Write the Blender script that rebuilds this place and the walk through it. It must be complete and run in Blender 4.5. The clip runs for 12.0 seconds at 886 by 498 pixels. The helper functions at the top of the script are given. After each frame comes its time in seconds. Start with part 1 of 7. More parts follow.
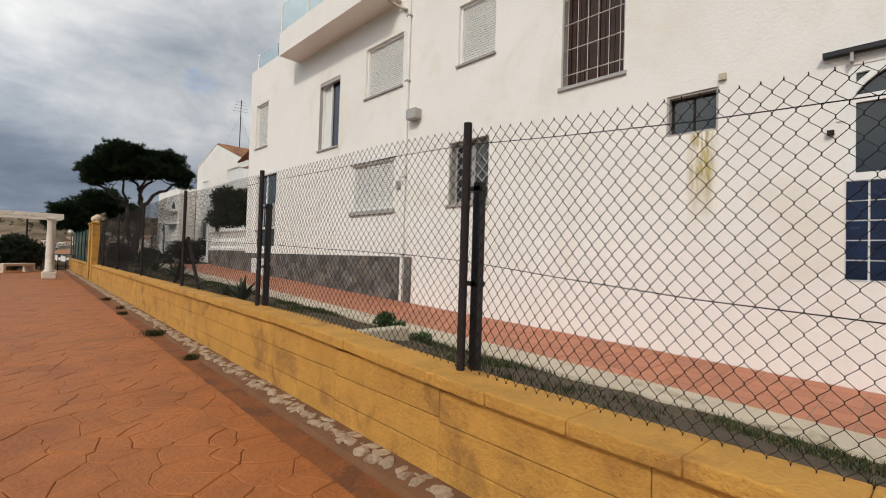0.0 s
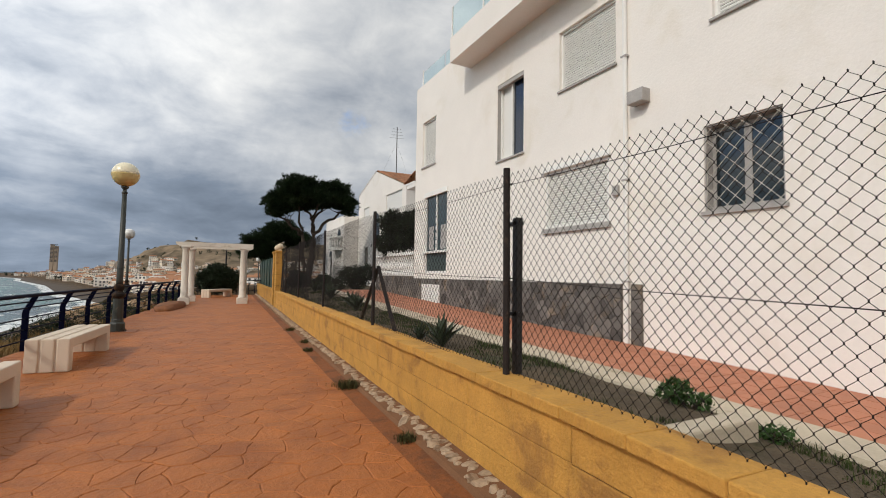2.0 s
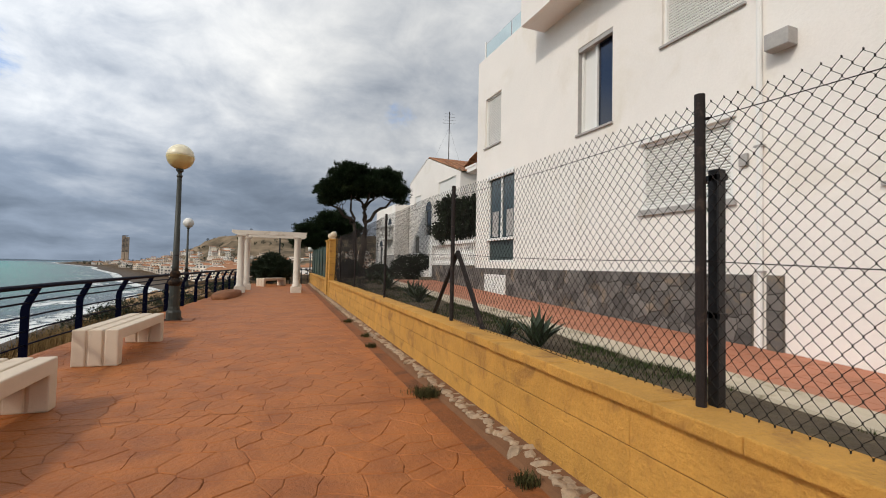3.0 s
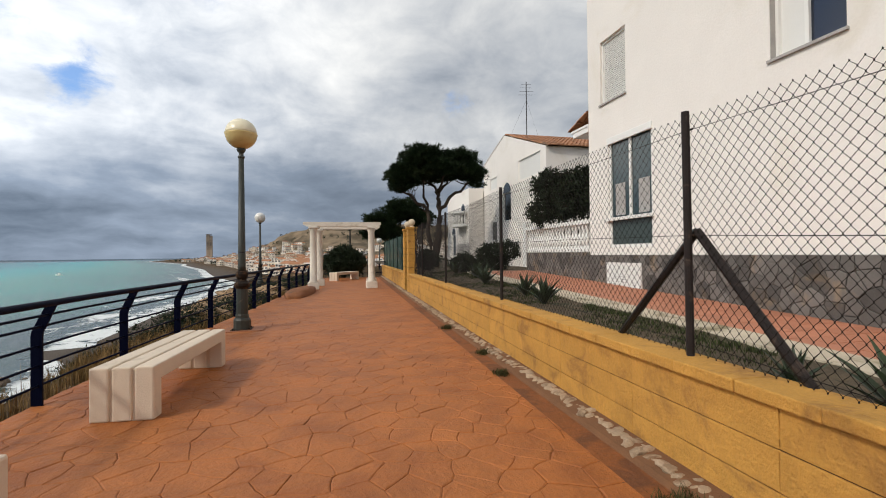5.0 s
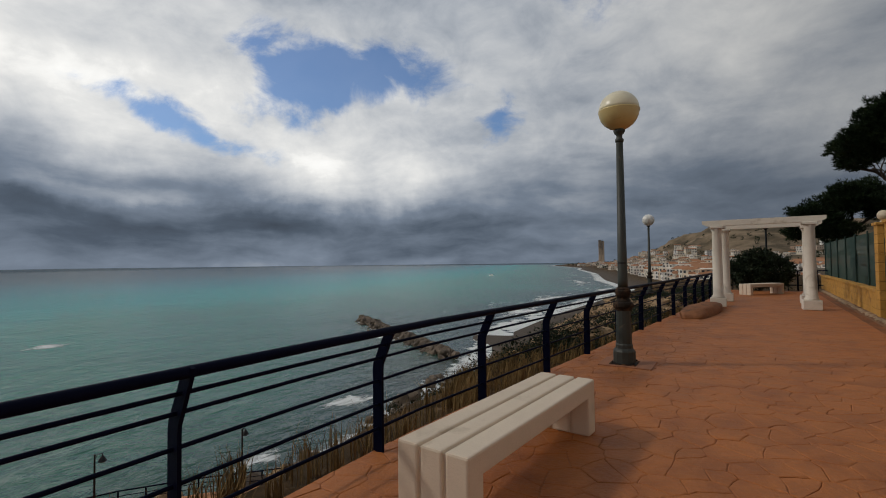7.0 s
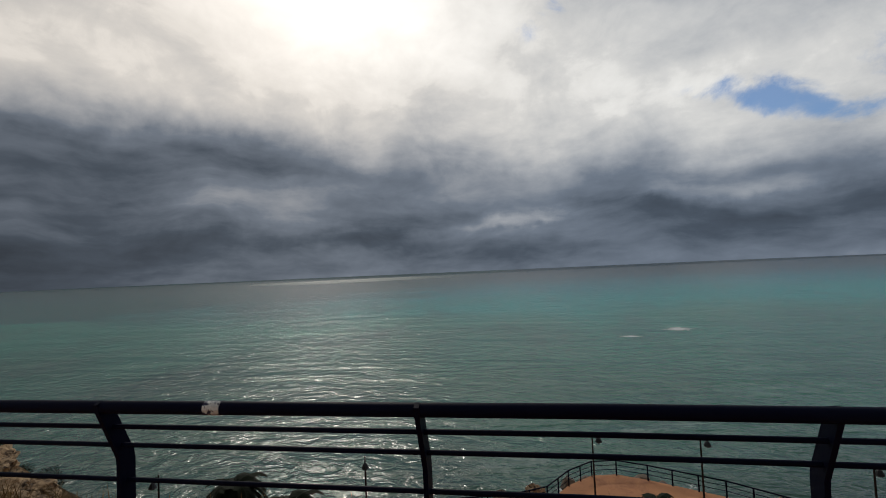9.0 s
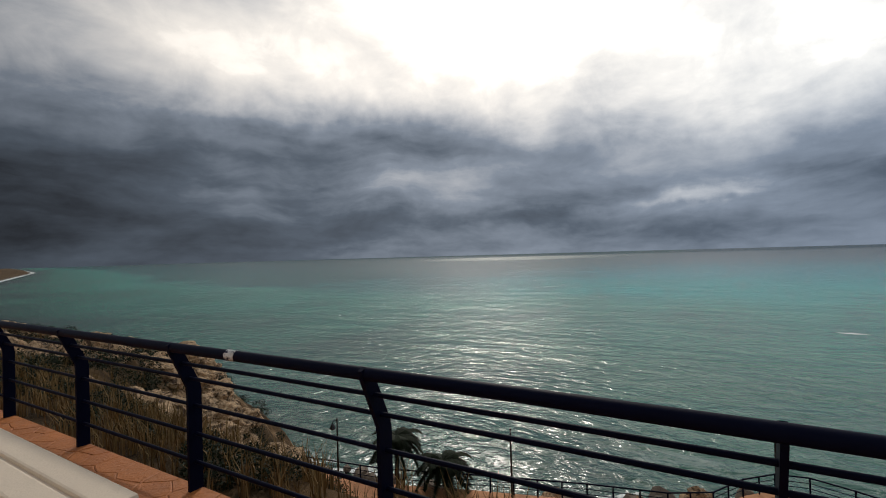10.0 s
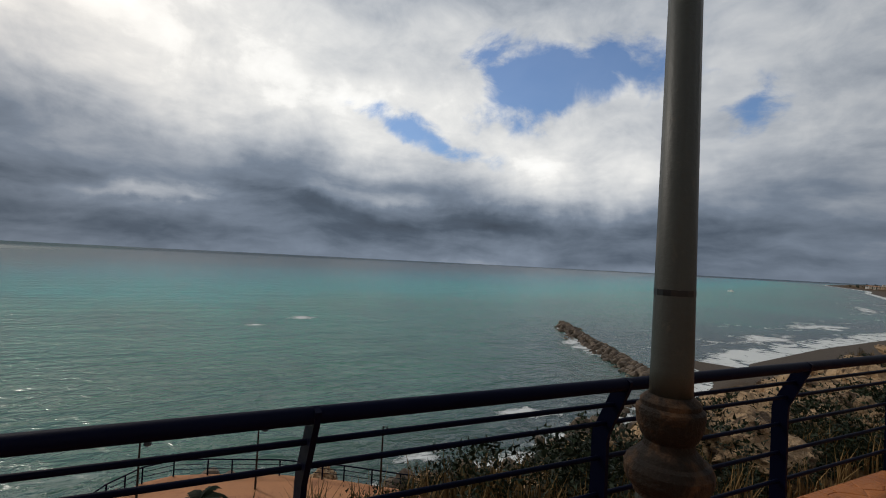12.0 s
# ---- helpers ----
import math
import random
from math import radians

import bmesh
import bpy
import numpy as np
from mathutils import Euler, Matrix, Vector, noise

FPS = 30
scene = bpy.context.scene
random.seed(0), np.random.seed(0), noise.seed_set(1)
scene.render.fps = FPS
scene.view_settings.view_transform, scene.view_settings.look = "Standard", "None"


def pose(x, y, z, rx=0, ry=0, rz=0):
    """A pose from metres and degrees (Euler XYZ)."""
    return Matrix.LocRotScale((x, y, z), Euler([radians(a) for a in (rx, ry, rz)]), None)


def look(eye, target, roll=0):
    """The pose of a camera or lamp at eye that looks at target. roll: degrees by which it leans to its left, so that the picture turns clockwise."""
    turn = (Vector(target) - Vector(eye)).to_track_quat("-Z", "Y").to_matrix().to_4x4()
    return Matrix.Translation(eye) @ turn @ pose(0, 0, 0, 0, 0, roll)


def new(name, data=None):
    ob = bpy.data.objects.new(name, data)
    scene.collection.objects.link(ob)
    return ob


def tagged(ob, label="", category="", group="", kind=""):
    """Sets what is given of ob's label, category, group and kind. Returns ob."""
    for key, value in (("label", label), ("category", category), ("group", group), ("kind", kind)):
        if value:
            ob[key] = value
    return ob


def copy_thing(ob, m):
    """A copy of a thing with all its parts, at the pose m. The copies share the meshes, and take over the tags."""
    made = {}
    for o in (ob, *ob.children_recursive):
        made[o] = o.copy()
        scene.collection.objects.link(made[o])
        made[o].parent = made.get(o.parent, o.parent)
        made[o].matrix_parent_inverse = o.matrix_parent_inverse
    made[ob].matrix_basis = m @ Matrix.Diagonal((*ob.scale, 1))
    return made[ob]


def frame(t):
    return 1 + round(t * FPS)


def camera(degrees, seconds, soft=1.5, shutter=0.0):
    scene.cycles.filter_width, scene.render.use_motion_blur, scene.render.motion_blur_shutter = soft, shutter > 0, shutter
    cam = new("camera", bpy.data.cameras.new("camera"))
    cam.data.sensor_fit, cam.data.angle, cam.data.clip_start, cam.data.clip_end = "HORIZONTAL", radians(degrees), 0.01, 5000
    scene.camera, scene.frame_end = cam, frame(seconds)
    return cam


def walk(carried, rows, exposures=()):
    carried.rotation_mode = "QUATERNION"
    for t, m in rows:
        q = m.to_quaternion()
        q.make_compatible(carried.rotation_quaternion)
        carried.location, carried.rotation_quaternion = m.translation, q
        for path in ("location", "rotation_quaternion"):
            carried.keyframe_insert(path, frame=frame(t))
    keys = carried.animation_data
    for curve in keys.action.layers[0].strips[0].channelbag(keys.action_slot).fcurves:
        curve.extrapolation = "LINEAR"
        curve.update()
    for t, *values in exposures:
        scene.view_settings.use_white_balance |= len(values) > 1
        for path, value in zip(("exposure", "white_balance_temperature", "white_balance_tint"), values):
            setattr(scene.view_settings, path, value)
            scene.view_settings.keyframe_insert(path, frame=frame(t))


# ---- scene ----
cam = camera(87.8, 12.0, soft=1.0)
PATH = [
    (0, (0.118, 0.922, 1.356), (1.511, 2.356, 1.407), 1.8),
    (0.5, (0.157, 1.524, 1.366), (1.362, 3.12, 1.402), 2.4),
    (1, (0.202, 2.139, 1.43), (1.238, 3.849, 1.462), 1.3),
    (1.5, (0.236, 2.776, 1.483), (1.175, 4.54, 1.55), 1.2),
    (2, (0.281, 3.413, 1.505), (1.191, 5.191, 1.623), 0.9),
    (2.5, (0.236, 4.066, 1.455), (1.014, 5.906, 1.559), 1.2),
    (3, (0.264, 4.691, 1.438), (0.997, 6.55, 1.514), 1.3),
    (3.2, (0.266, 4.95, 1.488), (0.996, 6.811, 1.553), 1.2),
    (4.8, (0.093, 7.132, 1.493), (0.66, 9.05, 1.499), -0.8),
    (5, (0.083, 7.387, 1.487), (0.56, 9.329, 1.508), -0.6),
    (5.5, (0.073, 8.032, 1.473), (0.22, 10.026, 1.509), -0.6),
    (5.9, (0.013, 8.501, 1.505), (-0.186, 10.491, 1.537), -0.3),
    (6, (0.0, 8.621, 1.512), (-0.301, 10.598, 1.544), -0.9),
    (6.5, (-0.077, 9.185, 1.589), (-0.761, 11.063, 1.655), -0.8),
    (6.7, (-0.134, 9.444, 1.598), (-0.961, 11.264, 1.662), -0.6),
    (8.5, (-0.370, 11.240, 1.601), (-2.352, 11.495, 1.698), -2.4),
    (9, (-0.558, 11.695, 1.669), (-2.526, 11.352, 1.764), -2.5),
    (9.5, (-0.674, 12.162, 1.663), (-2.540, 11.446, 1.730), -3.0),
    (10, (-0.857, 12.700, 1.622), (-2.585, 11.695, 1.646), -1.6),
    (10.5, (-1.027, 13.415, 1.599), (-2.809, 12.509, 1.620), 0.0),
    (11, (-1.016, 14.159, 1.613), (-2.985, 13.815, 1.672), 1.5),
    (11.5, (-0.864, 14.976, 1.641), (-2.819, 15.394, 1.714), 1.7),
    (12, (-0.642, 15.751, 1.635), (-2.346, 16.796, 1.686), 2.9),
]
walk(cam, [(t, look(eye, target, roll)) for t, eye, target, roll in PATH],
     exposures=[(0, -0.32), (1.0, -0.29), (3.0, -0.27), (4.8, -0.20), (5.5, -0.34), (6.0, -0.56), (6.5, -0.90), (8.5, -1.56), (9.5, -1.22), (10.0, -0.92), (10.5, -0.82), (11.5, -1.35), (12.0, -1.15)])

# ---------------------------------------------------------------- world, sun
SUN_YAW, SUN_EL = 118.0, 40.0
sun_dir = Vector((-math.sin(radians(SUN_YAW)) * math.cos(radians(SUN_EL)),
                  math.cos(radians(SUN_YAW)) * math.cos(radians(SUN_EL)), math.sin(radians(SUN_EL))))


class Nodes:
    """Small helper for building node trees."""

    def __init__(self, tree):
        self.t = tree
        tree.nodes.clear()

    def link(self, a, b):
        self.t.links.new(a, b)

    def plug(self, socket, v):
        if isinstance(v, bpy.types.NodeSocket):
            self.t.links.new(v, socket)
        else:
            socket.default_value = v

    def math(self, op, a, b=0.0, clamp=False):
        n = self.t.nodes.new("ShaderNodeMath")
        n.operation, n.use_clamp = op, clamp
        self.plug(n.inputs[0], a)
        self.plug(n.inputs[1], b)
        return n.outputs[0]

    def vmath(self, op, a, b):
        n = self.t.nodes.new("ShaderNodeVectorMath")
        n.operation = op
        self.plug(n.inputs[0], a)
        self.plug(n.inputs[1], b)
        return n.outputs["Value"] if op == "DOT_PRODUCT" else n.outputs["Vector"]

    def mix(self, f, a, b, blend="MIX"):
        n = self.t.nodes.new("ShaderNodeMix")
        n.data_type, n.blend_type = "RGBA", blend
        self.plug(n.inputs[0], f)
        self.plug(n.inputs[6], a)
        self.plug(n.inputs[7], b)
        return n.outputs[2]

    def smooth(self, v, lo, hi, to0=0.0, to1=1.0):
        n = self.t.nodes.new("ShaderNodeMapRange")
        n.interpolation_type = "SMOOTHSTEP"
        self.plug(n.inputs[0], v)
        for i, x in enumerate((lo, hi, to0, to1)):
            n.inputs[i + 1].default_value = x
        return n.outputs[0]

    def noise(self, vec, scale, detail=4.0, rough=0.55, dist=0.0):
        n = self.t.nodes.new("ShaderNodeTexNoise")
        self.plug(n.inputs["Vector"], vec)
        n.inputs["Scale"].default_value, n.inputs["Detail"].default_value = scale, detail
        n.inputs["Roughness"].default_value, n.inputs["Distortion"].default_value = rough, dist
        return n.outputs[0]

    def scaled(self, vec, s):
        return self.vmath("MULTIPLY", vec, s)

    def ramp(self, f, stops):
        n = self.t.nodes.new("ShaderNodeValToRGB")
        els = n.color_ramp.elements
        while len(els) < len(stops):
            els.new(0.5)
        for e, (p, c) in zip(els, stops):
            e.position, e.color = p, (*c, 1)
        self.plug(n.inputs[0], f)
        return n.outputs[0]


def yawdir(yaw, el):
    return Vector((-math.sin(radians(yaw)) * math.cos(radians(el)), math.cos(radians(yaw)) * math.cos(radians(el)), math.sin(radians(el))))


world = bpy.data.worlds.new("sky")
scene.world = world
world.use_nodes = True
W = Nodes(world.node_tree)
out = W.t.nodes.new("ShaderNodeOutputWorld")
bg = W.t.nodes.new("ShaderNodeBackground")
bg.inputs["Strength"].default_value = 0.1
W.link(bg.outputs[0], out.inputs[0])
skytex = W.t.nodes.new("ShaderNodeTexSky")
skytex.sky_type, skytex.sun_disc = "NISHITA", False
skytex.sun_elevation, skytex.sun_rotation = radians(SUN_EL), math.atan2(sun_dir.x, sun_dir.y)
tc = W.t.nodes.new("ShaderNodeTexCoord")
dirn = tc.outputs["Generated"]
sep = W.t.nodes.new("ShaderNodeSeparateXYZ")
W.link(dirn, sep.inputs[0])
elev = W.math("MAXIMUM", sep.outputs[2], 0.0)
DEG = 180 / math.pi
el = W.math("MULTIPLY", W.math("ARCSINE", elev), DEG)
yaw = W.math("MULTIPLY", W.math("ARCTAN2", W.math("MULTIPLY", sep.outputs[0], -1.0), sep.outputs[1]), DEG)
# cloud sheet seen in perspective: the direction cast on a high plane
inv = W.math("DIVIDE", 1.0, W.math("ADD", elev, 0.20))
comb = W.t.nodes.new("ShaderNodeCombineXYZ")
W.link(W.math("MULTIPLY", sep.outputs[0], inv), comb.inputs[0])
W.link(W.math("MULTIPLY", sep.outputs[1], inv), comb.inputs[1])
W.link(W.math("MULTIPLY", elev, 1.5), comb.inputs[2])
plane = comb.outputs[0]


def centred(v, k):
    return W.math("MULTIPLY", W.math("SUBTRACT", v, 0.5), k)


n_big = W.noise(plane, 0.95, 4.0, 0.52, 0.4)
n_mid = W.noise(W.vmath("ADD", plane, (7.3, 2.1, 4.0)), 2.0, 8.0, 0.56, 0.25)
n_puff = W.noise(W.vmath("ADD", W.scaled(dirn, (1.0, 1.0, 1.5)), (3.0, 1.0, 9.0)), 8.5, 10.0, 0.60, 0.35)
n_warp = W.noise(W.vmath("ADD", dirn, (4.0, 6.0, 1.0)), 4.5, 8.0, 0.58, 0.0)
n_wary = W.noise(W.vmath("ADD", dirn, (9.0, 2.0, 7.0)), 2.6, 5.0, 0.55, 0.0)
el_w = W.math("ADD", el, W.math("ADD", centred(n_warp, 7.0), centred(n_wary, 7.0)))
yaw_w = W.math("ADD", yaw, centred(n_wary, 26.0))


def blob(y0, e0, sy, se, tilt=0.0, soft=True):
    """A soft patch of sky round a bearing and an elevation in degrees."""
    u = W.math("SUBTRACT", yaw_w if soft else yaw, y0)
    v = W.math("SUBTRACT", W.math("SUBTRACT", el_w if soft else el, e0), W.math("MULTIPLY", u, tilt))
    q = W.math("ADD", W.math("POWER", W.math("ABSOLUTE", W.math("DIVIDE", u, sy)), 2.0), W.math("POWER", W.math("ABSOLUTE", W.math("DIVIDE", v, se)), 2.0))
    return W.math("EXPONENT", W.math("MULTIPLY", q, -1.0))


def total(first, *terms):
    for k, v in terms:
        first = W.math("ADD", first, W.math("MULTIPLY", v, k))
    return first


# the broken upper cloud, whitest round the hidden sun
high = W.math("ADD", W.smooth(yaw, 70.0, 10.0, 0.58, 0.66), W.math("ADD", centred(n_big, 0.62), W.math("ADD", centred(n_mid, 0.52), centred(n_puff, 0.42))))
high = total(high, (0.20, blob(56, 22, 16, 8)), (0.75, blob(106, 30, 26, 12)), (0.45, blob(SUN_YAW, SUN_EL, 16, 14)), (0.30, blob(142, 23, 16, 7)), (0.28, blob(80, 20, 11, 7)),
             (0.36, blob(46, 11, 13, 5)), (0.06, blob(56, 20, 24, 12)), (0.14, blob(-6, 15, 8, 3)), (-0.16, blob(-14, 24, 12, 5)), (-0.06, blob(160, 13, 16, 5)), (-0.13, blob(5, 11, 13, 4)), (0.12, blob(-12, 18, 22, 14)))
# the layered dark cloud low over the sea
flat = W.t.nodes.new("ShaderNodeVectorMath")
flat.operation = "NORMALIZE"
W.link(W.vmath("MULTIPLY", dirn, (1.0, 1.0, 0.0)), flat.inputs[0])
level = W.t.nodes.new("ShaderNodeCombineXYZ")
W.link(W.math("MULTIPLY", W.math("ADD", el, centred(n_wary, 6.0)), 0.0175), level.inputs[2])
lay = W.vmath("ADD", flat.outputs[0], level.outputs[0])
n_streak = W.noise(W.vmath("ADD", W.scaled(lay, (1.0, 1.0, 4.2)), (2.0, 8.0, 5.5)), 3.2, 7.0, 0.52, 0.25)
n_wisp = W.noise(W.vmath("ADD", W.scaled(lay, (1.0, 1.0, 2.6)), (5.0, 1.0, 3.5)), 9.0, 8.0, 0.58, 0.2)
low = W.math("SUBTRACT", 0.485, W.math("MULTIPLY", W.math("MINIMUM", W.math("MAXIMUM", yaw, -10.0), 165.0), 0.0017))
low = W.math("ADD", low, W.math("ADD", centred(n_streak, 0.66), centred(n_wisp, 0.24)))
low = total(low, (0.20, blob(70, 8.3, 7, 1.2)), (0.20, blob(92, 5.6, 9, 0.9, -0.03)), (0.18, blob(127, 8.6, 18, 2.2, -0.06)), (-0.10, blob(165, 3, 22, 8)), (0.08, blob(105, 6, 24, 8)), (-0.17, blob(56, 5.0, 18, 2.6)), (-0.05, blob(12, 5, 14, 3)), (-0.12, blob(113, 4.2, 18, 1.3)),
            (0.04, W.smooth(el, 2.4, 0.3)), (-0.12, blob(32, 2.5, 28, 3.2)))
edge_el = total(11.0, (6.0, blob(132, 10, 24, 90)), (-3.5, blob(42, 10, 14, 90)))
lift = W.math("SUBTRACT", el_w, edge_el)
up = W.smooth(lift, -4.0, 4.0)
light = W.math("ADD", W.math("MULTIPLY", high, up), W.math("MULTIPLY", low, W.math("SUBTRACT", 1.0, up)))
grey = W.ramp(light, [(0.0, (0.030, 0.036, 0.047)), (0.25, (0.094, 0.122, 0.164)), (0.45, (0.215, 0.262, 0.334)), (0.65, (0.475, 0.512, 0.565)), (1.0, (0.98, 0.975, 0.95))])
bright = W.math("ADD", 1.0, W.math("MULTIPLY", W.math("MAXIMUM", W.math("SUBTRACT", light, 0.95), 0.0), 1.2))
cloud = W.vmath("SCALE", grey, (0, 0, 0))
sc = cloud.node
W.plug(sc.inputs[0], W.mix(W.smooth(yaw, 70.0, 125.0), grey, W.mix(1.0, grey, (1.06, 1.0, 0.945, 1), "MULTIPLY")))
seaward = W.smooth(W.vmath("DOT_PRODUCT", dirn, tuple(yawdir(82, 12))), -0.15, 0.78, 10.5, 20.0)
W.link(W.math("MULTIPLY", bright, seaward), sc.inputs["Scale"])
# blue gaps with ragged edges
n_gap = W.noise(W.vmath("ADD", W.scaled(dirn, (1.0, 1.0, 1.5)), (1.3, 5.1, 2.2)), 6.0, 10.0, 0.62, 0.4)
gaps = total(0.0, (1.15, blob(46, 21.6, 11.0, 4.4, -0.08)), (0.56, blob(63, 16, 10, 1.5, 0.36)), (0.80, blob(27.5, 16.8, 3.0, 2.8)), (0.60, blob(84, 29.5, 8, 3.4)), (0.50, blob(-15, 18.8, 4, 1.6, -0.25)), (0.45, blob(12, 33, 12, 6)))
mask = W.smooth(W.math("ADD", gaps, centred(n_gap, 2.5)), 0.28, 0.88, 0.0, 0.93)
mask = W.math("MULTIPLY", mask, W.smooth(gaps, 0.06, 0.22))
clear = W.mix(1.0, skytex.outputs[0], (1.55, 1.95, 2.45, 1), "MULTIPLY")
final = W.mix(mask, sc.outputs[0], clear)
W.link(final, bg.inputs[0])

sun = new("sun", bpy.data.lights.new("sun", "SUN"))
sun.data.energy, sun.data.angle, sun.data.color = 2.05, radians(4.0), (1.0, 0.93, 0.83)
sun.matrix_world = look(tuple(sun_dir * 60), (0, 0, 0))


# ---------------------------------------------------------------- materials
def mat(name, base, rough=0.75, var=0.18, scale=1.6, fine=45.0, bump=0.25, metal=0.0, tint=None, tint_scale=0.7,
        tint_lo=0.52, tint_hi=0.68, random_tone=0.0, island=False, spec=0.4, relief=0.01):
    """A worn surface: base colour, two scales of variation, an optional second colour in patches, fine relief."""
    m = bpy.data.materials.new(name)
    m.use_nodes = True
    N = Nodes(m.node_tree)
    o = N.t.nodes.new("ShaderNodeOutputMaterial")
    b = N.t.nodes.new("ShaderNodeBsdfPrincipled")
    N.link(b.outputs[0], o.inputs[0])
    co = N.t.nodes.new("ShaderNodeTexCoord").outputs["Object"]
    geo = N.t.nodes.new("ShaderNodeNewGeometry")
    pos = geo.outputs["Position"]
    big = N.noise(pos, scale, 5.0, 0.6, 0.4)
    fin = N.noise(pos, fine, 4.0, 0.6)
    tone = N.math("ADD", N.math("MULTIPLY", N.math("SUBTRACT", big, 0.5), 2.2 * var), N.math("MULTIPLY", N.math("SUBTRACT", fin, 0.5), 1.3 * var))
    if random_tone:
        if island:
            rnd = geo.outputs["Random Per Island"]
        else:
            rnd = N.t.nodes.new("ShaderNodeObjectInfo").outputs["Random"]
        tone = N.math("ADD", tone, N.math("MULTIPLY", N.math("SUBTRACT", rnd, 0.5), random_tone))
    tone = N.math("ADD", tone, 1.0)
    col = (*base, 1)
    if tint:
        patch = N.smooth(N.noise(pos, tint_scale, 6.0, 0.62, 0.6), tint_lo, tint_hi)
        col = N.mix(patch, (*base, 1), (*tint, 1))
    sc_ = N.t.nodes.new("ShaderNodeVectorMath")
    sc_.operation = "SCALE"
    N.plug(sc_.inputs[0], col if not isinstance(col, tuple) else col[:3])
    N.link(tone, sc_.inputs["Scale"])
    N.link(sc_.outputs[0], b.inputs["Base Color"])
    N.link(N.math("ADD", rough - 0.08, N.math("MULTIPLY", big, 0.16), True), b.inputs["Roughness"])
    b.inputs["Metallic"].default_value = metal
    b.inputs["Specular IOR Level"].default_value = spec
    if bump:
        bn = N.t.nodes.new("ShaderNodeBump")
        bn.inputs["Strength"].default_value, bn.inputs["Distance"].default_value = bump, relief
        N.link(N.math("ADD", fin, N.math("MULTIPLY", big, 0.8)), bn.inputs["Height"])
        N.link(bn.outputs[0], b.inputs["Normal"])
    return m


def glass(name, tint=(0.02, 0.03, 0.035), rough=0.06):
    m = bpy.data.materials.new(name)
    m.use_nodes = True
    b = m.node_tree.nodes["Principled BSDF"]
    b.inputs["Base Color"].default_value = (*tint, 1)
    b.inputs["Roughness"].default_value = rough
    b.inputs["Specular IOR Level"].default_value = 0.6
    return m


M_PLASTER = mat("white_plaster", (0.83, 0.787, 0.738), 0.85, 0.07, 0.7, 26, 0.5, tint=(0.765, 0.712, 0.635), tint_scale=0.5, tint_lo=0.52, tint_hi=0.72)
M_WHITE = mat("white_paint", (0.80, 0.79, 0.76), 0.6, 0.05, 2, 40, 0.1)
M_SHUTTER = mat("shutter_plastic", (0.74, 0.73, 0.70), 0.5, 0.04, 2, 40, 0.05)
M_OCHRE = mat("ochre_wall_paint", (0.52, 0.272, 0.056), 0.88, 0.32, 3.2, 40, 0.8, tint=(0.33, 0.165, 0.042), tint_scale=2.6, tint_lo=0.50, tint_hi=0.70, random_tone=0.08, relief=0.018)
M_OCHRE_IN = mat("ochre_joint", (0.13, 0.07, 0.024), 0.95, 0.2, 3, 60, 0.4)
M_PAVE = mat("stamped_concrete", (0.385, 0.128, 0.030), 0.60, 0.30, 2.4, 24, 1.0, tint=(0.30, 0.095, 0.023), tint_scale=1.5, tint_lo=0.44, tint_hi=0.66, random_tone=0.06, relief=0.012)
M_PAVE_ST = mat("stamped_concrete_rest", (0.385, 0.128, 0.030), 0.60, 0.30, 2.4, 24, 1.0, tint=(0.30, 0.095, 0.023), tint_scale=1.5, tint_lo=0.44, tint_hi=0.66, random_tone=0.06, island=True, relief=0.012)
M_JOINT = mat("paving_joint", (0.235, 0.080, 0.021), 0.9, 0.25, 2, 50, 0.4)
M_SLAB = mat("red_concrete", (0.33, 0.135, 0.065), 0.75, 0.2, 1.2, 40, 0.5)
M_RUBBLE = mat("pale_rubble", (0.36, 0.265, 0.175), 0.9, 0.4, 9, 50, 0.9, tint=(0.19, 0.115, 0.065), tint_scale=5, random_tone=0.3)
M_MORTAR = mat("dirty_mortar", (0.17, 0.080, 0.036), 0.95, 0.3, 5, 70, 0.6)
M_NAVY = mat("navy_rail_paint", (0.0020, 0.0034, 0.0150), 0.5, 0.2, 3, 80, 0.1, spec=0.05)
M_BENCH = mat("cream_concrete", (0.66, 0.55, 0.43), 0.8, 0.09, 3, 70, 0.35, tint=(0.52, 0.42, 0.31), tint_scale=2.5, tint_lo=0.58, tint_hi=0.75)
M_PLINTH_JOINT = mat("plinth_joint", (0.175, 0.155, 0.130), 0.95, 0.2, 4, 60, 0.4)
M_PLINTH = mat("dark_slate_stone", (0.125, 0.115, 0.105), 0.75, 0.3, 3, 50, 0.6, tint=(0.20, 0.155, 0.11), tint_scale=2.2, random_tone=0.9)
M_TILE = mat("terracotta_tile", (0.42, 0.17, 0.095), 0.7, 0.15, 2, 40, 0.3, random_tone=0.2)
M_TILE_J = mat("tile_grout", (0.36, 0.25, 0.19), 0.95, 0.15, 2, 50, 0.3)
M_KERB = mat("pale_kerb_concrete", (0.50, 0.435, 0.33), 0.9, 0.25, 2, 60, 0.5, tint=(0.22, 0.185, 0.11), tint_scale=1.6)
M_SOIL = mat("garden_soil", (0.115, 0.086, 0.052), 0.98, 0.6, 3.5, 30, 1.0, tint=(0.042, 0.048, 0.018), tint_scale=0.9, relief=0.06)
M_WIRE = mat("dark_fence_wire", (0.012, 0.010, 0.009), 0.7, 0.2, 6, 60, 0.1, spec=0.2)
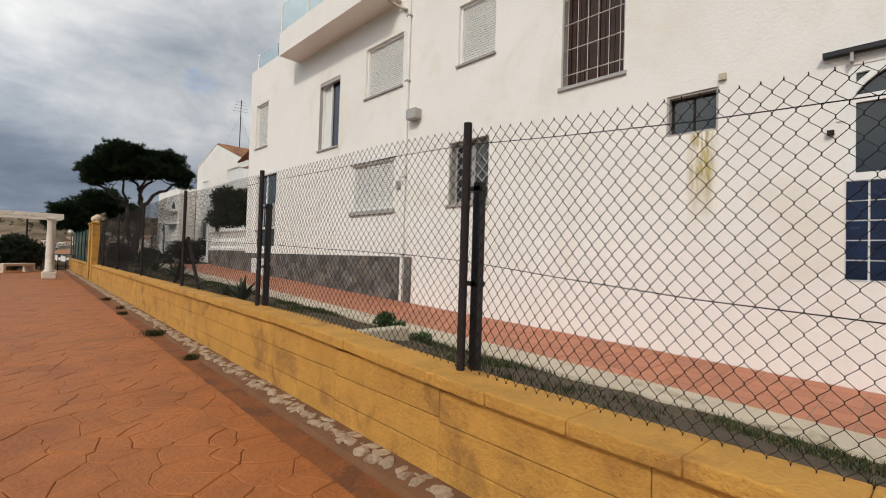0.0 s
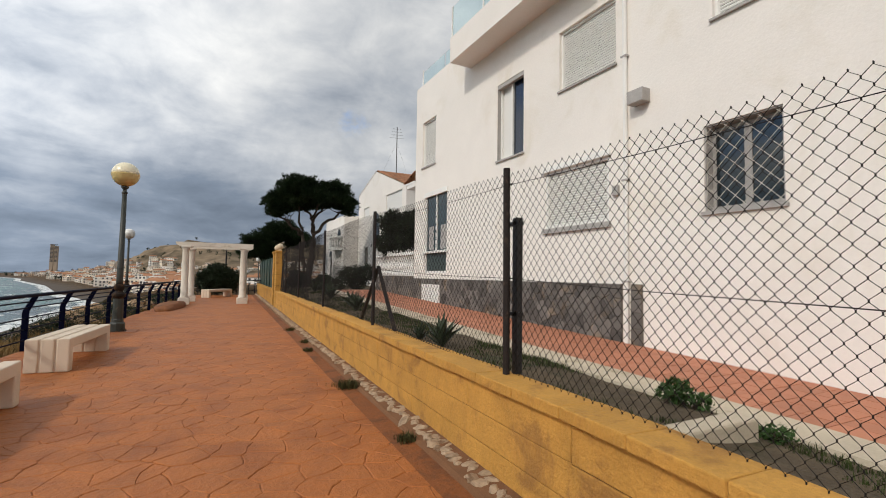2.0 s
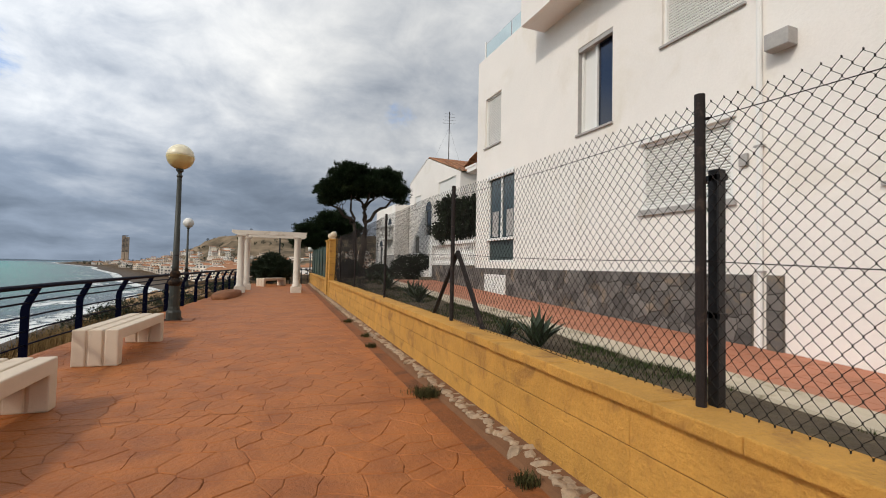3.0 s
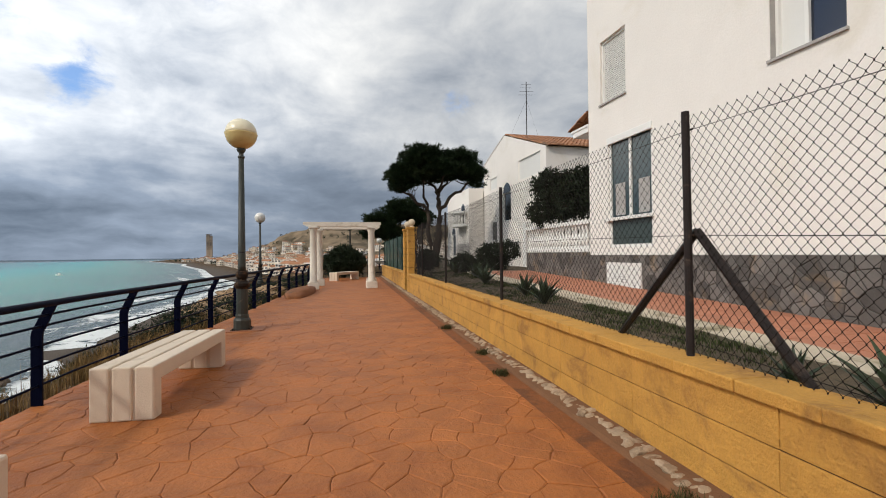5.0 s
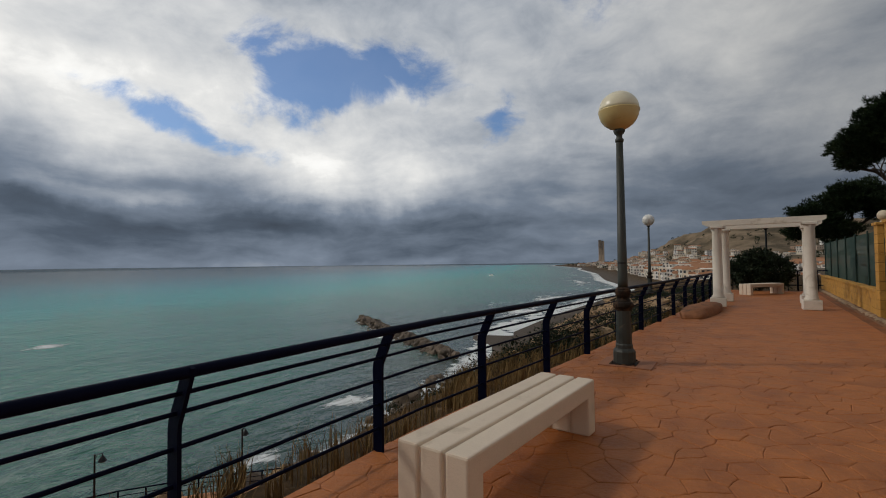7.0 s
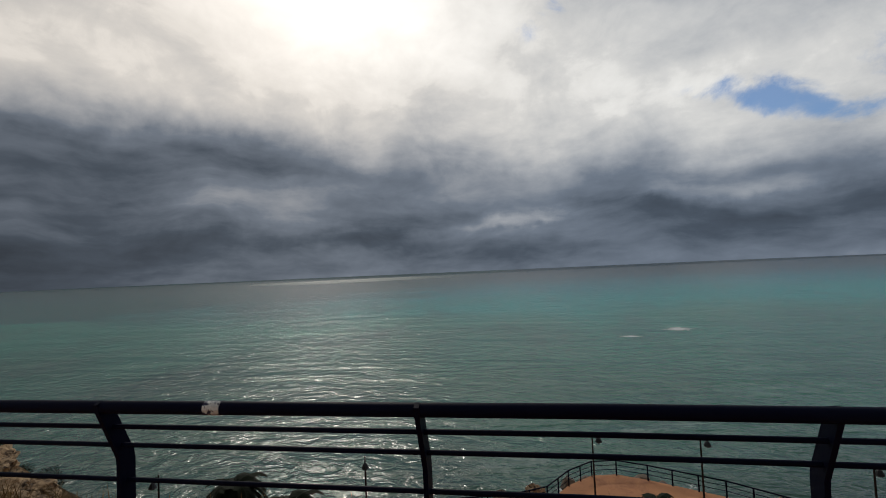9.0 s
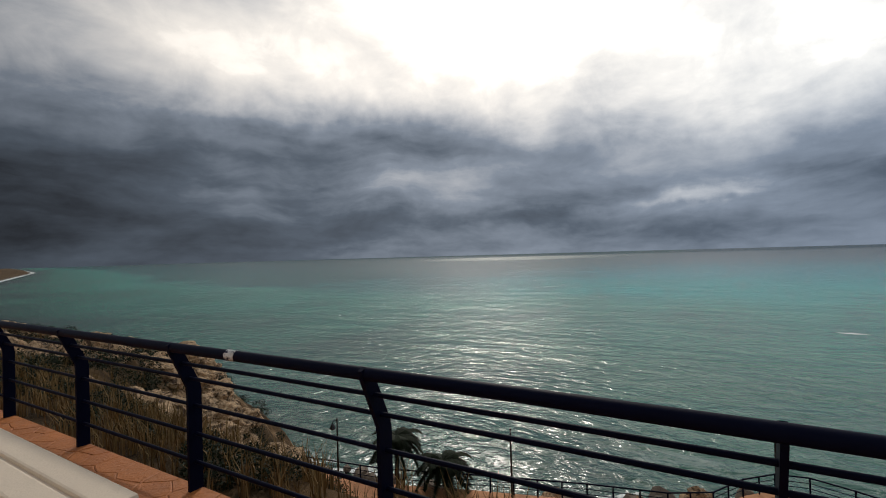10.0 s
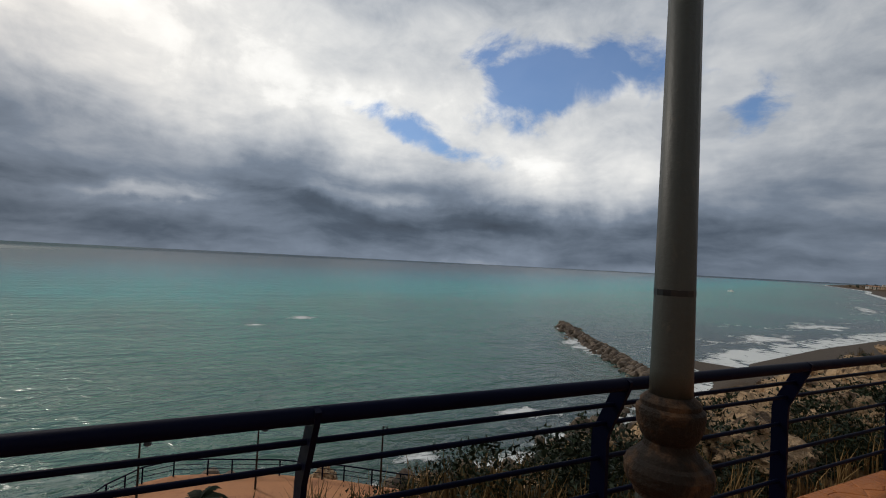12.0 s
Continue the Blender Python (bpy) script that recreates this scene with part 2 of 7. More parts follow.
M_POST = mat("rusty_dark_post", (0.022, 0.017, 0.016), 0.7, 0.35, 8, 90, 0.4, spec=0.2, tint=(0.07, 0.048, 0.036), tint_scale=9, tint_lo=0.56, tint_hi=0.72)
M_BLACK = mat("black_post_paint", (0.008, 0.008, 0.009), 0.4, 0.2, 4, 60, 0.1)
M_LAMPBASE = mat("rusty_lamp_base", (0.018, 0.014, 0.012), 0.75, 0.4, 7, 70, 0.5, spec=0.2, tint=(0.12, 0.052, 0.022), tint_scale=8, tint_lo=0.50, tint_hi=0.62)
M_LAMP = mat("green_grey_lamp_paint", (0.040, 0.044, 0.038), 0.5, 0.2, 5, 60, 0.2, tint=(0.10, 0.085, 0.06), tint_scale=6, tint_lo=0.58, tint_hi=0.75)
M_RUST = mat("rust_brown_paint", (0.016, 0.011, 0.008), 0.75, 0.6, 14, 70, 0.9, spec=0.2, tint=(0.085, 0.045, 0.022), tint_scale=9, tint_lo=0.46, tint_hi=0.72)
# near-black colour that paints the unlit depth behind openings and shutters
M_DARK = mat("painted_interior_shade", (0.02, 0.02, 0.022), 0.8, 0.1, 2, 30, 0.0)
M_GLASS = glass("window_glass")
M_NAVYGLASS = glass("navy_glass", (0.004, 0.010, 0.028), 0.15)
M_GREENPANEL = mat("green_panel", (0.045, 0.065, 0.062), 0.35, 0.1, 2, 30, 0.05)
M_MARBLE = mat("grey_marble_reveal", (0.38, 0.36, 0.34), 0.5, 0.25, 3, 30, 0.1)
M_GRILLE = mat("aged_cream_iron", (0.46, 0.43, 0.38), 0.6, 0.2, 6, 60, 0.1)
M_WOODSH = mat("dark_wood_shutter", (0.045, 0.020, 0.014), 0.55, 0.2, 4, 60, 0.2)


# ---------------------------------------------------------------- mesh helpers
def thing(name, at, label, category, group="", kind="", turn=0.0):
    ob = new(name)
    ob.empty_display_size = 0.2
    ob.matrix_world = pose(*at, 0, 0, turn)
    return tagged(ob, label, category, group, kind)


def part(name, bm, material, parent=None, label="", smooth=False, local=False):
    """One mesh object under parent; bm is in world space unless local."""
    me = bpy.data.meshes.new(name)
    if parent is not None and not local:
        bm.transform(base_of(parent).inverted())
    bm.normal_update()
    bm.to_mesh(me)
    bm.free()
    if smooth:
        for p in me.polygons:
            p.use_smooth = True
    me.materials.append(material)
    ob = new(name, me)
    if parent is not None:
        ob.parent = parent
    if label:
        ob["label"] = label
    return ob


def base_of(ob):
    m = ob.matrix_basis.copy()
    while ob.parent:
        ob = ob.parent
        m = ob.matrix_basis @ m
    return m


def B():
    return bmesh.new()


def box(bm, x0, x1, y0, y1, z0, z1, bevel=0.0):
    r = bmesh.ops.create_cube(bm, size=1.0, matrix=Matrix.LocRotScale(((x0 + x1) / 2, (y0 + y1) / 2, (z0 + z1) / 2), None, (x1 - x0, y1 - y0, z1 - z0)))
    if bevel:
        es = list({e for v in r["verts"] for e in v.link_edges})
        bmesh.ops.bevel(bm, geom=es, offset=bevel, segments=2, affect="EDGES", profile=0.5)
    return bm


def tube(bm, pts, r, seg=8, caps=True):
    """A round bar along the points; r is one radius or one for each point."""
    pts = [Vector(p) for p in pts]
    rs = r if isinstance(r, (list, tuple)) else [r] * len(pts)
    rings = []
    for i, p in enumerate(pts):
        d = (pts[min(i + 1, len(pts) - 1)] - pts[max(i - 1, 0)]).normalized()
        side = d.cross(Vector((0, 0, 1)))
        side = side.normalized() if side.length > 1e-4 else Vector((1, 0, 0))
        up = side.cross(d)
        rings.append([bm.verts.new(p + (side * math.cos(2 * math.pi * k / seg) + up * math.sin(2 * math.pi * k / seg)) * rs[i]) for k in range(seg)])
    for a, b in zip(rings, rings[1:]):
        for k in range(seg):
            bm.faces.new((a[k], a[(k + 1) % seg], b[(k + 1) % seg], b[k]))
    if caps:
        bm.faces.new(rings[0][::-1])
        bm.faces.new(rings[-1])
    return bm


def lathe(bm, at, profile, seg=20):
    """A turned shape round a vertical axis: profile of (radius, height)."""
    rings = []
    for r, z in profile:
        if r < 1e-4:
            rings.append([bm.verts.new((at[0], at[1], at[2] + z))])
        else:
            rings.append([bm.verts.new((at[0] + r * math.cos(2 * math.pi * k / seg), at[1] + r * math.sin(2 * math.pi * k / seg), at[2] + z)) for k in range(seg)])
    for a, b in zip(rings, rings[1:]):
        for k in range(seg):
            j = (k + 1) % seg
            if len(a) == 1:
                bm.faces.new((a[0], b[j], b[k]))
            elif len(b) == 1:
                bm.faces.new((a[k], a[j], b[0]))
            else:
                bm.faces.new((a[k], a[j], b[j], b[k]))
    if len(rings[0]) > 1:
        bm.faces.new(rings[0][::-1])
    if len(rings[-1]) > 1:
        bm.faces.new(rings[-1])
    return bm


def quad(bm, *pts):
    return bm.faces.new([bm.verts.new(p) for p in pts])


def wall_with_holes(bm, u0, u1, z0, z1, depth, holes, place):
    """An upright wall in (u, z), with openings right through; place(u, z, d) gives the point d behind its face."""
    us = sorted({u0, u1, *[h[0] for h in holes], *[h[1] for h in holes]})
    zs = sorted({z0, z1, *[h[2] for h in holes], *[h[3] for h in holes]})
    us = [u for u in us if u0 <= u <= u1]
    zs = [z for z in zs if z0 <= z <= z1]

    def solid(i, j):
        if i < 0 or j < 0 or i >= len(us) - 1 or j >= len(zs) - 1:
            return False
        u, z = (us[i] + us[i + 1]) / 2, (zs[j] + zs[j + 1]) / 2
        return not any(h[0] < u < h[1] and h[2] < z < h[3] for h in holes)

    for i in range(len(us) - 1):
        for j in range(len(zs) - 1):
            if not solid(i, j):
                continue
            a, b, c, d = us[i], us[i + 1], zs[j], zs[j + 1]
            for k in (0, depth):
                quad(bm, place(a, c, k), place(b, c, k), place(b, d, k), place(a, d, k))
            for di, dj, p, q in ((-1, 0, (a, c), (a, d)), (1, 0, (b, c), (b, d)), (0, -1, (a, c), (b, c)), (0, 1, (a, d), (b, d))):
                if not solid(i + di, j + dj):
                    quad(bm, place(*p, 0), place(*q, 0), place(*q, depth), place(*p, depth))
    bmesh.ops.remove_doubles(bm, verts=bm.verts, dist=1e-4)
    bmesh.ops.recalc_face_normals(bm, faces=bm.faces)
    return bm


def clip_cell(poly, p, q):
    """Keeps the part of poly that is nearer to p than to q."""
    mx, my, dx, dy = (p[0] + q[0]) / 2, (p[1] + q[1]) / 2, q[0] - p[0], q[1] - p[1]
    res = []
    for i, a in enumerate(poly):
        b = poly[(i + 1) % len(poly)]
        sa = (a[0] - mx) * dx + (a[1] - my) * dy
        sb = (b[0] - mx) * dx + (b[1] - my) * dy
        if sa <= 0:
            res.append(a)
        if sa * sb < 0:
            k = sa / (sa - sb)
            res.append((a[0] + (b[0] - a[0]) * k, a[1] + (b[1] - a[1]) * k))
    return res


def cells(u0, u1, v0, v1, size, rng, jitter=0.42):
    """Irregular stones that fill a rectangle: one polygon for each."""
    nu, nv = max(1, round((u1 - u0) / size)), max(1, round((v1 - v0) / size))
    du, dv = (u1 - u0) / nu, (v1 - v0) / nv
    seed = {(i, j): (u0 + (i + 0.5 + rng.uniform(-jitter, jitter)) * du, v0 + (j + 0.5 + (0.25 if i % 2 else -0.25) + rng.uniform(-jitter, jitter)) * dv)
            for i in range(nu) for j in range(nv)}
    res = []
    for (i, j), p in seed.items():
        poly = [(u0, v0), (u1, v0), (u1, v1), (u0, v1)]
        for a in range(-2, 3):
            for b in range(-2, 3):
                if (a or b) and (i + a, j + b) in seed and poly:
                    poly = clip_cell(poly, p, seed[i + a, j + b])
        if len(poly) > 2:
            res.append((p, poly))
    return res


def shrink(poly, d):
    """Moves a convex polygon's edges inwards by d."""
    area = sum(a[0] * b[1] - b[0] * a[1] for a, b in zip(poly, poly[1:] + poly[:1]))
    if area < 0:
        poly = poly[::-1]
    lo_u, hi_u, lo_v, hi_v = min(p[0] for p in poly), max(p[0] for p in poly), min(p[1] for p in poly), max(p[1] for p in poly)
    if hi_u - lo_u < 0.02 or hi_v - lo_v < 0.02:
        return []
    res = [(lo_u, lo_v), (hi_u, lo_v), (hi_u, hi_v), (lo_u, hi_v)]
    for a, b in zip(poly, poly[1:] + poly[:1]):
        ex, ey = b[0] - a[0], b[1] - a[1]
        n = math.hypot(ex, ey)
        if n < 1e-3:
            continue
        nx, ny = ey / n, -ex / n
        mx, my = a[0] - nx * d, a[1] - ny * d
        nxt = []
        for i, p in enumerate(res):
            q = res[(i + 1) % len(res)]
            sp, sq = (p[0] - mx) * nx + (p[1] - my) * ny, (q[0] - mx) * nx + (q[1] - my) * ny
            if sp <= 0:
                nxt.append(p)
            if sp * sq < 0:
                k = sp / (sp - sq)
                nxt.append((p[0] + (q[0] - p[0]) * k, p[1] + (q[1] - p[1]) * k))
        res = nxt
        if len(res) < 3:
            return []
    return res


def slab_stone(bm, poly, top, deep, place, edge=0.008):
    """A flat stone with a softened rim; place(u, v, h) puts it on its surface."""
    inner = shrink(poly, edge)
    if len(inner) < 3 or len(poly) < 3:
        return False
    area = sum(a[0] * b[1] - b[0] * a[1] for a, b in zip(poly, poly[1:] + poly[:1]))
    if area < 0:
        poly = poly[::-1]
    c = (sum(p[0] for p in inner) / len(inner), sum(p[1] for p in inner) / len(inner))
    size = max(math.hypot(p[0] - c[0], p[1] - c[1]) for p in poly)
    f = max(0.0, 1 - edge * 1.6 / max(size, 0.02))
    ring = [(c[0] + (p[0] - c[0]) * f, c[1] + (p[1] - c[1]) * f) for p in poly]
    low = [bm.verts.new(place(*p, -deep)) for p in poly]
    mid = [bm.verts.new(place(*p, top - edge * 0.6)) for p in poly]
    upr = [bm.verts.new(place(*p, top)) for p in ring]
    n = len(poly)
    for i in range(n):
        j = (i + 1) % n
        bm.faces.new((low[i], low[j], mid[j], mid[i]))
        bm.faces.new((mid[i], mid[j], upr[j], upr[i]))
    bm.faces.new(upr)
    return True


def lerp_table(v, table):
    for (a, fa), (b, fb) in zip(table, table[1:]):
        if v <= b:
            k = max(0.0, (v - a) / (b - a))
            return fa + (fb - fa) * k
    return table[-1][1]


def smoothstep(a, b, v):
    k = min(1.0, max(0.0, (v - a) / (b - a)))
    return k * k * (3 - 2 * k)


# ---------------------------------------------------------------- plan
def wall_x(y):
    """Seaward face of the ochre garden wall."""
    return 2.38 + 0.042 * (y - 10.1)


def rail_x(y):
    """Line of the railing's feet."""
    return -2.80 + (0.1 * (y - 13.3) if y > 14.3 else 0.05 * max(0.0, y - 12.3) ** 2 / 2)


SEA_Z = -16.0
LOW_Z = -13.1
COAST = [(-5000, -1500), (-1500, -500), (-400, -90), (-120, -34), (-60, -27), (-20, -26.5), (-4, -27.5), (6, -31), (12, -34.5), (17, -38), (21, -37), (30, -31), (42, -30), (55, -34), (75, -38), (90, -42),
         (105, -48), (118, -53), (160, -56), (220, -56), (305, -55), (445, -105), (665, -165), (966, -270), (1157, -320), (1800, -600),
         (2040, -690), (2300, -740), (2420, -500), (2700, 600), (5000, 2600)]


def coast_x(y):
    return lerp_table(y, COAST)


def land_z(x, y):
    """Height of the cliff, slope and land."""
    s = rail_x(min(max(y, -60), 60)) - x
    inland = x - coast_x(y)
    n1 = noise.noise(Vector((x * 0.11, y * 0.11, 3.1)))
    n2 = noise.noise(Vector((x * 0.33, y * 0.33, 7.7)))
    n3 = noise.noise(Vector((x * 0.9, y * 0.9, 1.7)))
    if y < 110:
        width = 1.8 + 9.0 * smoothstep(2, -9, y) + 5.0 * smoothstep(21, 40, y) + 1.0 * n1
        if y > 60:
            width += 10 * smoothstep(60, 90, y)
        z = -0.22 - (0.14 + 0.10 * smoothstep(4, -6, y)) * min(max(s, 0), width) - max(0.0, s - width) * (0.92 + 0.45 * smoothstep(18, 28, y))
        rough = smoothstep(0.6, 6, s) * (1 if s < 30 else 0.6)
        z += rough * (1.5 * n1 + 0.85 * abs(n2) + 0.35 * n3) - 0.4 * rough
        floor = LOW_Z - 0.15 if -26 < y < 36 else LOW_Z + 1.5 * n1 + 0.8 * n2
        z = max(z, floor)
        if inland < 9:
            z = min(z, floor) + (SEA_Z - 2.0 - floor) * smoothstep(8, -1, inland) + 0.7 * n3 * smoothstep(9, 5, inland)
        if y > 70:
            z = z * smoothstep(105, 75, y) + (SEA_Z + 0.2 + inland * 0.05) * smoothstep(75, 105, y)
        return z
    d = max(inland, -5)
    beach = SEA_Z - 0.35 + min(d, 60) * 0.06 + max(0.0, d - 60) * 0.03
    hill = 0.0
    far = smoothstep(250, 1400, y)
    hill += 78 * far * smoothstep(80, 600, d) * (0.55 + 0.9 * noise.noise(Vector((x * 0.0022, y * 0.0022, 5.0))) + 0.25 * noise.noise(Vector((x * 0.008, y * 0.008, 2.0))))
    hill *= 1.0 - 0.75 * smoothstep(1500, 2300, y)
    ridge = math.exp(-((y - 1180) / 270) ** 2) * smoothstep(110, 300, d) * (0.82 + 0.22 * noise.noise(Vector((x * 0.012, y * 0.012, 3.0))) + 0.10 * noise.noise(Vector((x * 0.04, y * 0.04, 8.0))))
    hill = max(hill * 0.7, 88 * ridge)
    return beach + max(0.0, hill) + (4 * n1 if d > 60 else 0)


def grid_mesh(name, xs_of, ys, zfun, material, label, uv=False):
    verts, faces, uvs = [], [], []
    rows = [xs_of(y) for y in ys]
    n = len(rows[0])
    for y, xs in zip(ys, rows):
        for x in xs:
            verts.append((x, y, zfun(x, y)))
            uvs.append(((coast_x(y) - x) * 0.01, y * 0.01))
    for j in range(len(ys) - 1):
        for i in range(n - 1):
            a = j * n + i
            faces.append((a, a + 1, a + n + 1, a + n))
    me = bpy.data.meshes.new(name)
    me.from_pydata(verts, [], faces)
    if uv:
        layer = me.uv_layers.new(name="shore")
        for loop in me.loops:
            layer.data[loop.index].uv = uvs[loop.vertex_index]
    me.materials.append(material)
    for p in me.polygons:
        p.use_smooth = True
    ob = new(name, me)
    return tagged(ob, label, name.replace("_", " "), kind="structure")


def steps(*spans):
    """Numbers along consecutive spans: (start, end, count)."""
    res = []
    for a, b, n in spans:
        res += [a + (b - a) * i / n for i in range(n)]
    return res + [spans[-1][1]]


# ---- sea material: deep water with far cloud shade painted in, a turquoise band, shallow murk, foam by the shore and white horses
def sea_material():
    m = bpy.data.materials.new("sea_water")
    m.use_nodes = True
    N = Nodes(m.node_tree)
    o = N.t.nodes.new("ShaderNodeOutputMaterial")
    b = N.t.nodes.new("ShaderNodeBsdfPrincipled")
    N.link(b.outputs[0], o.inputs[0])
    uvn = N.t.nodes.new("ShaderNodeUVMap")
    uvn.uv_map = "shore"
    su = N.t.nodes.new("ShaderNodeSeparateXYZ")
    N.link(uvn.outputs[0], su.inputs[0])
    shore = N.math("MULTIPLY", su.outputs[0], 100.0)
    pos = N.t.nodes.new("ShaderNodeNewGeometry").outputs["Position"]
    wob = N.noise(pos, 0.012, 4.0, 0.55)
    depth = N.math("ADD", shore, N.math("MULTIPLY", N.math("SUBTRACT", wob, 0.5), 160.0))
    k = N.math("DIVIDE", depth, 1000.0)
    # the last stops darken the far water, cloud shade included
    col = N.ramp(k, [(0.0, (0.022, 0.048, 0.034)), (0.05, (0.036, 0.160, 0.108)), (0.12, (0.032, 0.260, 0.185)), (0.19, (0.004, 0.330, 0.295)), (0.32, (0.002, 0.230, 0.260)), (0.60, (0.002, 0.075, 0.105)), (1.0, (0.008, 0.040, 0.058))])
    sy = N.t.nodes.new("ShaderNodeSeparateXYZ")
    N.link(pos, sy.inputs[0])
    murk = N.smooth(N.math("ADD", sy.outputs[1], N.math("MULTIPLY", N.math("SUBTRACT", wob, 0.5), 400.0)), -10.0, -190.0, 0.0, 0.85)
    col = N.mix(N.math("MULTIPLY", murk, N.smooth(k, 0.10, 0.18)), col, (0.022, 0.074, 0.064, 1))
    patchy = N.noise(N.scaled(pos, (0.02, 0.06, 0.06)), 1.0, 5.0, 0.6)
    col = N.mix(N.smooth(patchy, 0.45, 0.75, 0.0, 0.35), col, (0.03, 0.06, 0.06, 1))
    # foam
    f1 = N.noise(pos, 0.20, 8.0, 0.68, 0.9)
    near = N.smooth(shore, 0.0, 9.0, 0.30, -0.12)
    caps = N.math("MULTIPLY", N.smooth(N.noise(N.scaled(pos, (0.012, 0.03, 0.03)), 1.0, 2.0, 0.5), 0.60, 0.70), 0.10)
    foam = N.smooth(N.math("ADD", N.math("ADD", f1, near), caps), 0.70, 0.80)
    lines = N.smooth(N.noise(N.scaled(pos, (0.13, 0.045, 0.13)), 1.0, 7.0, 0.65, 1.2), 0.60, 0.68)
    lines = N.math("MULTIPLY", lines, N.math("MULTIPLY", N.smooth(shore, 45.0, 10.0, 0.0, 1.0), N.smooth(su.outputs[1], 0.95, 1.15, 0.15, 1.0)))
    foam = N.math("MAXIMUM", foam, N.math("MULTIPLY", lines, 0.9))
    N.link(N.mix(foam, col, (0.72, 0.74, 0.72, 1)), b.inputs["Base Color"])
    b.inputs["IOR"].default_value = 1.33
    b.inputs["Specular IOR Level"].default_value = 0.5
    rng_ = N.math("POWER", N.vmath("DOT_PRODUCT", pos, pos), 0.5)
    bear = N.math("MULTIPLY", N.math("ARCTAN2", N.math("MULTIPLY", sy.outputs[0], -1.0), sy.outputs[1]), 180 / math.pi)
    # a far lane, glossier and rougher, that paints in a sunlit streak
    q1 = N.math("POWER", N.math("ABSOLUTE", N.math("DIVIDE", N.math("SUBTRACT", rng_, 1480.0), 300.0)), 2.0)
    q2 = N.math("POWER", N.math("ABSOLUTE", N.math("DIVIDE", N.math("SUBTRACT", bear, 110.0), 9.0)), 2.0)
    sunlit_lane = N.math("EXPONENT", N.math("MULTIPLY", N.math("ADD", q1, q2), -1.0))
    # cloud shade of the horizon strip is built in: gloss drops far out
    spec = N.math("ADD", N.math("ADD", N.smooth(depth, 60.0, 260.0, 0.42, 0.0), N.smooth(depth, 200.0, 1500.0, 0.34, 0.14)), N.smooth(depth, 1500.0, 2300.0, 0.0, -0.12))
    N.link(N.math("ADD", spec, N.math("MULTIPLY", sunlit_lane, 0.84)), b.inputs["Specular IOR Level"])
    N.link(N.math("ADD", N.smooth(rng_, 60.0, 500.0, 0.16, 0.24), N.math("ADD", N.math("MULTIPLY", foam, 0.6), N.math("MULTIPLY", sunlit_lane, 0.22))), b.inputs["Roughness"])
    w1 = N.noise(N.scaled(pos, (0.50, 0.36, 0.5)), 1.0, 4.0, 0.55, 0.6)
    w2 = N.noise(N.scaled(pos, (0.10, 0.035, 0.1)), 1.0, 4.0, 0.55, 0.5)
    w3 = N.noise(N.scaled(pos, (1.9, 1.3, 1.5)), 1.0, 3.0, 0.55, 0.4)
    h = N.math("ADD", N.math("MULTIPLY", w1, 0.9), N.math("ADD", N.math("MULTIPLY", w2, 2.4), N.math("MULTIPLY", w3, 0.13)))
    h = N.math("MULTIPLY", h, N.math("ADD", 1.0, N.math("MULTIPLY", sunlit_lane, 0.7)))
    bn = N.t.nodes.new("ShaderNodeBump")
    bn.inputs["Strength"].default_value, bn.inputs["Distance"].default_value = 0.62, 1.0
    N.link(h, bn.inputs["Height"])
    N.link(bn.outputs[0], b.inputs["Normal"])
    return m


def land_material():
    m = bpy.data.materials.new("cliff_ground")
    m.use_nodes = True
    N = Nodes(m.node_tree)
    o = N.t.nodes.new("ShaderNodeOutputMaterial")
    b = N.t.nodes.new("ShaderNodeBsdfPrincipled")
    N.link(b.outputs[0], o.inputs[0])
    geo = N.t.nodes.new("ShaderNodeNewGeometry")
    pos = geo.outputs["Position"]
    sp = N.t.nodes.new("ShaderNodeSeparateXYZ")
    N.link(pos, sp.inputs[0])
    n1 = N.noise(pos, 0.35, 8.0, 0.65, 0.5)
    n2 = N.noise(pos, 2.4, 8.0, 0.7, 0.3)
    scrub = N.ramp(N.math("ADD", N.math("MULTIPLY", n1, 0.6), N.math("MULTIPLY", n2, 0.4)),
                   [(0.30, (0.012, 0.013, 0.006)), (0.46, (0.055, 0.034, 0.015)), (0.56, (0.115, 0.066, 0.028)), (0.72, (0.16, 0.105, 0.055))])
    rock = N.ramp(n2, [(0.3, (0.09, 0.055, 0.03)), (0.5, (0.26, 0.165, 0.09)), (0.7, (0.40, 0.29, 0.18))])
    steep = N.smooth(n1, 0.57, 0.63)
    near = N.mix(steep, scrub, rock)
    sand = N.smooth(sp.outputs[2], SEA_Z + 0.2, SEA_Z + 2.2, 1.0, 0.0)
    near = N.mix(sand, near, (0.105, 0.085, 0.068, 1))
    f1 = N.noise(pos, 0.011, 8.0, 0.65)
    farcol = N.ramp(f1, [(0.34, (0.034, 0.034, 0.022)), (0.46, (0.105, 0.080, 0.050)), (0.60, (0.25, 0.185, 0.12))])
    far = N.math("MULTIPLY", N.smooth(sp.outputs[1], 150.0, 400.0), N.smooth(sp.outputs[2], SEA_Z + 1.5, SEA_Z + 6.0))
    N.link(N.mix(far, near, farcol), b.inputs["Base Color"])
    b.inputs["Roughness"].default_value = 0.95
    b.inputs["Specular IOR Level"].default_value = 0.15
    bn = N.t.nodes.new("ShaderNodeBump")
    bn.inputs["Strength"].default_value, bn.inputs["Distance"].default_value = 0.9, 0.25
    N.link(n2, bn.inputs["Height"])
    N.link(bn.outputs[0], b.inputs["Normal"])
    return m


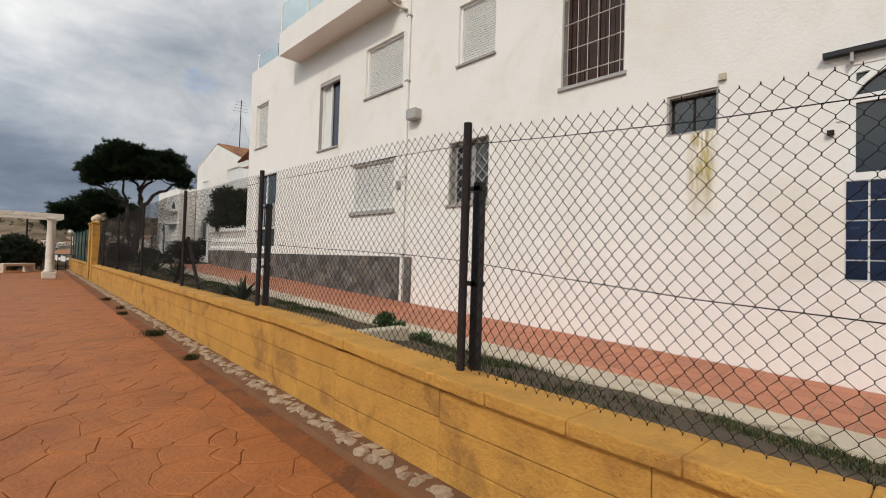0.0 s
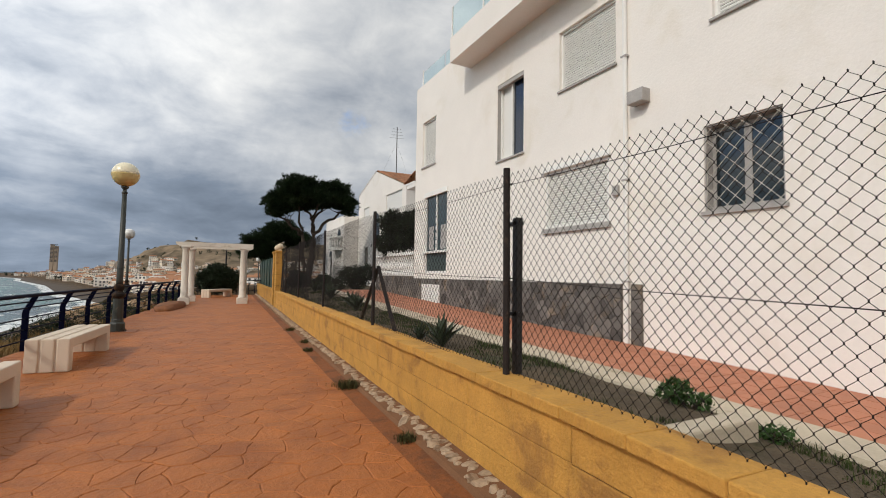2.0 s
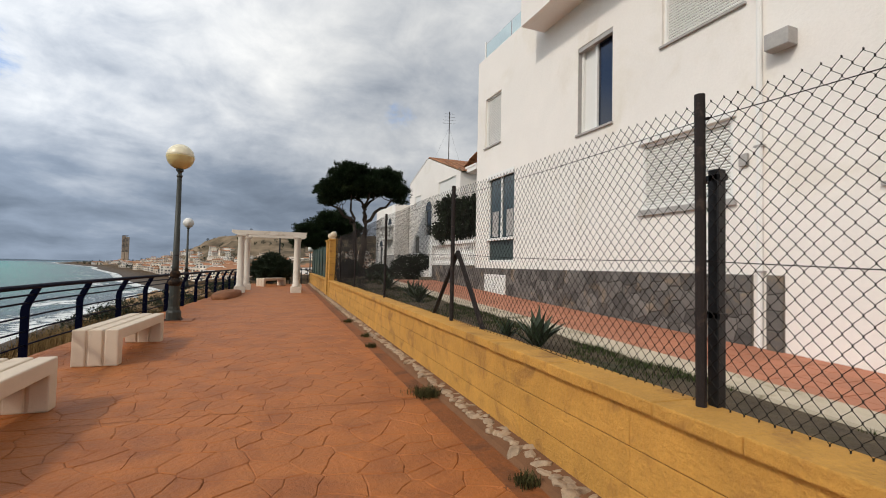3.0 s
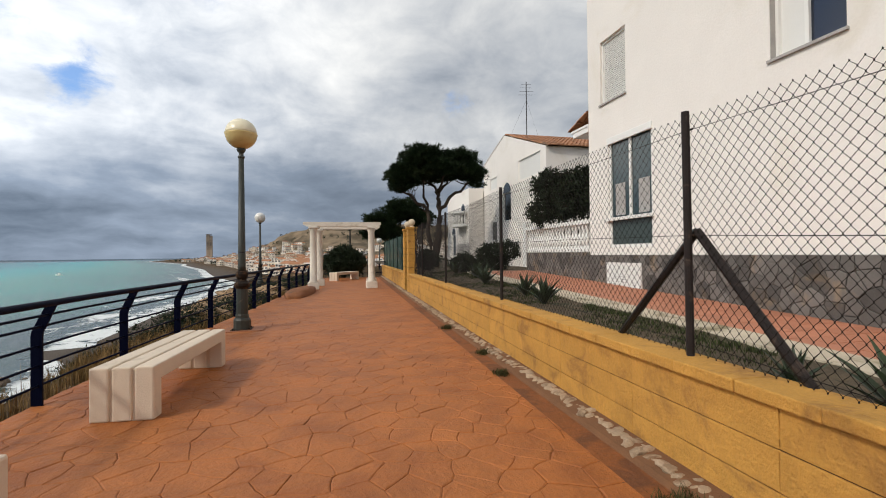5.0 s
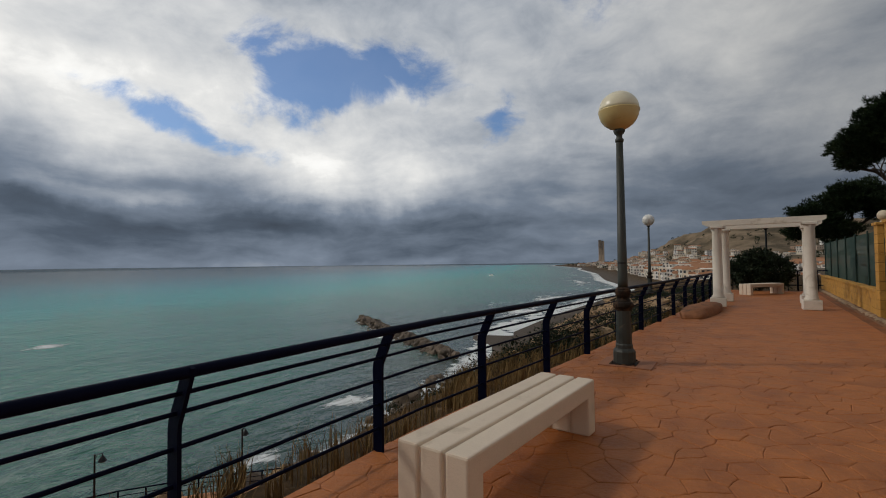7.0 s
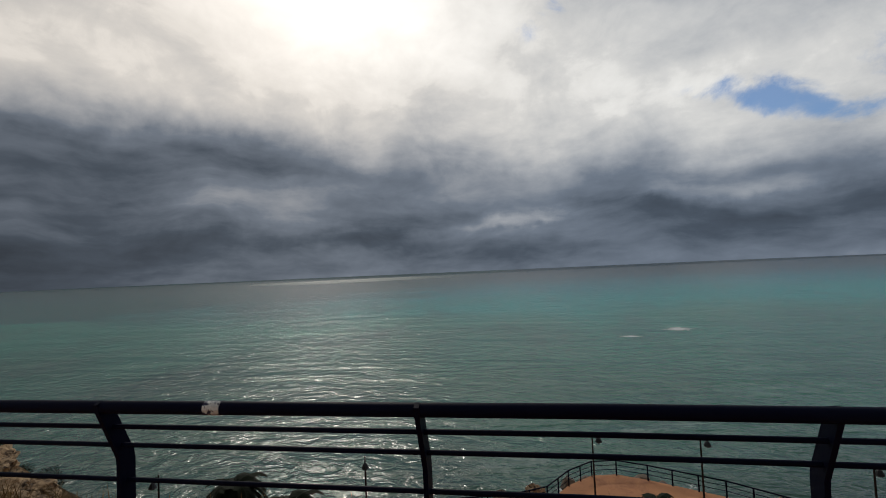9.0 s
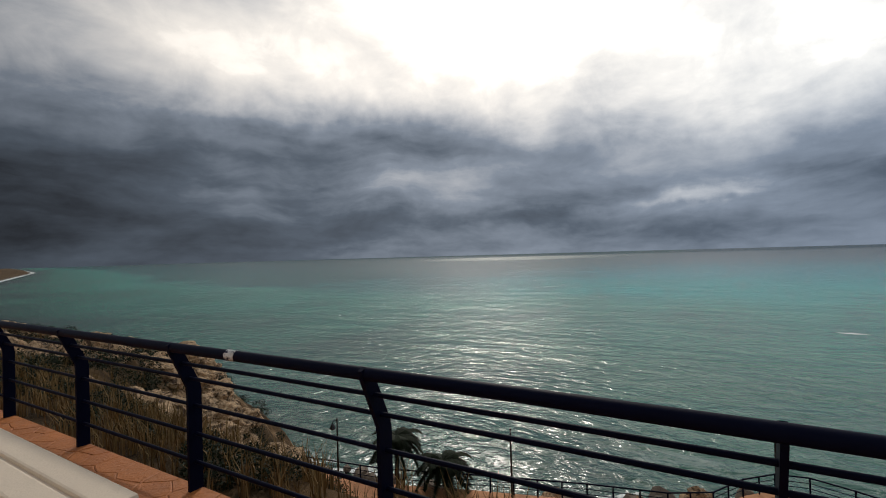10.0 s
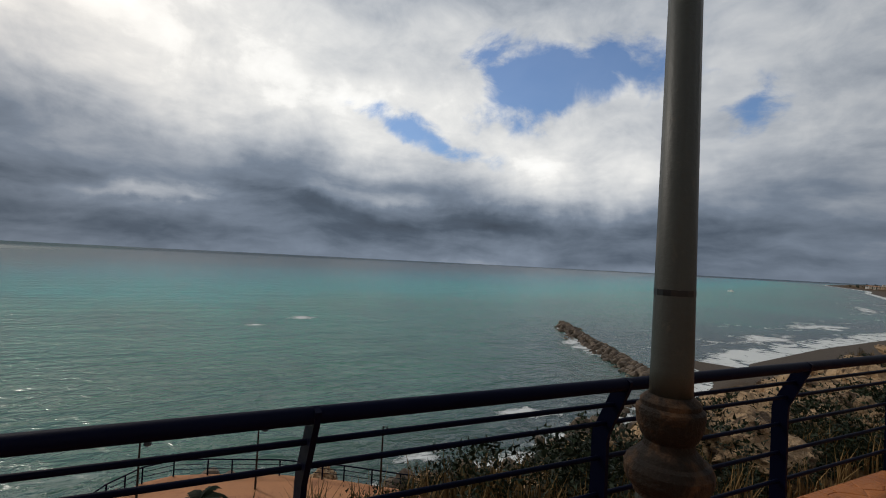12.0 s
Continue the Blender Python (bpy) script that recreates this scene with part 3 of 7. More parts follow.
M_SEA, M_LAND = sea_material(), land_material()
ys_sea = steps((-4800, -800, 12), (-800, -100, 20), (-100, 140, 80), (140, 800, 40), (800, 2400, 30), (2400, 4800, 12))
off = [-6, -3, -1, 1, 3, 6, 10, 15, 22, 30, 45, 65, 95, 140, 220, 350, 600, 1000, 1800, 3200, 5200]
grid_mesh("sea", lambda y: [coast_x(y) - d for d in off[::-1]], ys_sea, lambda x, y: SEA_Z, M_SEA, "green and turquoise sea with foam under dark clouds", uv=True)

ys_land = steps((-4800, -400, 10), (-400, -60, 20), (-60, -30, 25), (-30, 64, 170), (64, 110, 46), (110, 400, 110), (400, 2420, 70), (2420, 4800, 10))


def land_xs(y):
    c = coast_x(y)
    e = rail_x(min(max(y, -60), 60)) + 0.02 if -60 <= y <= 60 else 3.0
    if y > 110:
        e = c + 250
    near = [c - 5 + (e - c + 5) * (i / 70) for i in range(71)]
    tail = [e + (d if y > 110 or abs(y) > 60 else d) for d in (0.5, 9, 22, 40, 90, 180, 320, 520, 900, 1600, 2600)]
    return near + tail


def ground_z(x, y):
    if -70 < y < 60 and x > rail_x(min(max(y, -60), 60)) - 0.01:
        return -0.25
    return land_z(x, y)


ground = grid_mesh("ground", land_xs, ys_land, ground_z, M_LAND, "brown scrub and rock slope falling to the sea")

# ---------------------------------------------------------------- promenade
P_Y0, P_Y1 = -7.0, 38.5
bm = B()
edge = steps((P_Y0, P_Y1, 60))
top = [[bm.verts.new((x, y, z)) for x, z in ((rail_x(y) - 0.06, -0.6), (rail_x(y) - 0.06, -0.012), (wall_x(y) + 0.05, -0.012), (wall_x(y) + 0.05, -0.6))] for y in edge]
for a, b in zip(top, top[1:]):
    for i in range(3):
        bm.faces.new((a[i], a[i + 1], b[i + 1], b[i]))
bm.faces.new(top[0])
bm.faces.new(top[-1][::-1])
bmesh.ops.recalc_face_normals(bm, faces=bm.faces)
pavement = tagged(part("pavement", bm, M_JOINT), "terracotta stamped concrete promenade in crazy paving", "pavement", kind="structure")

# ---------------------------------------------------------------- ochre wall
W_Y0, W_Y1 = -6.0, 24.62
WALL_TOP, COPE = 0.672, 0.752


def cope_drop(y):
    """How much lower the wall's top runs at the near end."""
    return 0.10 * smoothstep(5.6, 1.8, y)


def wall_frame(y, u, z):
    """A point u behind the wall's face at y."""
    return (wall_x(y) + u, y, z)


def wall_run(name, y0, y1, label):
    bm = B()
    for ya, yb in zip(steps((y0, y1, 6)), steps((y0, y1, 6))[1:]):
        vs = [bm.verts.new(wall_frame(y, u, z)) for y in (ya, yb) for u, z in ((0.012, -0.3), (0.25, -0.3), (0.25, WALL_TOP - 0.11), (0.012, WALL_TOP - 0.11))]
        for i in range(4):
            j = (i + 1) % 4
            bm.faces.new((vs[i], vs[j], vs[4 + j], vs[4 + i]))
        if ya == y0:
            bm.faces.new(vs[:4][::-1])
        if abs(yb - y1) < 1e-6:
            bm.faces.new(vs[4:])
    bmesh.ops.recalc_face_normals(bm, faces=bm.faces)
    return tagged(part(name, bm, M_OCHRE_IN), label, "garden wall", kind="structure")


wall_near = wall_run("garden_wall_near", W_Y0, W_Y1, "low ochre painted block wall with a stained coping")
wall_far = wall_run("garden_wall_far", 26.35, 40.0, "low ochre painted block wall beyond the gate pillars")

# ---------------------------------------------------------------- white house by the garden
HX, HT = 6.72, 0.30
H_Y0, H_Y1 = -8.0, 18.2


def tile_z(y):
    """Level of the sloping red tile walk along the house."""
    return 0.08 + 0.037 * y


def house_place(u, z, d):
    return (HX + d, u, z)


WIN = dict(
    shutter_upper=(9.24, 10.74, 5.40, 6.67), tall=(11.97, 13.06, 4.42, 6.38), corner_upper=(16.63, 17.64, 5.17, 6.74),
    upper_small=(6.48, 7.45, 5.32, 6.56), grille_upper=(3.97, 5.04, 4.26, 5.95), grille_lower=(6.56, 7.62, 2.50, 3.77),
    shutter_lower=(9.42, 11.18, 2.54, 3.74), vent_window=(2.71, 3.35, 3.16, 3.72), arched=(0.10, 1.47, 1.27, 3.62), big=(15.77, 17.35, 1.60, 4.19))
house = thing("house", (HX, 9.0, 0.0), "white rendered seaside house with shutters, balcony and grey stone plinth", "house")
bm = wall_with_holes(B(), H_Y0, H_Y1, -0.3, 8.12, HT, list(WIN.values()), house_place)
part("wall", bm, M_PLASTER, house)
bm = B()
box(bm, HX + HT, HX + 8.5, H_Y1 - 0.3, H_Y1, -0.3, 8.12)
box(bm, HX + HT, HX + 8.5, H_Y0, H_Y0 + 0.3, -0.3, 10.9)
box(bm, HX + 8.5, HX + 8.8, H_Y0, H_Y1, -0.3, 8.12)
part("side_wall", bm, M_PLASTER, house)
bm = B()
box(bm, HX + 0.004, HX + HT, H_Y0, 9.05, 8.12, 10.9)
box(bm, HX + HT, HX + 8.5, 8.75, 9.05, 8.12, 10.9)
part("upper_wall", bm, M_PLASTER, house)
bm = B()
box(bm, HX + HT, HX + 8.5, H_Y0 + 0.3, H_Y1 - 0.3, 7.3, 7.5)
part("roof_terrace", bm, M_KERB, house)
bm = B()
box(bm, HX + HT, HX + 8.5, H_Y0 + 0.3, 8.75, 10.6, 10.8)
part("roof", bm, M_KERB, house)
# near-black sheet behind the openings: the rooms' shade put into its colour
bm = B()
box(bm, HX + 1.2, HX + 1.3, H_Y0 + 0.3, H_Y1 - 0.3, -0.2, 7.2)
part("room_shade_sheet", bm, M_DARK, house)
# balcony
bm = B()
box(bm, HX - 0.68, HX, 9.35, 14.42, 7.40, 7.58)
box(bm, HX - 0.68, HX - 0.58, 9.35, 14.42, 7.58, 8.10)
box(bm, HX - 0.58, HX, 14.32, 14.42, 7.58, 8.10)
box(bm, HX - 0.58, HX, 9.35, 9.45, 7.58, 8.10)
part("balcony", bm, M_PLASTER, house)


# ---------------------------------------------------------------- house parts
def plain_box(name, material, parent, dims, label="", bevel=0.0):
    bm = B()
    for d in (dims if isinstance(dims[0], tuple) else (dims,)):
        box(bm, *d, bevel=bevel)
    bmesh.ops.remove_doubles(bm, verts=bm.verts, dist=1e-5)
    return part(name, bm, material, parent, label)


def frame_boxes(y0, y1, z0, z1, x0, x1, w, mullions=(), bars=()):
    res = [(x0, x1, y0, y0 + w, z0, z1), (x0, x1, y1 - w, y1, z0, z1), (x0, x1, y0 + w, y1 - w, z0, z0 + w), (x0, x1, y0 + w, y1 - w, z1 - w, z1)]
    res += [(x0, x1, m - w / 2, m + w / 2, z0 + w, z1 - w) for m in mullions]
    res += [(x0 + 0.004, x1 - 0.004, y0 + w, y1 - w, b - w / 2, b + w / 2) for b in bars]
    return res


def shutter_window(key, inset=0.09, sill=True):
    y0, y1, z0, z1 = WIN[key]
    f = plain_box("window", M_WHITE, house, tuple(frame_boxes(y0, y1, z0, z1, HX + inset - 0.03, HX + inset + 0.06, 0.05)), "closed white roller shutter window")
    bm = B()
    n = int((z1 - z0 - 0.1) / 0.048)
    h = (z1 - z0 - 0.1) / n
    for i in range(n):
        z = z0 + 0.05 + i * h
        vs = [bm.verts.new((HX + inset + dx, y, z + dz)) for y in (y0 + 0.05, y1 - 0.05) for dx, dz in ((0.022, 0.002), (0.010, 0.010), (0.006, h * 0.5), (0.010, h - 0.010), (0.022, h - 0.002))]
        for k in range(4):
            bm.faces.new((vs[k], vs[k + 1], vs[6 + k], vs[5 + k]))
    bmesh.ops.recalc_face_normals(bm, faces=bm.faces)
    part("shutter", bm, M_SHUTTER, f)["kind"] = "stuff"
    # shade behind the slats, painted as a near-black sheet
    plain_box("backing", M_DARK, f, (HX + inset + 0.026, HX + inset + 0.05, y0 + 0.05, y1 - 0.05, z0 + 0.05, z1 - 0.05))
    if sill:
        plain_box("sill", M_MARBLE, f, (HX - 0.045, HX + inset - 0.032, y0 - 0.03, y1 + 0.03, z0 - 0.035, z0 + 0.002), "thin grey stone sill")
    return f


shutter_window("shutter_upper")
shutter_window("corner_upper")
shutter_window("upper_small")
low_sh = shutter_window("shutter_lower", 0.045)
plain_box("shutter_box", M_WHITE, low_sh, (HX - 0.055, HX + 0.02, 9.36, 11.24, 3.745, 3.86), bevel=0.012)
plain_box("lower_ledge", M_MARBLE, low_sh, (HX - 0.06, HX + 0.02, 9.36, 11.24, 2.44, 2.50))

# tall window, one leaf slid open
y0, y1, z0, z1 = WIN["tall"]
f = plain_box("window", M_WHITE, house, tuple(frame_boxes(y0, y1, z0, z1, HX + 0.10, HX + 0.19, 0.06, mullions=(y0 + 0.60,))), "tall white framed window with dark blue glass")
plain_box("pane", M_NAVYGLASS, f, (HX + 0.150, HX + 0.160, y0 + 0.06, y0 + 0.57, z0 + 0.06, z1 - 0.06))
plain_box("curtain", M_SHUTTER, f, (HX + 0.165, HX + 0.175, y0 + 0.63, y1 - 0.06, z0 + 0.06, z1 - 0.06))
plain_box("side_reveal", M_MARBLE, f, (HX + 0.004, HX + 0.098, y1 - 0.012, y1 - 0.004, z0, z1))
plain_box("sill", M_MARBLE, f, (HX - 0.045, HX + 0.098, y0 - 0.03, y1 + 0.03, z0 - 0.04, z0 + 0.002))
plain_box("lintel_box", M_MARBLE, f, (HX + 0.01, HX + 0.098, y0, y1, z1 - 0.10, z1 - 0.004))

# large glazed window with a green panel below
y0, y1, z0, z1 = WIN["big"]
ym = (y0 + y1) / 2
f = plain_box("window", M_WHITE, house, tuple(frame_boxes(y0, y1, z0, z1, HX + 0.03, HX + 0.11, 0.07, mullions=(), bars=(2.29,))) + ((HX + 0.034, HX + 0.106, ym - 0.04, ym + 0.04, 2.32, z1 - 0.07),), "white framed glazed window over a dark green panel")
M_BAYGLASS = glass("grey_green_glass", (0.040, 0.062, 0.066), 0.05)
plain_box("pane", M_BAYGLASS, f, (HX + 0.066, HX + 0.074, y0 + 0.07, ym - 0.04, 2.325, z1 - 0.07))
plain_box("pane", M_BAYGLASS, f, (HX + 0.066, HX + 0.074, ym + 0.04, y1 - 0.07, 2.325, z1 - 0.07))
for ya, yb in ((y0 + 0.16, ym - 0.26), (ym + 0.22, y1 - 0.20)):
    plain_box("curtain", M_MARBLE, f, (HX + 0.060, HX + 0.064, ya, yb, 2.36, 3.12), "pale net curtain low in the glass")
plain_box("lower_panel", M_GREENPANEL, f, (HX + 0.06, HX + 0.08, y0 + 0.07, y1 - 0.07, z0 + 0.07, 2.255))
plain_box("sill", M_WHITE, f, (HX - 0.07, HX + 0.028, y0 - 0.05, y1 + 0.05, 2.24, 2.31))
plain_box("shutter_box", M_WHITE, f, (HX - 0.03, HX + 0.028, y0 - 0.02, y1 + 0.02, 4.10, 4.26), bevel=0.01)


def grille_window(key, bars, rails, diamond=False, leaf=M_WOODSH):
    y0, y1, z0, z1 = WIN[key]
    f = plain_box("window", M_MARBLE, house, tuple(frame_boxes(y0, y1, z0, z1, HX + 0.02, HX + 0.2, 0.022)), "barred window with a grey stone reveal")
    w = (y1 - y0 - 0.05) / 2
    for i in range(2):
        a = y0 + 0.025 + i * w
        lf = plain_box("casement", M_MARBLE if diamond else leaf, f, tuple(frame_boxes(a, a + w, z0 + 0.03, z1 - 0.03, HX + 0.17, HX + 0.21, 0.05)))
        if not diamond:
            bm = B()
            n = 5
            for k in range(n):
                box(bm, HX + 0.18, HX + 0.2, a + 0.055 + k * (w - 0.11) / n, a + 0.045 + (k + 1) * (w - 0.11) / n, z0 + 0.085, z1 - 0.085)
            bm.transform(base_of(f).inverted())
            part("shutter_board", bm, leaf, f, local=True)
        else:
            plain_box("pane", M_GLASS, f, (HX + 0.186, HX + 0.194, a + 0.05, a + w - 0.05, z0 + 0.08, z1 - 0.08))
    bm = B()
    xg = HX + 0.045
    if diamond:
        n = 7
        step = (y1 - y0) / n
        for i in range(-8, 9):
            for sgn in (1, -1):
                pts = []
                for z in (z0, z1):
                    y = (y0 if sgn > 0 else y1) + i * step * 1.5 + sgn * (z - z0)
                    pts.append((xg, y, z))
                (ya, za), (yb, zb) = (pts[0][1], pts[0][2]), (pts[1][1], pts[1][2])
                t0, t1 = 0.0, 1.0
                dy = yb - ya
                for lim, side in ((y0 + 0.02, 0), (y1 - 0.02, 1)):
                    if dy:
                        t = (lim - ya) / dy
                        if (dy > 0) == (side == 0):
                            t0 = max(t0, t)
                        else:
                            t1 = min(t1, t)
                if t1 > t0 + 0.02:
                    tube(bm, [(xg, ya + dy * t0, za + (zb - za) * t0), (xg, ya + dy * t1, za + (zb - za) * t1)], 0.0055, 6)
        for a, b in (((y0 + .02, z0), (y0 + .02, z1)), ((y1 - .02, z0), (y1 - .02, z1))):
            tube(bm, [(xg, *a), (xg, *b)], 0.009, 6)
    else:
        for i in range(bars):
            y = y0 + (i + 0.5) * (y1 - y0) / bars
            tube(bm, [(xg, y, z0), (xg, y, z1)], 0.0065, 6)
        for i in range(rails):
            z = z0 + (i + 0.5) * (z1 - z0) / rails
            tube(bm, [(xg, y0, z), (xg, y1, z)], 0.009, 6)
            for k in range(bars):
                y = y0 + (k + 0.5) * (y1 - y0) / bars
                bmesh.ops.create_uvsphere(bm, u_segments=8, v_segments=6, radius=0.017, matrix=Matrix.Translation((xg, y, z)))
    part("grille", bm, M_GRILLE, f, "pale painted iron grille")
    plain_box("sill", M_MARBLE, f, (HX - 0.04, HX + 0.018, y0 - 0.04, y1 + 0.04, z0 - 0.05, z0 + 0.002))
    return f


grille_window("grille_upper", 6, 4)
grille_window("grille_lower", 6, 4, diamond=True)
# small bathroom window and the stain under it
y0, y1, z0, z1 = WIN["vent_window"]
f = plain_box("window", M_MARBLE, house, tuple(frame_boxes(y0, y1, z0, z1, HX + 0.02, HX + 0.16, 0.03)), "small dark sliding window")
plain_box("casement", M_POST, f, tuple(frame_boxes(y0 + 0.03, y1 - 0.03, z0 + 0.03, z1 - 0.03, HX + 0.12, HX + 0.15, 0.03, mullions=((y0 + y1) / 2,))))
plain_box("pane", M_GLASS, f, (HX + 0.13, HX + 0.138, y0 + 0.06, y1 - 0.06, z0 + 0.06, z1 - 0.06))


def stain_material():
    m = bpy.data.materials.new("yellow_wall_stain")
    m.use_nodes = True
    N = Nodes(m.node_tree)
    o = N.t.nodes.new("ShaderNodeOutputMaterial")
    b = N.t.nodes.new("ShaderNodeBsdfPrincipled")
    b.inputs["Base Color"].default_value, b.inputs["Roughness"].default_value = (0.55, 0.43, 0.12, 1), 0.9
    tr = N.t.nodes.new("ShaderNodeBsdfTransparent")
    mx = N.t.nodes.new("ShaderNodeMixShader")
    uvn = N.t.nodes.new("ShaderNodeUVMap")
    s = N.t.nodes.new("ShaderNodeSeparateXYZ")
    N.link(uvn.outputs[0], s.inputs[0])
    pos = N.t.nodes.new("ShaderNodeNewGeometry").outputs["Position"]
    n = N.noise(N.scaled(pos, (9.0, 9.0, 1.6)), 1.0, 6.0, 0.65, 0.4)
    u = N.math("ABSOLUTE", N.math("SUBTRACT", s.outputs[0], 0.5))
    k = N.math("MULTIPLY", N.smooth(u, 0.08, 0.48, 1.0, 0.0), N.smooth(s.outputs[1], 0.0, 0.9, 0.0, 0.9))
    N.link(N.math("MULTIPLY", k, N.smooth(n, 0.36, 0.66), True), mx.inputs[0])
    N.link(tr.outputs[0], mx.inputs[1])
    N.link(b.outputs[0], mx.inputs[2])
    N.link(mx.outputs[0], o.inputs[0])
    return m


bm = B()
fc = quad(bm, (HX - 0.005, 3.12, 1.75), (HX - 0.005, 2.66, 1.75), (HX - 0.005, 2.66, 3.16), (HX - 0.005, 3.12, 3.16))
uvl = bm.loops.layers.uv.new("UVMap")
for lp, c in zip(fc.loops, ((0, 0), (1, 0), (1, 1), (0, 1))):
    lp[uvl].uv = c
part("stain", bm, stain_material(), house, "yellow streak of damp below the small window")

# arched glazed door end with blue tiles
y0, y1, z0, z1 = WIN["arched"]
f = plain_box("window", M_WHITE, house, tuple(frame_boxes(y0, y1, 2.36, z1, HX + 0.01, HX + 0.09, 0.085, mullions=(0.78,), bars=(3.25,))), "white framed arched window over blue tiles")
plain_box("pane", M_GLASS, f, (HX + 0.05, HX + 0.06, y0 + 0.08, y1 - 0.08, 2.44, z1 - 0.08))
bm = B()
for i in range(9):
    a0, a1 = math.pi * i / 18, math.pi * (i + 1) / 18
    yc, zc, R = 0.78, 3.02, 0.69
    for s in (1, -1):
        p = [(HX - 0.012, yc + s * r * math.cos(a), zc + r * 0.86 * math.sin(a)) for r, a in ((R, a0), (R, a1), (R + 0.07, a1), (R + 0.07, a0))]
        quad(bm, *p)
        quad(bm, *[(HX + 0.03, q[1], q[2]) for q in p])
        quad(bm, p[2], p[3], (HX + 0.03, *p[3][1:]), (HX + 0.03, *p[2][1:]))
bmesh.ops.recalc_face_normals(bm, faces=bm.faces)
part("arch_moulding", bm, M_WHITE, f)
plain_box("canopy", M_BLACK, f, ((HX - 0.10, HX - 0.002, -0.1, 1.66, 3.74, 3.79),), "dark metal canopy edge")
for y in (0.3, 0.85, 1.4):
    plain_box("canopy_bracket", M_MARBLE, f, (HX - 0.09, HX - 0.002, y, y + 0.03, 3.64, 3.74))
plain_box("tile_backing", M_SHUTTER, f, (HX + 0.02, HX + 0.06, y0, y1, 1.275, 2.36))
M_BLUETILE = mat("blue_glazed_tile", (0.008, 0.016, 0.045), 0.25, 0.6, 6, 40, 0.1, random_tone=0.6, spec=0.4)
bm = B()
box(bm, -0.004, 0.004, -0.088, 0.088, -0.100, 0.100, bevel=0.003)
bm.normal_update()
tile_me = bpy.data.meshes.new("blue_tile")
bm.to_mesh(tile_me)
bm.free()
tile_me.materials.append(M_BLUETILE)
for i in range(7):
    for j in range(5):
        ob = new("tile", tile_me)
        ob.parent = f
        ob.matrix_basis = base_of(f).inverted() @ pose(HX + 0.014, y1 - 0.10 - i * 0.195, 2.250 - j * 0.2145)

# downpipe, junction box, louvred vent, small fittings
bm = B()
tube(bm, [(HX - 0.045, 9.0, 0.42), (HX - 0.045, 9.0, 7.6)], 0.04, 10)
dp = part("downpipe", bm, M_WHITE, house, "white downpipe with brackets")
for z in (1.45, 3.2, 5.4, 6.9):
    plain_box("pipe_bracket", M_MARBLE, dp, (HX - 0.09, HX, 8.94, 9.06, z, z + 0.03))
bm = B()
tube(bm, [(HX - 0.045, 9.02, 7.05), (HX - 0.05, 9.3, 7.22), (HX - 0.3, 9.5, 7.36)], 0.032, 8)
part("overflow_pipe", bm, M_KERB, dp)
plain_box("junction_box", M_MARBLE, house, (HX - 0.20, HX - 0.003, 8.52, 8.84, 4.45, 4.68), "grey cable box", bevel=0.015)
plain_box("wall_box", M_MARBLE, house, (HX - 0.06, HX - 0.003, 9.17, 9.30, 2.98, 3.16), "small grey meter box", bevel=0.01)
plain_box("hook", M_POST, house, (HX - 0.06, HX - 0.002, 1.56, 1.62, 2.88, 2.93))
plain_box("cable_box", M_KERB, house, (HX - 0.05, HX - 0.002, 2.62, 2.70, 3.78, 3.86))
vent = plain_box("louvre_vent", M_WHITE, house, tuple(frame_boxes(16.08, 17.35, 0.50, 1.24, HX - 0.085, HX - 0.045, 0.05)), "white louvred vent panel")
bm = B()
for i in range(11):
    z = 0.56 + i * 0.06
    quad(bm, (HX - 0.052, 16.13, z + 0.055), (HX - 0.052, 17.30, z + 0.055), (HX - 0.085, 17.30, z), (HX - 0.085, 16.13, z))
    quad(bm, (HX - 0.052, 16.13, z + 0.055), (HX - 0.052, 17.30, z + 0.055), (HX - 0.060, 17.30, z - 0.004), (HX - 0.060, 16.13, z - 0.004))
part("louvre", bm, M_WHITE, vent)["kind"] = "stuff"
# glass rails on balcony and roof terrace
M_RAILGLASS = bpy.data.materials.new("greenish_rail_glass")
M_RAILGLASS.use_nodes = True
pb = M_RAILGLASS.node_tree.nodes["Principled BSDF"]
pb.inputs["Base Color"].default_value, pb.inputs["Roughness"].default_value = (0.80, 0.93, 0.94, 1), 0.05
pb.inputs["Transmission Weight"].default_value, pb.inputs["IOR"].default_value = 1.0, 1.1
for a, b in ((9.45, 11.1), (11.16, 12.74), (12.8, 14.36)):
    g = plain_box("glass_panel", M_RAILGLASS, house, (HX - 0.637, HX - 0.625, a, b, 8.10, 8.98), "greenish glass balustrade panel")
    g.visible_shadow = False
for a, b in ((14.6, 16.3), (16.36, 17.95)):
    g = plain_box("glass_panel", M_RAILGLASS, house, (HX + 0.145, HX + 0.157, a, b, 8.12, 8.72), "greenish glass balustrade panel")
    g.visible_shadow = False
for y, x, zt in ((9.42, -0.631, 9.0), (11.13, -0.631, 9.0), (12.77, -0.631, 9.0), (14.39, -0.631, 9.0), (14.56, 0.151, 8.74), (18.02, 0.151, 8.80)):
    bm = B()
    tube(bm, [(HX + x, y, 8.10), (HX + x, y, zt)], 0.028, 8)
    part("rail_post", bm, M_WHITE, house)
# satellite dish on the terrace edge
bm = B()
lathe(bm, (0, 0, 0), [(0.0, 0.0), (0.12, 0.012), (0.22, 0.045), (0.30, 0.09)], 20)
bm.transform(pose(HX - 0.05, 14.75, 8.38, 60, 0, 70))
tube(bm, [(HX + 0.1, 14.75, 8.12), (HX + 0.02, 14.75, 8.36)], 0.015, 6)
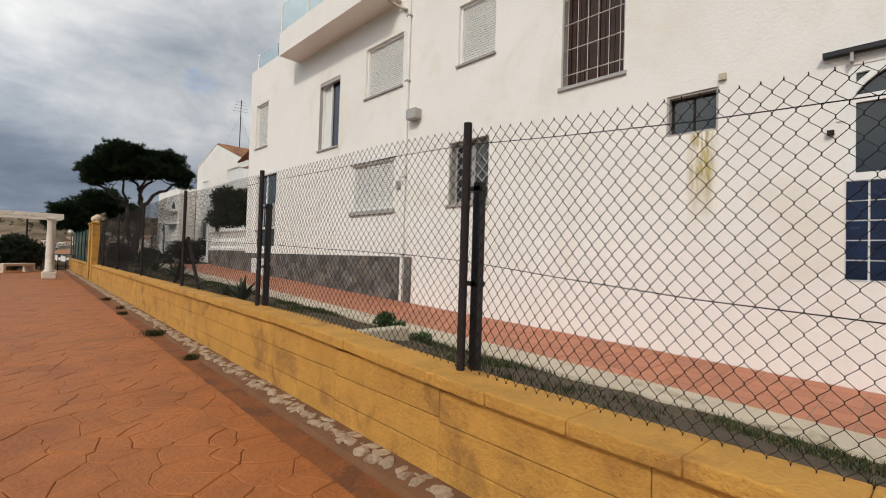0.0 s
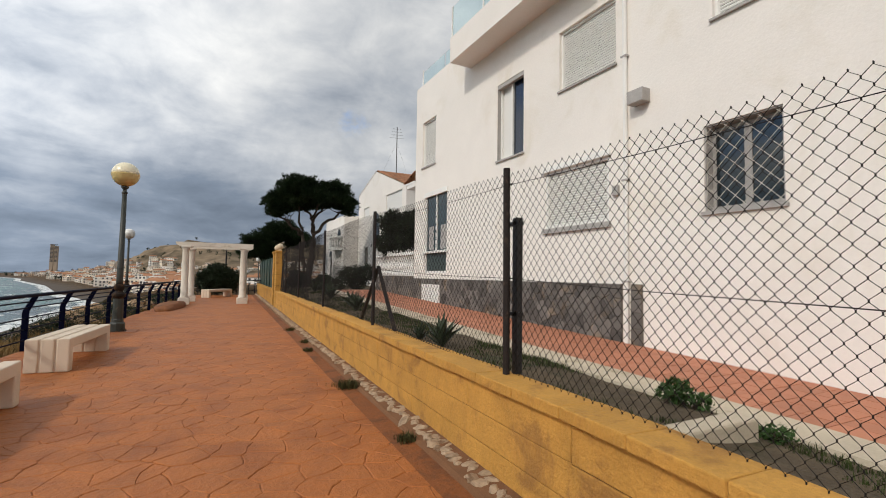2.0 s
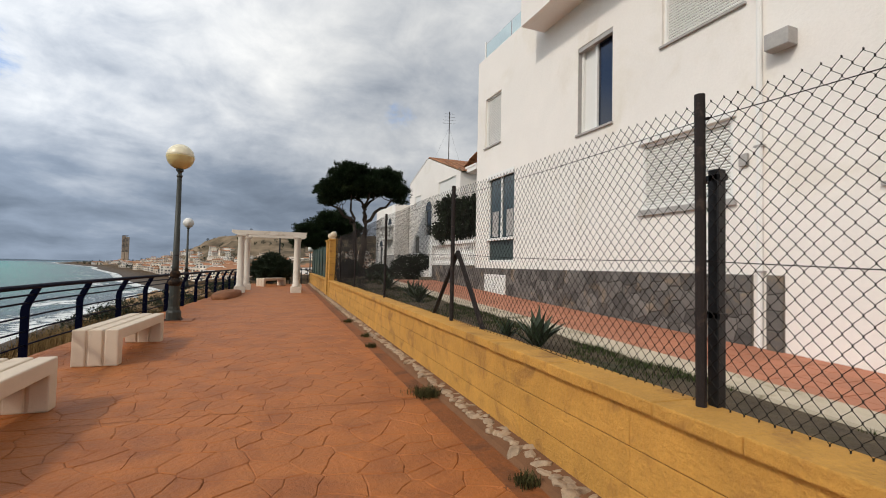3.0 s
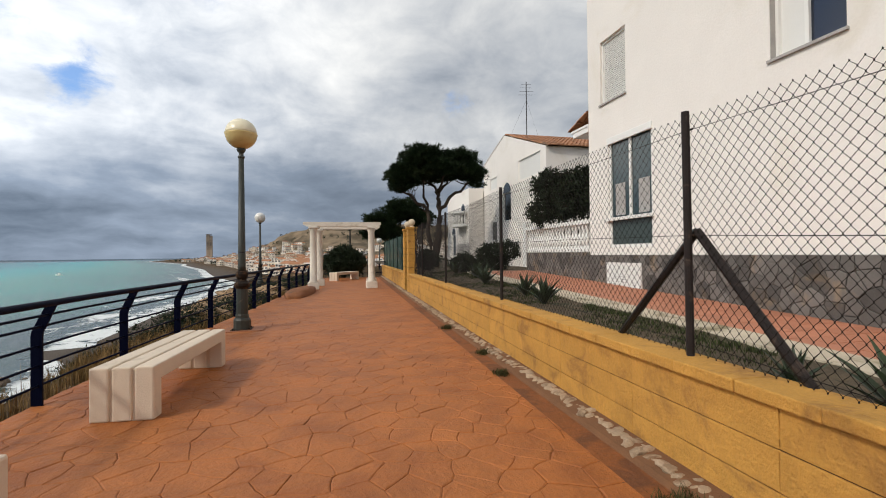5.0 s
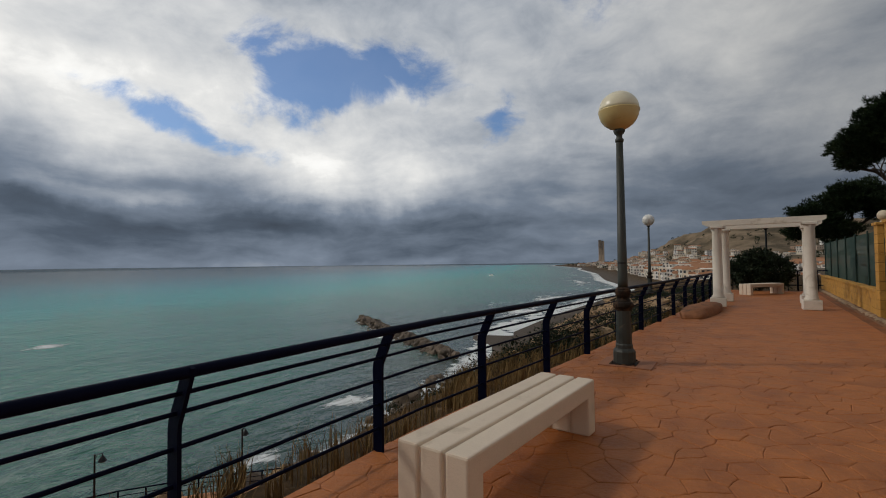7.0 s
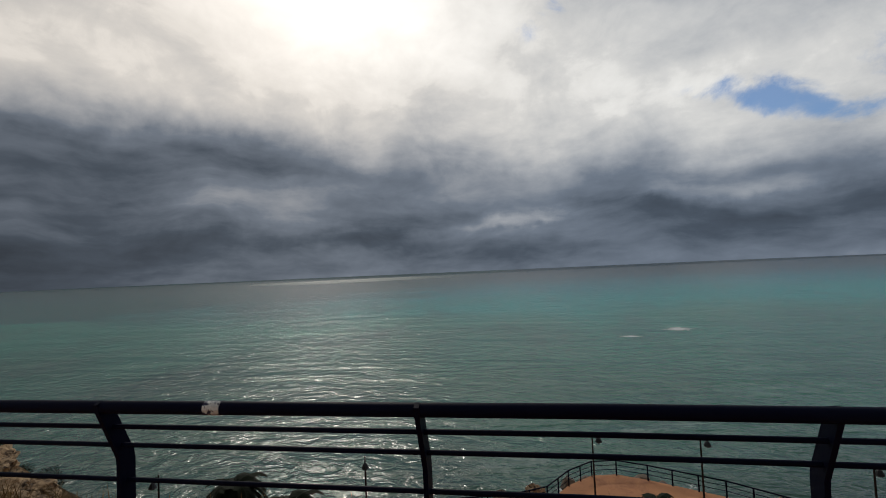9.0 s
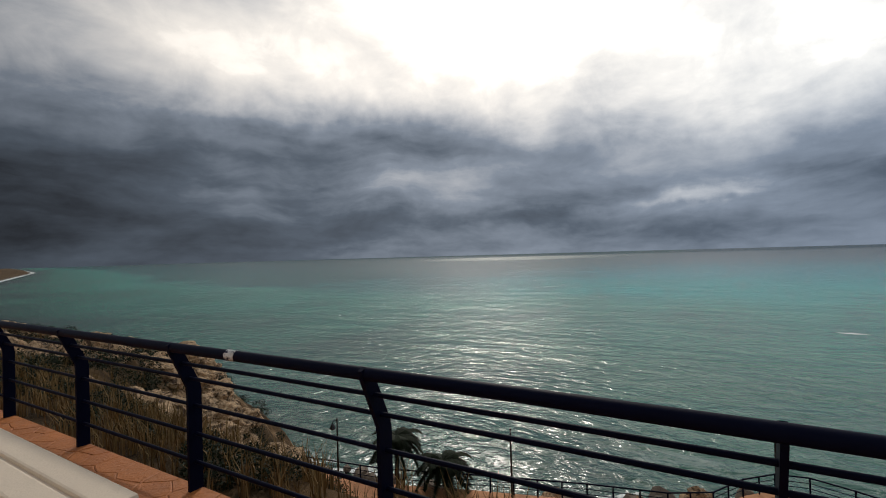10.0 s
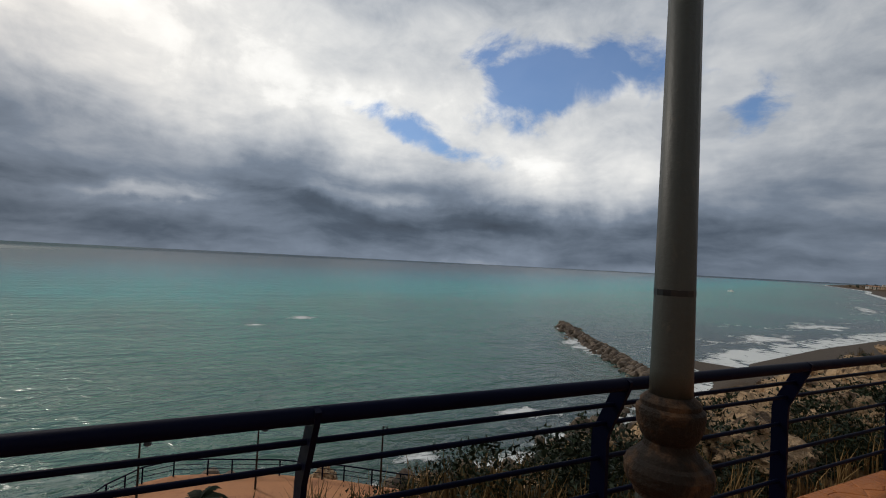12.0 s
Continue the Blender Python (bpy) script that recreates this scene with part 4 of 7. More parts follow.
tagged(part("satellite_dish", bm, M_KERB), "small grey satellite dish on the roof edge", "satellite dish")

# terrace beside the house, balustrade, tiled eave
terrace = thing("terrace", (HX, 20.2, 0.0), "raised terrace with a white balustrade on a stone plinth", "terrace")
plain_box("terrace_base", M_PLASTER, terrace, (HX + 0.02, HX + 5.0, H_Y1 + 0.004, 22.1, -0.3, 1.50))
plain_box("bottom_rail", M_WHITE, terrace, (HX - 0.03, HX + 0.15, H_Y1 + 0.004, 22.1, 1.50, 1.60), bevel=0.01)
plain_box("top_rail", M_WHITE, terrace, (HX - 0.05, HX + 0.17, H_Y1 + 0.004, 22.15, 2.24, 2.36), bevel=0.015)
bm = B()
lathe(bm, (0, 0, 0), [(0.06, 0.0), (0.06, 0.04), (0.035, 0.07), (0.075, 0.20), (0.07, 0.28), (0.03, 0.42), (0.028, 0.50), (0.05, 0.56), (0.06, 0.60), (0.06, 0.64)], 10)
bal_me = bpy.data.meshes.new("baluster")
bm.to_mesh(bal_me)
bm.free()
bal_me.materials.append(M_WHITE)
for i in range(20):
    ob = new("baluster", bal_me)
    ob.parent = terrace
    ob.matrix_basis = base_of(terrace).inverted() @ pose(HX + 0.06, 18.42 + i * 0.19, 1.60)
plain_box("end_pier", M_WHITE, terrace, (HX - 0.06, HX + 0.2, 22.15, 22.42, 1.0, 2.55), bevel=0.01)
eave = thing("tiled_eave", (HX, 18.7, 4.7), "short terracotta tiled eave over a white cornice", "eave")
plain_box("cornice", M_WHITE, eave, ((HX - 0.02, HX + 3.0, H_Y1 + 0.004, 18.95, 4.66, 4.80), (HX - 0.04, HX + 3.0, H_Y1 + 0.004, 19.05, 4.80, 4.86)))
M_ROOF = mat("clay_roof_tile", (0.36, 0.17, 0.085), 0.85, 0.3, 3, 40, 0.4, tint=(0.22, 0.13, 0.08), tint_scale=1.2, random_tone=0.4, island=True)


def barrel_tiles(bm, o, across, down, n, rows, r=0.085):
    """Rows of half-round tiles on a slope: o is the upper corner, across and down span it."""
    o, across, down = Vector(o), Vector(across), Vector(down)
    up = across.cross(down).normalized()
    if up.z < 0:
        up = -up
    for i in range(n):
        for j in range(rows):
            a0 = o + across * ((i + 0.5) / n) + down * (j / rows)
            a1 = o + across * ((i + 0.5) / n) + down * ((j + 1.08) / rows)
            w = across.normalized() * (across.length / n * 0.56)
            ring0 = [bm.verts.new(a0 + w * math.cos(math.pi * k / 4) + up * (r * math.sin(math.pi * k / 4) + 0.0)) for k in range(5)]
            ring1 = [bm.verts.new(a1 + w * 1.06 * math.cos(math.pi * k / 4) + up * (r * math.sin(math.pi * k / 4) + 0.02)) for k in range(5)]
            for k in range(4):
                bm.faces.new((ring0[k], ring0[k + 1], ring1[k + 1], ring1[k]))
            bm.faces.new(ring1)
    return bm


bm = barrel_tiles(B(), (HX - 0.05, H_Y1 + 0.02, 5.16), (3.0, 0, 0), (0, 0.92, -0.28), 15, 2)
part("roof_tiles", bm, M_ROOF, eave)

# ---------------------------------------------------------------- promenade furniture
POST_Y = [11.18 + 1.70 * k - (0.11 if k > 3 else 0.0) for k in range(-10, 14)]


def railing_points(dx, z, y0=POST_Y[0] - 0.6, y1=POST_Y[-1] + 0.05):
    ys = steps((y0, 12.0, 4), (12.0, y1, 14))
    return [(rail_x(y) + dx, y, z) for y in ys]


railing = thing("railing", (rail_x(11), 11.0, 0.0), "navy blue tubular steel railing with inward bent posts", "railing")
for y in POST_Y:
    bm = B()
    prof = [(-0.05, -0.30), (-0.05, 0.70), (-0.042, 0.75), (0.085, 1.02), (0.105, 1.055), (0.15, 1.07), (0.185, 1.055), (0.175, 1.01), (0.055, 0.735), (0.05, 0.69), (0.05, -0.30)]
    a = [bm.verts.new((rail_x(y) + px, y - 0.012, pz)) for px, pz in prof]
    b = [bm.verts.new((rail_x(y) + px, y + 0.012, pz)) for px, pz in prof]
    bm.faces.new(a)
    bm.faces.new(b[::-1])
    for i in range(len(prof)):
        j = (i + 1) % len(prof)
        bm.faces.new((a[i], b[i], b[j], a[j]))
    bmesh.ops.recalc_face_normals(bm, faces=bm.faces)
    part("post", bm, M_NAVY, railing)
bm = tube(B(), railing_points(0.145, 1.035), 0.034, 12)
top_rail = part("top_rail", bm, M_NAVY, railing, "thick round top rail", smooth=True)
for dx, z in ((0.085, 0.915), (0.035, 0.80), (0.0, 0.60), (0.0, 0.40), (0.0, 0.20)):
    part("bar", tube(B(), railing_points(dx, z), 0.0135, 8), M_NAVY, railing, smooth=True)
M_MARK = mat("scuffed_white_paint", (0.6, 0.6, 0.58), 0.7, 0.4, 30, 120, 0.2, tint=(0.02, 0.02, 0.05), tint_scale=38, tint_lo=0.5, tint_hi=0.56)
part("paint_mark", tube(B(), [(rail_x(10) + 0.145, 10.09, 1.035), (rail_x(10) + 0.145, 10.18, 1.035)], 0.0352, 12), M_MARK, top_rail, "patch of white scribbled paint")


def bench(at, turn):
    ob = thing("bench", at, "cream cast concrete bench of three grooved beams", "bench", "promenade benches", turn=turn)
    L, Wd, Hh, t, leg = 2.15, 0.54, 0.49, 0.15, 0.17
    bw = (Wd - 0.05) / 3
    for i in range(3):
        x0 = -Wd / 2 + i * (bw + 0.025)
        bm = B()
        prof = [(0, 0), (0, Hh), (L, Hh), (L, 0), (L - leg, 0), (L - leg, Hh - t), (leg, Hh - t), (leg, 0)]
        a = [bm.verts.new((x0, y, z)) for y, z in prof]
        b = [bm.verts.new((x0 + bw, y, z)) for y, z in prof]
        for idx in ((0, 1, 6, 7), (1, 2, 5, 6), (2, 3, 4, 5)):
            bm.faces.new([a[k] for k in idx])
            bm.faces.new([b[k] for k in idx][::-1])
        for k in range(8):
            j = (k + 1) % 8
            bm.faces.new((a[k], b[k], b[j], a[j]))
        bmesh.ops.recalc_face_normals(bm, faces=bm.faces)
        bmesh.ops.bevel(bm, geom=[e for e in bm.edges if e.calc_face_angle(0) > 1], offset=0.016, segments=2, affect="EDGES", profile=0.5)
        part("beam", bm, M_BENCH, ob, local=True)
    bm = B()
    for i in range(2):
        x0 = -Wd / 2 + (i + 1) * bw + i * 0.025 - 0.004
        box(bm, x0, x0 + 0.033, 0.02, L - 0.02, Hh - t + 0.015, Hh - 0.022)
        box(bm, x0, x0 + 0.033, 0.022, leg - 0.02, 0.0, Hh - t + 0.015)
        box(bm, x0, x0 + 0.033, L - leg + 0.02, L - 0.022, 0.0, Hh - t + 0.015)
    part("groove_filling", bm, M_BENCH, ob, local=True)
    return ob


b2 = bench((-1.755, 12.13, 0.0), -4.5)
copy_thing(b2, pose(-1.83, 8.08, 0.0, 0, 0, -1.0))
copy_thing(b2, pose(-1.83, 4.02, 0.0, 0, 0, 0))
copy_thing(b2, pose(0.25, 34.3, 0.0, 0, 0, -38))["label"] = "cream cast concrete bench before the dark bush"

M_GLOBE_T = mat("yellowed_globe_top", (0.80, 0.735, 0.54), 0.3, 0.08, 2, 30, 0.03, spec=0.5)
M_GLOBE_B = mat("gold_globe_bowl", (0.60, 0.47, 0.21), 0.3, 0.12, 3, 30, 0.03, spec=0.5)
M_GLOBE_W = mat("white_globe", (0.75, 0.74, 0.70), 0.3, 0.05, 2, 30, 0.03)


def street_lamp(at, label, top=M_GLOBE_T, bowl=M_GLOBE_B):
    ob = thing("street_lamp", at, label, "street lamp", "globe lamps")
    bm = B()
    box(bm, -0.19, 0.19, -0.19, 0.19, -0.01, 0.03, bevel=0.008)
    for sx in (-1, 1):
        for sy in (-1, 1):
            lathe(bm, (sx * 0.15, sy * 0.15, 0.03), [(0.016, 0), (0.016, 0.02), (0.0, 0.025)], 6)
    part("base_plate", bm, M_LAMPBASE, ob, local=True)
    bm = lathe(B(), (0, 0, 0.03), [(0.165, 0.0), (0.165, 0.17), (0.15, 0.20), (0.13, 0.22), (0.128, 0.27), (0.118, 0.29), (0.108, 0.78), (0.10, 0.82)], 12)
    part("pedestal", bm, M_LAMP, ob, "grey fluted pedestal of the pole", local=True)
    bm = lathe(B(), (0, 0, 0.85), [(0.100, -0.03), (0.118, -0.02), (0.120, 0.0), (0.140, 0.015), (0.151, 0.038), (0.153, 0.075), (0.141, 0.10), (0.121, 0.108), (0.112, 0.125), (0.090, 0.148), (0.086, 0.172), (0.099, 0.19), (0.113, 0.225), (0.119, 0.27), (0.117, 0.288), (0.104, 0.298), (0.104, 0.314), (0.086, 0.332), (0.078, 0.338)], 32)
    part("collar", bm, M_RUST, ob, "rusty moulded collar rings", local=True)
    bm = lathe(B(), (0, 0, 1.18), [(0.076, 0.0), (0.074, 0.1), (0.052, 2.28)], 16)
    part("pole", bm, M_LAMP, ob, smooth=True, local=True)
    bm = lathe(B(), (0, 0, 3.45), [(0.048, 0.0), (0.066, 0.02), (0.066, 0.05), (0.046, 0.07), (0.046, 0.12), (0.075, 0.15), (0.09, 0.19), (0.06, 0.22), (0.0, 0.22)], 16)
    part("neck", bm, M_LAMP, ob, smooth=True, local=True)
    R = 0.305
    bm = lathe(B(), (0, 0, 3.955), [(R * math.cos(math.radians(a)), R * math.sin(math.radians(a))) for a in range(0, 90, 9)] + [(0, R)], 28)
    part("globe_top", bm, top, ob, "pale upper half of the globe", smooth=True, local=True)
    bm = lathe(B(), (0, 0, 3.955), [(0.0, -R)] + [(R * math.cos(math.radians(a)), R * math.sin(math.radians(a))) for a in range(-81, 0, 9)] + [(R + 0.008, -0.012), (R + 0.008, 0.004)], 28)
    part("globe_bowl", bm, bowl, ob, "darker lower half of the globe", smooth=True, local=True)
    return ob


LAMP_X, LAMP_Y = -1.645, 17.38
lamp = street_lamp((LAMP_X, LAMP_Y, 0.0), "grey green street lamp with a yellowed globe")
part("tape", lathe(B(), (0, 0, 1.55), [(0.0722, 0.0), (0.0722, 0.022)], 16), M_BLACK, lamp, "black tape round the pole", local=True)
lamp_far = street_lamp((-3.95, 36.6, -0.2), "grey street lamp with a white globe", M_GLOBE_W, M_GLOBE_W)
copy_thing(lamp_far, pose(5.7, 61.5, -0.8, 0, 0, 40))
plain_box("lamp_footing", M_SLAB, lamp, (LAMP_X - 0.34, LAMP_X + 0.42, LAMP_Y - 0.28, LAMP_Y + 0.34, -0.01, 0.014), "square red concrete footing")

M_CREAM = mat("weathered_cream_paint", (0.70, 0.64, 0.55), 0.75, 0.12, 2.2, 30, 0.4, tint=(0.46, 0.39, 0.30), tint_scale=1.8, tint_lo=0.56, tint_hi=0.74)
post = thing("park_lamp", (1.7, 46.0, -0.5), "dark street lamp with a flat round head beyond the pergola", "street lamp")
part("pole", tube(B(), [(1.7, 46.0, -0.9), (1.7, 46.0, 3.55)], [0.075, 0.055], 8), M_BLACK, post)
part("lamp_head", lathe(B(), (1.7, 46.0, 3.45), [(0.08, 0.0), (0.12, 0.10), (0.36, 0.20), (0.38, 0.26), (0.10, 0.36), (0.0, 0.37)], 16), M_BLACK, post)

# pergola
pergola = thing("pergola", (0.65, 29.3, 0.0), "white painted concrete pergola on round columns", "pergola")
for x, y in ((-0.62, 28.2), (1.88, 28.1), (-0.42, 30.6), (2.08, 30.5)):
    bm = lathe(B(), (x, y, 0.30), [(0.20, 0.0), (0.19, 0.05), (0.155, 0.09), (0.15, 1.3), (0.14, 2.25), (0.165, 2.30), (0.175, 2.36)], 20)
    col = part("column", bm, M_CREAM, pergola, smooth=True)
    bm = B()
    box(bm, x - 0.24, x + 0.24, y - 0.24, y + 0.24, 0.0, 0.30, bevel=0.02)
    part("column_base", bm, M_CREAM, col)
    bm = B()
    box(bm, x - 0.19, x + 0.19, y - 0.19, y + 0.19, 2.655, 2.74, bevel=0.015)
    part("capital", bm, M_CREAM, col)


def beam_between(p, q, w, z0, z1, over):
    p, q = Vector(p), Vector(q)
    d = (q - p).normalized()
    p, q = p - d * over, q + d * over
    s = Vector((-d.y, d.x, 0)) * w / 2
    bm = B()
    vs = [bm.verts.new((*(c + s * k).xy, z)) for c, z_off in ((p, 0.08), (p + d * 0.14, 0), (q - d * 0.14, 0), (q, 0.08)) for k in (-1, 1) for z in (z0 + z_off, z1)]
    for i in range(3):
        a = vs[i * 4:i * 4 + 8]
        for f_ in ((0, 4, 5, 1), (2, 3, 7, 6), (0, 2, 6, 4), (1, 5, 7, 3)):
            bm.faces.new([a[k] for k in f_])
    bm.faces.new([vs[0], vs[1], vs[3], vs[2]])
    bm.faces.new([vs[12], vs[14], vs[15], vs[13]])
    bmesh.ops.recalc_face_normals(bm, faces=bm.faces)
    return bm


part("front_beam", beam_between((-0.62, 28.2, 0), (1.88, 28.1, 0), 0.2, 2.742, 2.93, 0.42), M_CREAM, pergola)
part("back_beam", beam_between((-0.42, 30.6, 0), (2.08, 30.5, 0), 0.2, 2.742, 2.93, 0.42), M_CREAM, pergola)
part("side_beam", beam_between((-0.60, 28.45, 0), (-0.44, 30.35, 0), 0.16, 2.742, 2.90, -0.02), M_CREAM, pergola)
part("side_beam", beam_between((1.90, 28.35, 0), (2.06, 30.25, 0), 0.16, 2.742, 2.90, -0.02), M_CREAM, pergola)

# gate pillars
M_BALL = mat("cream_ball_paint", (0.62, 0.52, 0.38), 0.7, 0.1, 3, 40, 0.2)


def gate_pillar(y):
    x = wall_x(y) + 0.14
    ob = thing("gate_pillar", (x, y, 0.0), "ochre block pillar with a cream ball on top", "pillar", "gate pillars")
    for i in range(10):
        bm = B()
        box(bm, x - 0.17, x + 0.17, y - 0.17, y + 0.17, i * 0.245 - (0.2 if i == 0 else 0), i * 0.245 + 0.238, bevel=0.012)
        part("block", bm, M_OCHRE, ob)
    bm = B()
    box(bm, x - 0.155, x + 0.155, y - 0.155, y + 0.155, -0.2, 2.44)
    part("core", bm, M_OCHRE_IN, ob)
    bm = B()
    box(bm, x - 0.21, x + 0.21, y - 0.21, y + 0.21, 2.443, 2.52, bevel=0.015)
    part("cap", bm, M_OCHRE, ob)
    bm = lathe(B(), (x, y, 2.52), [(0.10, 0.0), (0.07, 0.03), (0.06, 0.06)] + [(0.135 * math.cos(math.radians(a)), 0.185 + 0.135 * math.sin(math.radians(a))) for a in range(-60, 90, 15)] + [(0, 0.32)], 16)
    part("ball", bm, M_BALL, ob, "cream painted ball finial", smooth=True)
    return ob


gate_pillar(24.85)
gate_pillar(26.12)
M_GREENNET = bpy.data.materials.new("dark_green_netting")
M_GREENNET.use_nodes = True
N_ = Nodes(M_GREENNET.node_tree)
o_ = N_.t.nodes.new("ShaderNodeOutputMaterial")
b_ = N_.t.nodes.new("ShaderNodeBsdfPrincipled")
b_.inputs["Base Color"].default_value, b_.inputs["Roughness"].default_value = (0.012, 0.045, 0.032, 1), 0.8
t_ = N_.t.nodes.new("ShaderNodeBsdfTransparent")
mx_ = N_.t.nodes.new("ShaderNodeMixShader")
p_ = N_.t.nodes.new("ShaderNodeNewGeometry").outputs["Position"]
N_.link(N_.smooth(N_.noise(p_, 1.4, 4.0, 0.6), 0.3, 0.8, 0.84, 0.97), mx_.inputs[0])
N_.link(t_.outputs[0], mx_.inputs[1])
N_.link(b_.outputs[0], mx_.inputs[2])
N_.link(mx_.outputs[0], o_.inputs[0])
gate = thing("garden_gate", (wall_x(25.5) + 0.14, 25.48, 0.0), "closed dark green metal gate between the pillars", "gate")
M_GREENMETAL = mat("dark_green_metal", (0.015, 0.04, 0.032), 0.5, 0.2, 4, 50, 0.1)
gx = wall_x(25.5) + 0.14
plain_box("gate_frame", M_GREENMETAL, gate, ((gx - 0.02, gx + 0.02, 25.03, 25.07, 0.06, 2.1), (gx - 0.02, gx + 0.02, 25.90, 25.94, 0.06, 2.1), (gx - 0.018, gx + 0.018, 25.07, 25.90, 0.06, 0.11), (gx - 0.018, gx + 0.018, 25.07, 25.90, 2.05, 2.1)))
for i in range(8):
    plain_box("gate_bar", M_GREENMETAL, gate, (gx - 0.012, gx + 0.012, 25.12 + i * 0.1, 25.15 + i * 0.1, 0.11, 2.05))
net = thing("netting_fence", (wall_x(33) + 0.2, 33.0, COPE), "dark green netting fence on thin posts", "fence")
bm = B()
for a, b in zip(steps((26.3, 39.8, 8)), steps((26.3, 39.8, 8))[1:]):
    quad(bm, (wall_x(a) + 0.2, a, COPE), (wall_x(b) + 0.2, b, COPE), (wall_x(b) + 0.2, b, 2.35), (wall_x(a) + 0.2, a, 2.35))
part("netting", bm, M_GREENNET, net)
for y in steps((26.35, 39.75, 6)):
    bm = tube(B(), [(wall_x(y) + 0.17, y, COPE - 0.05), (wall_x(y) + 0.17, y, 2.42)], 0.025, 8)
    part("post", bm, M_GREENMETAL, net)

# ---------------------------------------------------------------- chain link fence on the wall
FENCE_POSTS = [-3.9, -0.45, 2.92, 6.42, 10.13, 14.25, 18.6, 22.4, 24.5]


def fence_top(y):
    """The mesh's upper edge, which rises gently along the wall."""
    return min(2.45, 2.20 + 0.028 * (y - 3.0)) - 0.13 * smoothstep(4.2, 0.8, y)


def fence_p(y, z, out=0.0):
    return Vector((wall_x(y) + 0.19 + out, y, z))


fence = thing("chain_link_fence", (wall_x(10) + 0.19, 10.0, COPE), "rusty dark chain link fence on the ochre wall", "fence")
rng = random.Random(4)
PH = 0.073
for pa, pb in zip(FENCE_POSTS, FENCE_POSTS[1:]):
    verts, faces = [], []
    n = round((pb - pa) / (PH / 2))
    w = (pb - pa) / n
    for i in range(n):
        path = []
        rows = round((fence_top((pa + pb) / 2) + 0.03 - COPE) / 0.0395)
        pitch = (fence_top(pa + (i + 0.5) * w) + 0.03 - COPE) / rows
        for k in range(rows + 1):
            side = (k + i) % 2
            y = pa + (i + side) * w
            z = COPE - cope_drop(y) + 0.012 + k * (pitch + cope_drop(y) / rows)
            bulge = 0.018 * math.sin(y * 1.7 + z * 2.1) + 0.012 * noise.noise(Vector((y * 1.3, z * 1.3, 0.5)))
            sag = 0.010 * noise.noise(Vector((y * 0.8, z * 0.9, 4.5)))
            p = fence_p(y, z + sag, bulge + (0.003 if side else -0.003))
            p.y += 0.008 * noise.noise(Vector((y * 2.2, z * 2.2, 8.5)))
            up = Vector((0, 0, 0.13 * pitch))
            path += [p - up, p + up]
        r = 0.0023
        base = len(verts)
        for p in path:
            for a in (0.5, 2.6, 4.7):
                verts.append((p.x + r * math.cos(a), p.y + r * math.sin(a), p.z))
        for k in range(len(path) - 1):
            for a in range(3):
                b = (a + 1) % 3
                faces.append((base + k * 3 + a, base + k * 3 + b, base + k * 3 + 3 + b, base + k * 3 + 3 + a))
    me = bpy.data.meshes.new("wire_mesh")
    me.from_pydata(verts, [], faces)
    me.materials.append(M_WIRE)
    ob = new("wire_mesh", me)
    ob.parent = fence
    ob.matrix_parent_inverse = base_of(fence).inverted()
for lift in (-0.05, -0.80, -1.56):
    pts = []
    for pa, pb in zip(FENCE_POSTS, FENCE_POSTS[1:]):
        pts += [fence_p(y, fence_top(y) + lift - 0.02 * math.sin(math.pi * (y - pa) / (pb - pa)), 0.004) for y in steps((pa, pb, 5))[:-1]]
    pts.append(fence_p(FENCE_POSTS[-1], fence_top(FENCE_POSTS[-1]) + lift))
    part("tension_wire", tube(B(), pts, 0.0026, 5), M_WIRE, fence)
for y in FENCE_POSTS[:-1]:
    lean = 0.02 * math.sin(y * 3.3)
    bm = tube(B(), [fence_p(y, COPE - 0.2, -0.025), fence_p(y + lean * 0.5, 1.6, -0.025), fence_p(y + lean, fence_top(y) + 0.08, -0.025)], 0.027, 10)
    po = part("fence_post", bm, M_POST, fence, smooth=False)
    bm = B()
    for z in (fence_top(y) - 0.80, fence_top(y) - 0.05):
        tube(bm, [fence_p(y - 0.02, z, 0.0), fence_p(y + 0.07, z + 0.005, 0.015)], 0.008, 6)
    part("wire_tensioner", bm, M_POST, po)
for y, d in ((10.13, 0.98), (10.13, -0.82), (24.5, -0.9)):
    bm = tube(B(), [fence_p(y, 1.63, 0.045), fence_p(y + d * 0.6, 1.09, 0.05), fence_p(y + d, COPE - 0.02, 0.055)], 0.030, 8)
    part("brace", bm, M_POST if d < 0 else M_BLACK, fence, "slanting brace")
for y, h in ((2.90, 1.87), (6.425, 1.98)):
    bm = B()
    box(bm, wall_x(y) + 0.225, wall_x(y) + 0.285, y - 0.05, y + 0.01, COPE - 0.25, h, bevel=0.006)
    bp = part("gate_post", bm, M_BLACK, fence, "black painted square steel post")
    plain_box("bracket", M_BLACK, bp, ((wall_x(y) + 0.225, wall_x(y) + 0.285, y - 0.06, y + 0.09, h - 0.06, h - 0.03), (wall_x(y) + 0.225, wall_x(y) + 0.285, y - 0.06, y + 0.09, 1.2, 1.23)))

# ---------------------------------------------------------------- garden strip beside the house
TILE_X, KERB_X = 4.92, 4.45


def soil_z(x, y):
    k = min(1.0, max(0.0, (x - wall_x(y) - 0.2) / (KERB_X - wall_x(y) - 0.2)))
    z = (0.50 + 0.008 * y) * (1 - k) + (tile_z(min(y, 22)) - 0.03) * k
    return z + 0.045 * noise.noise(Vector((x * 1.3, y * 1.3, 2.0))) + 0.018 * noise.noise(Vector((x * 5, y * 5, 2.0)))


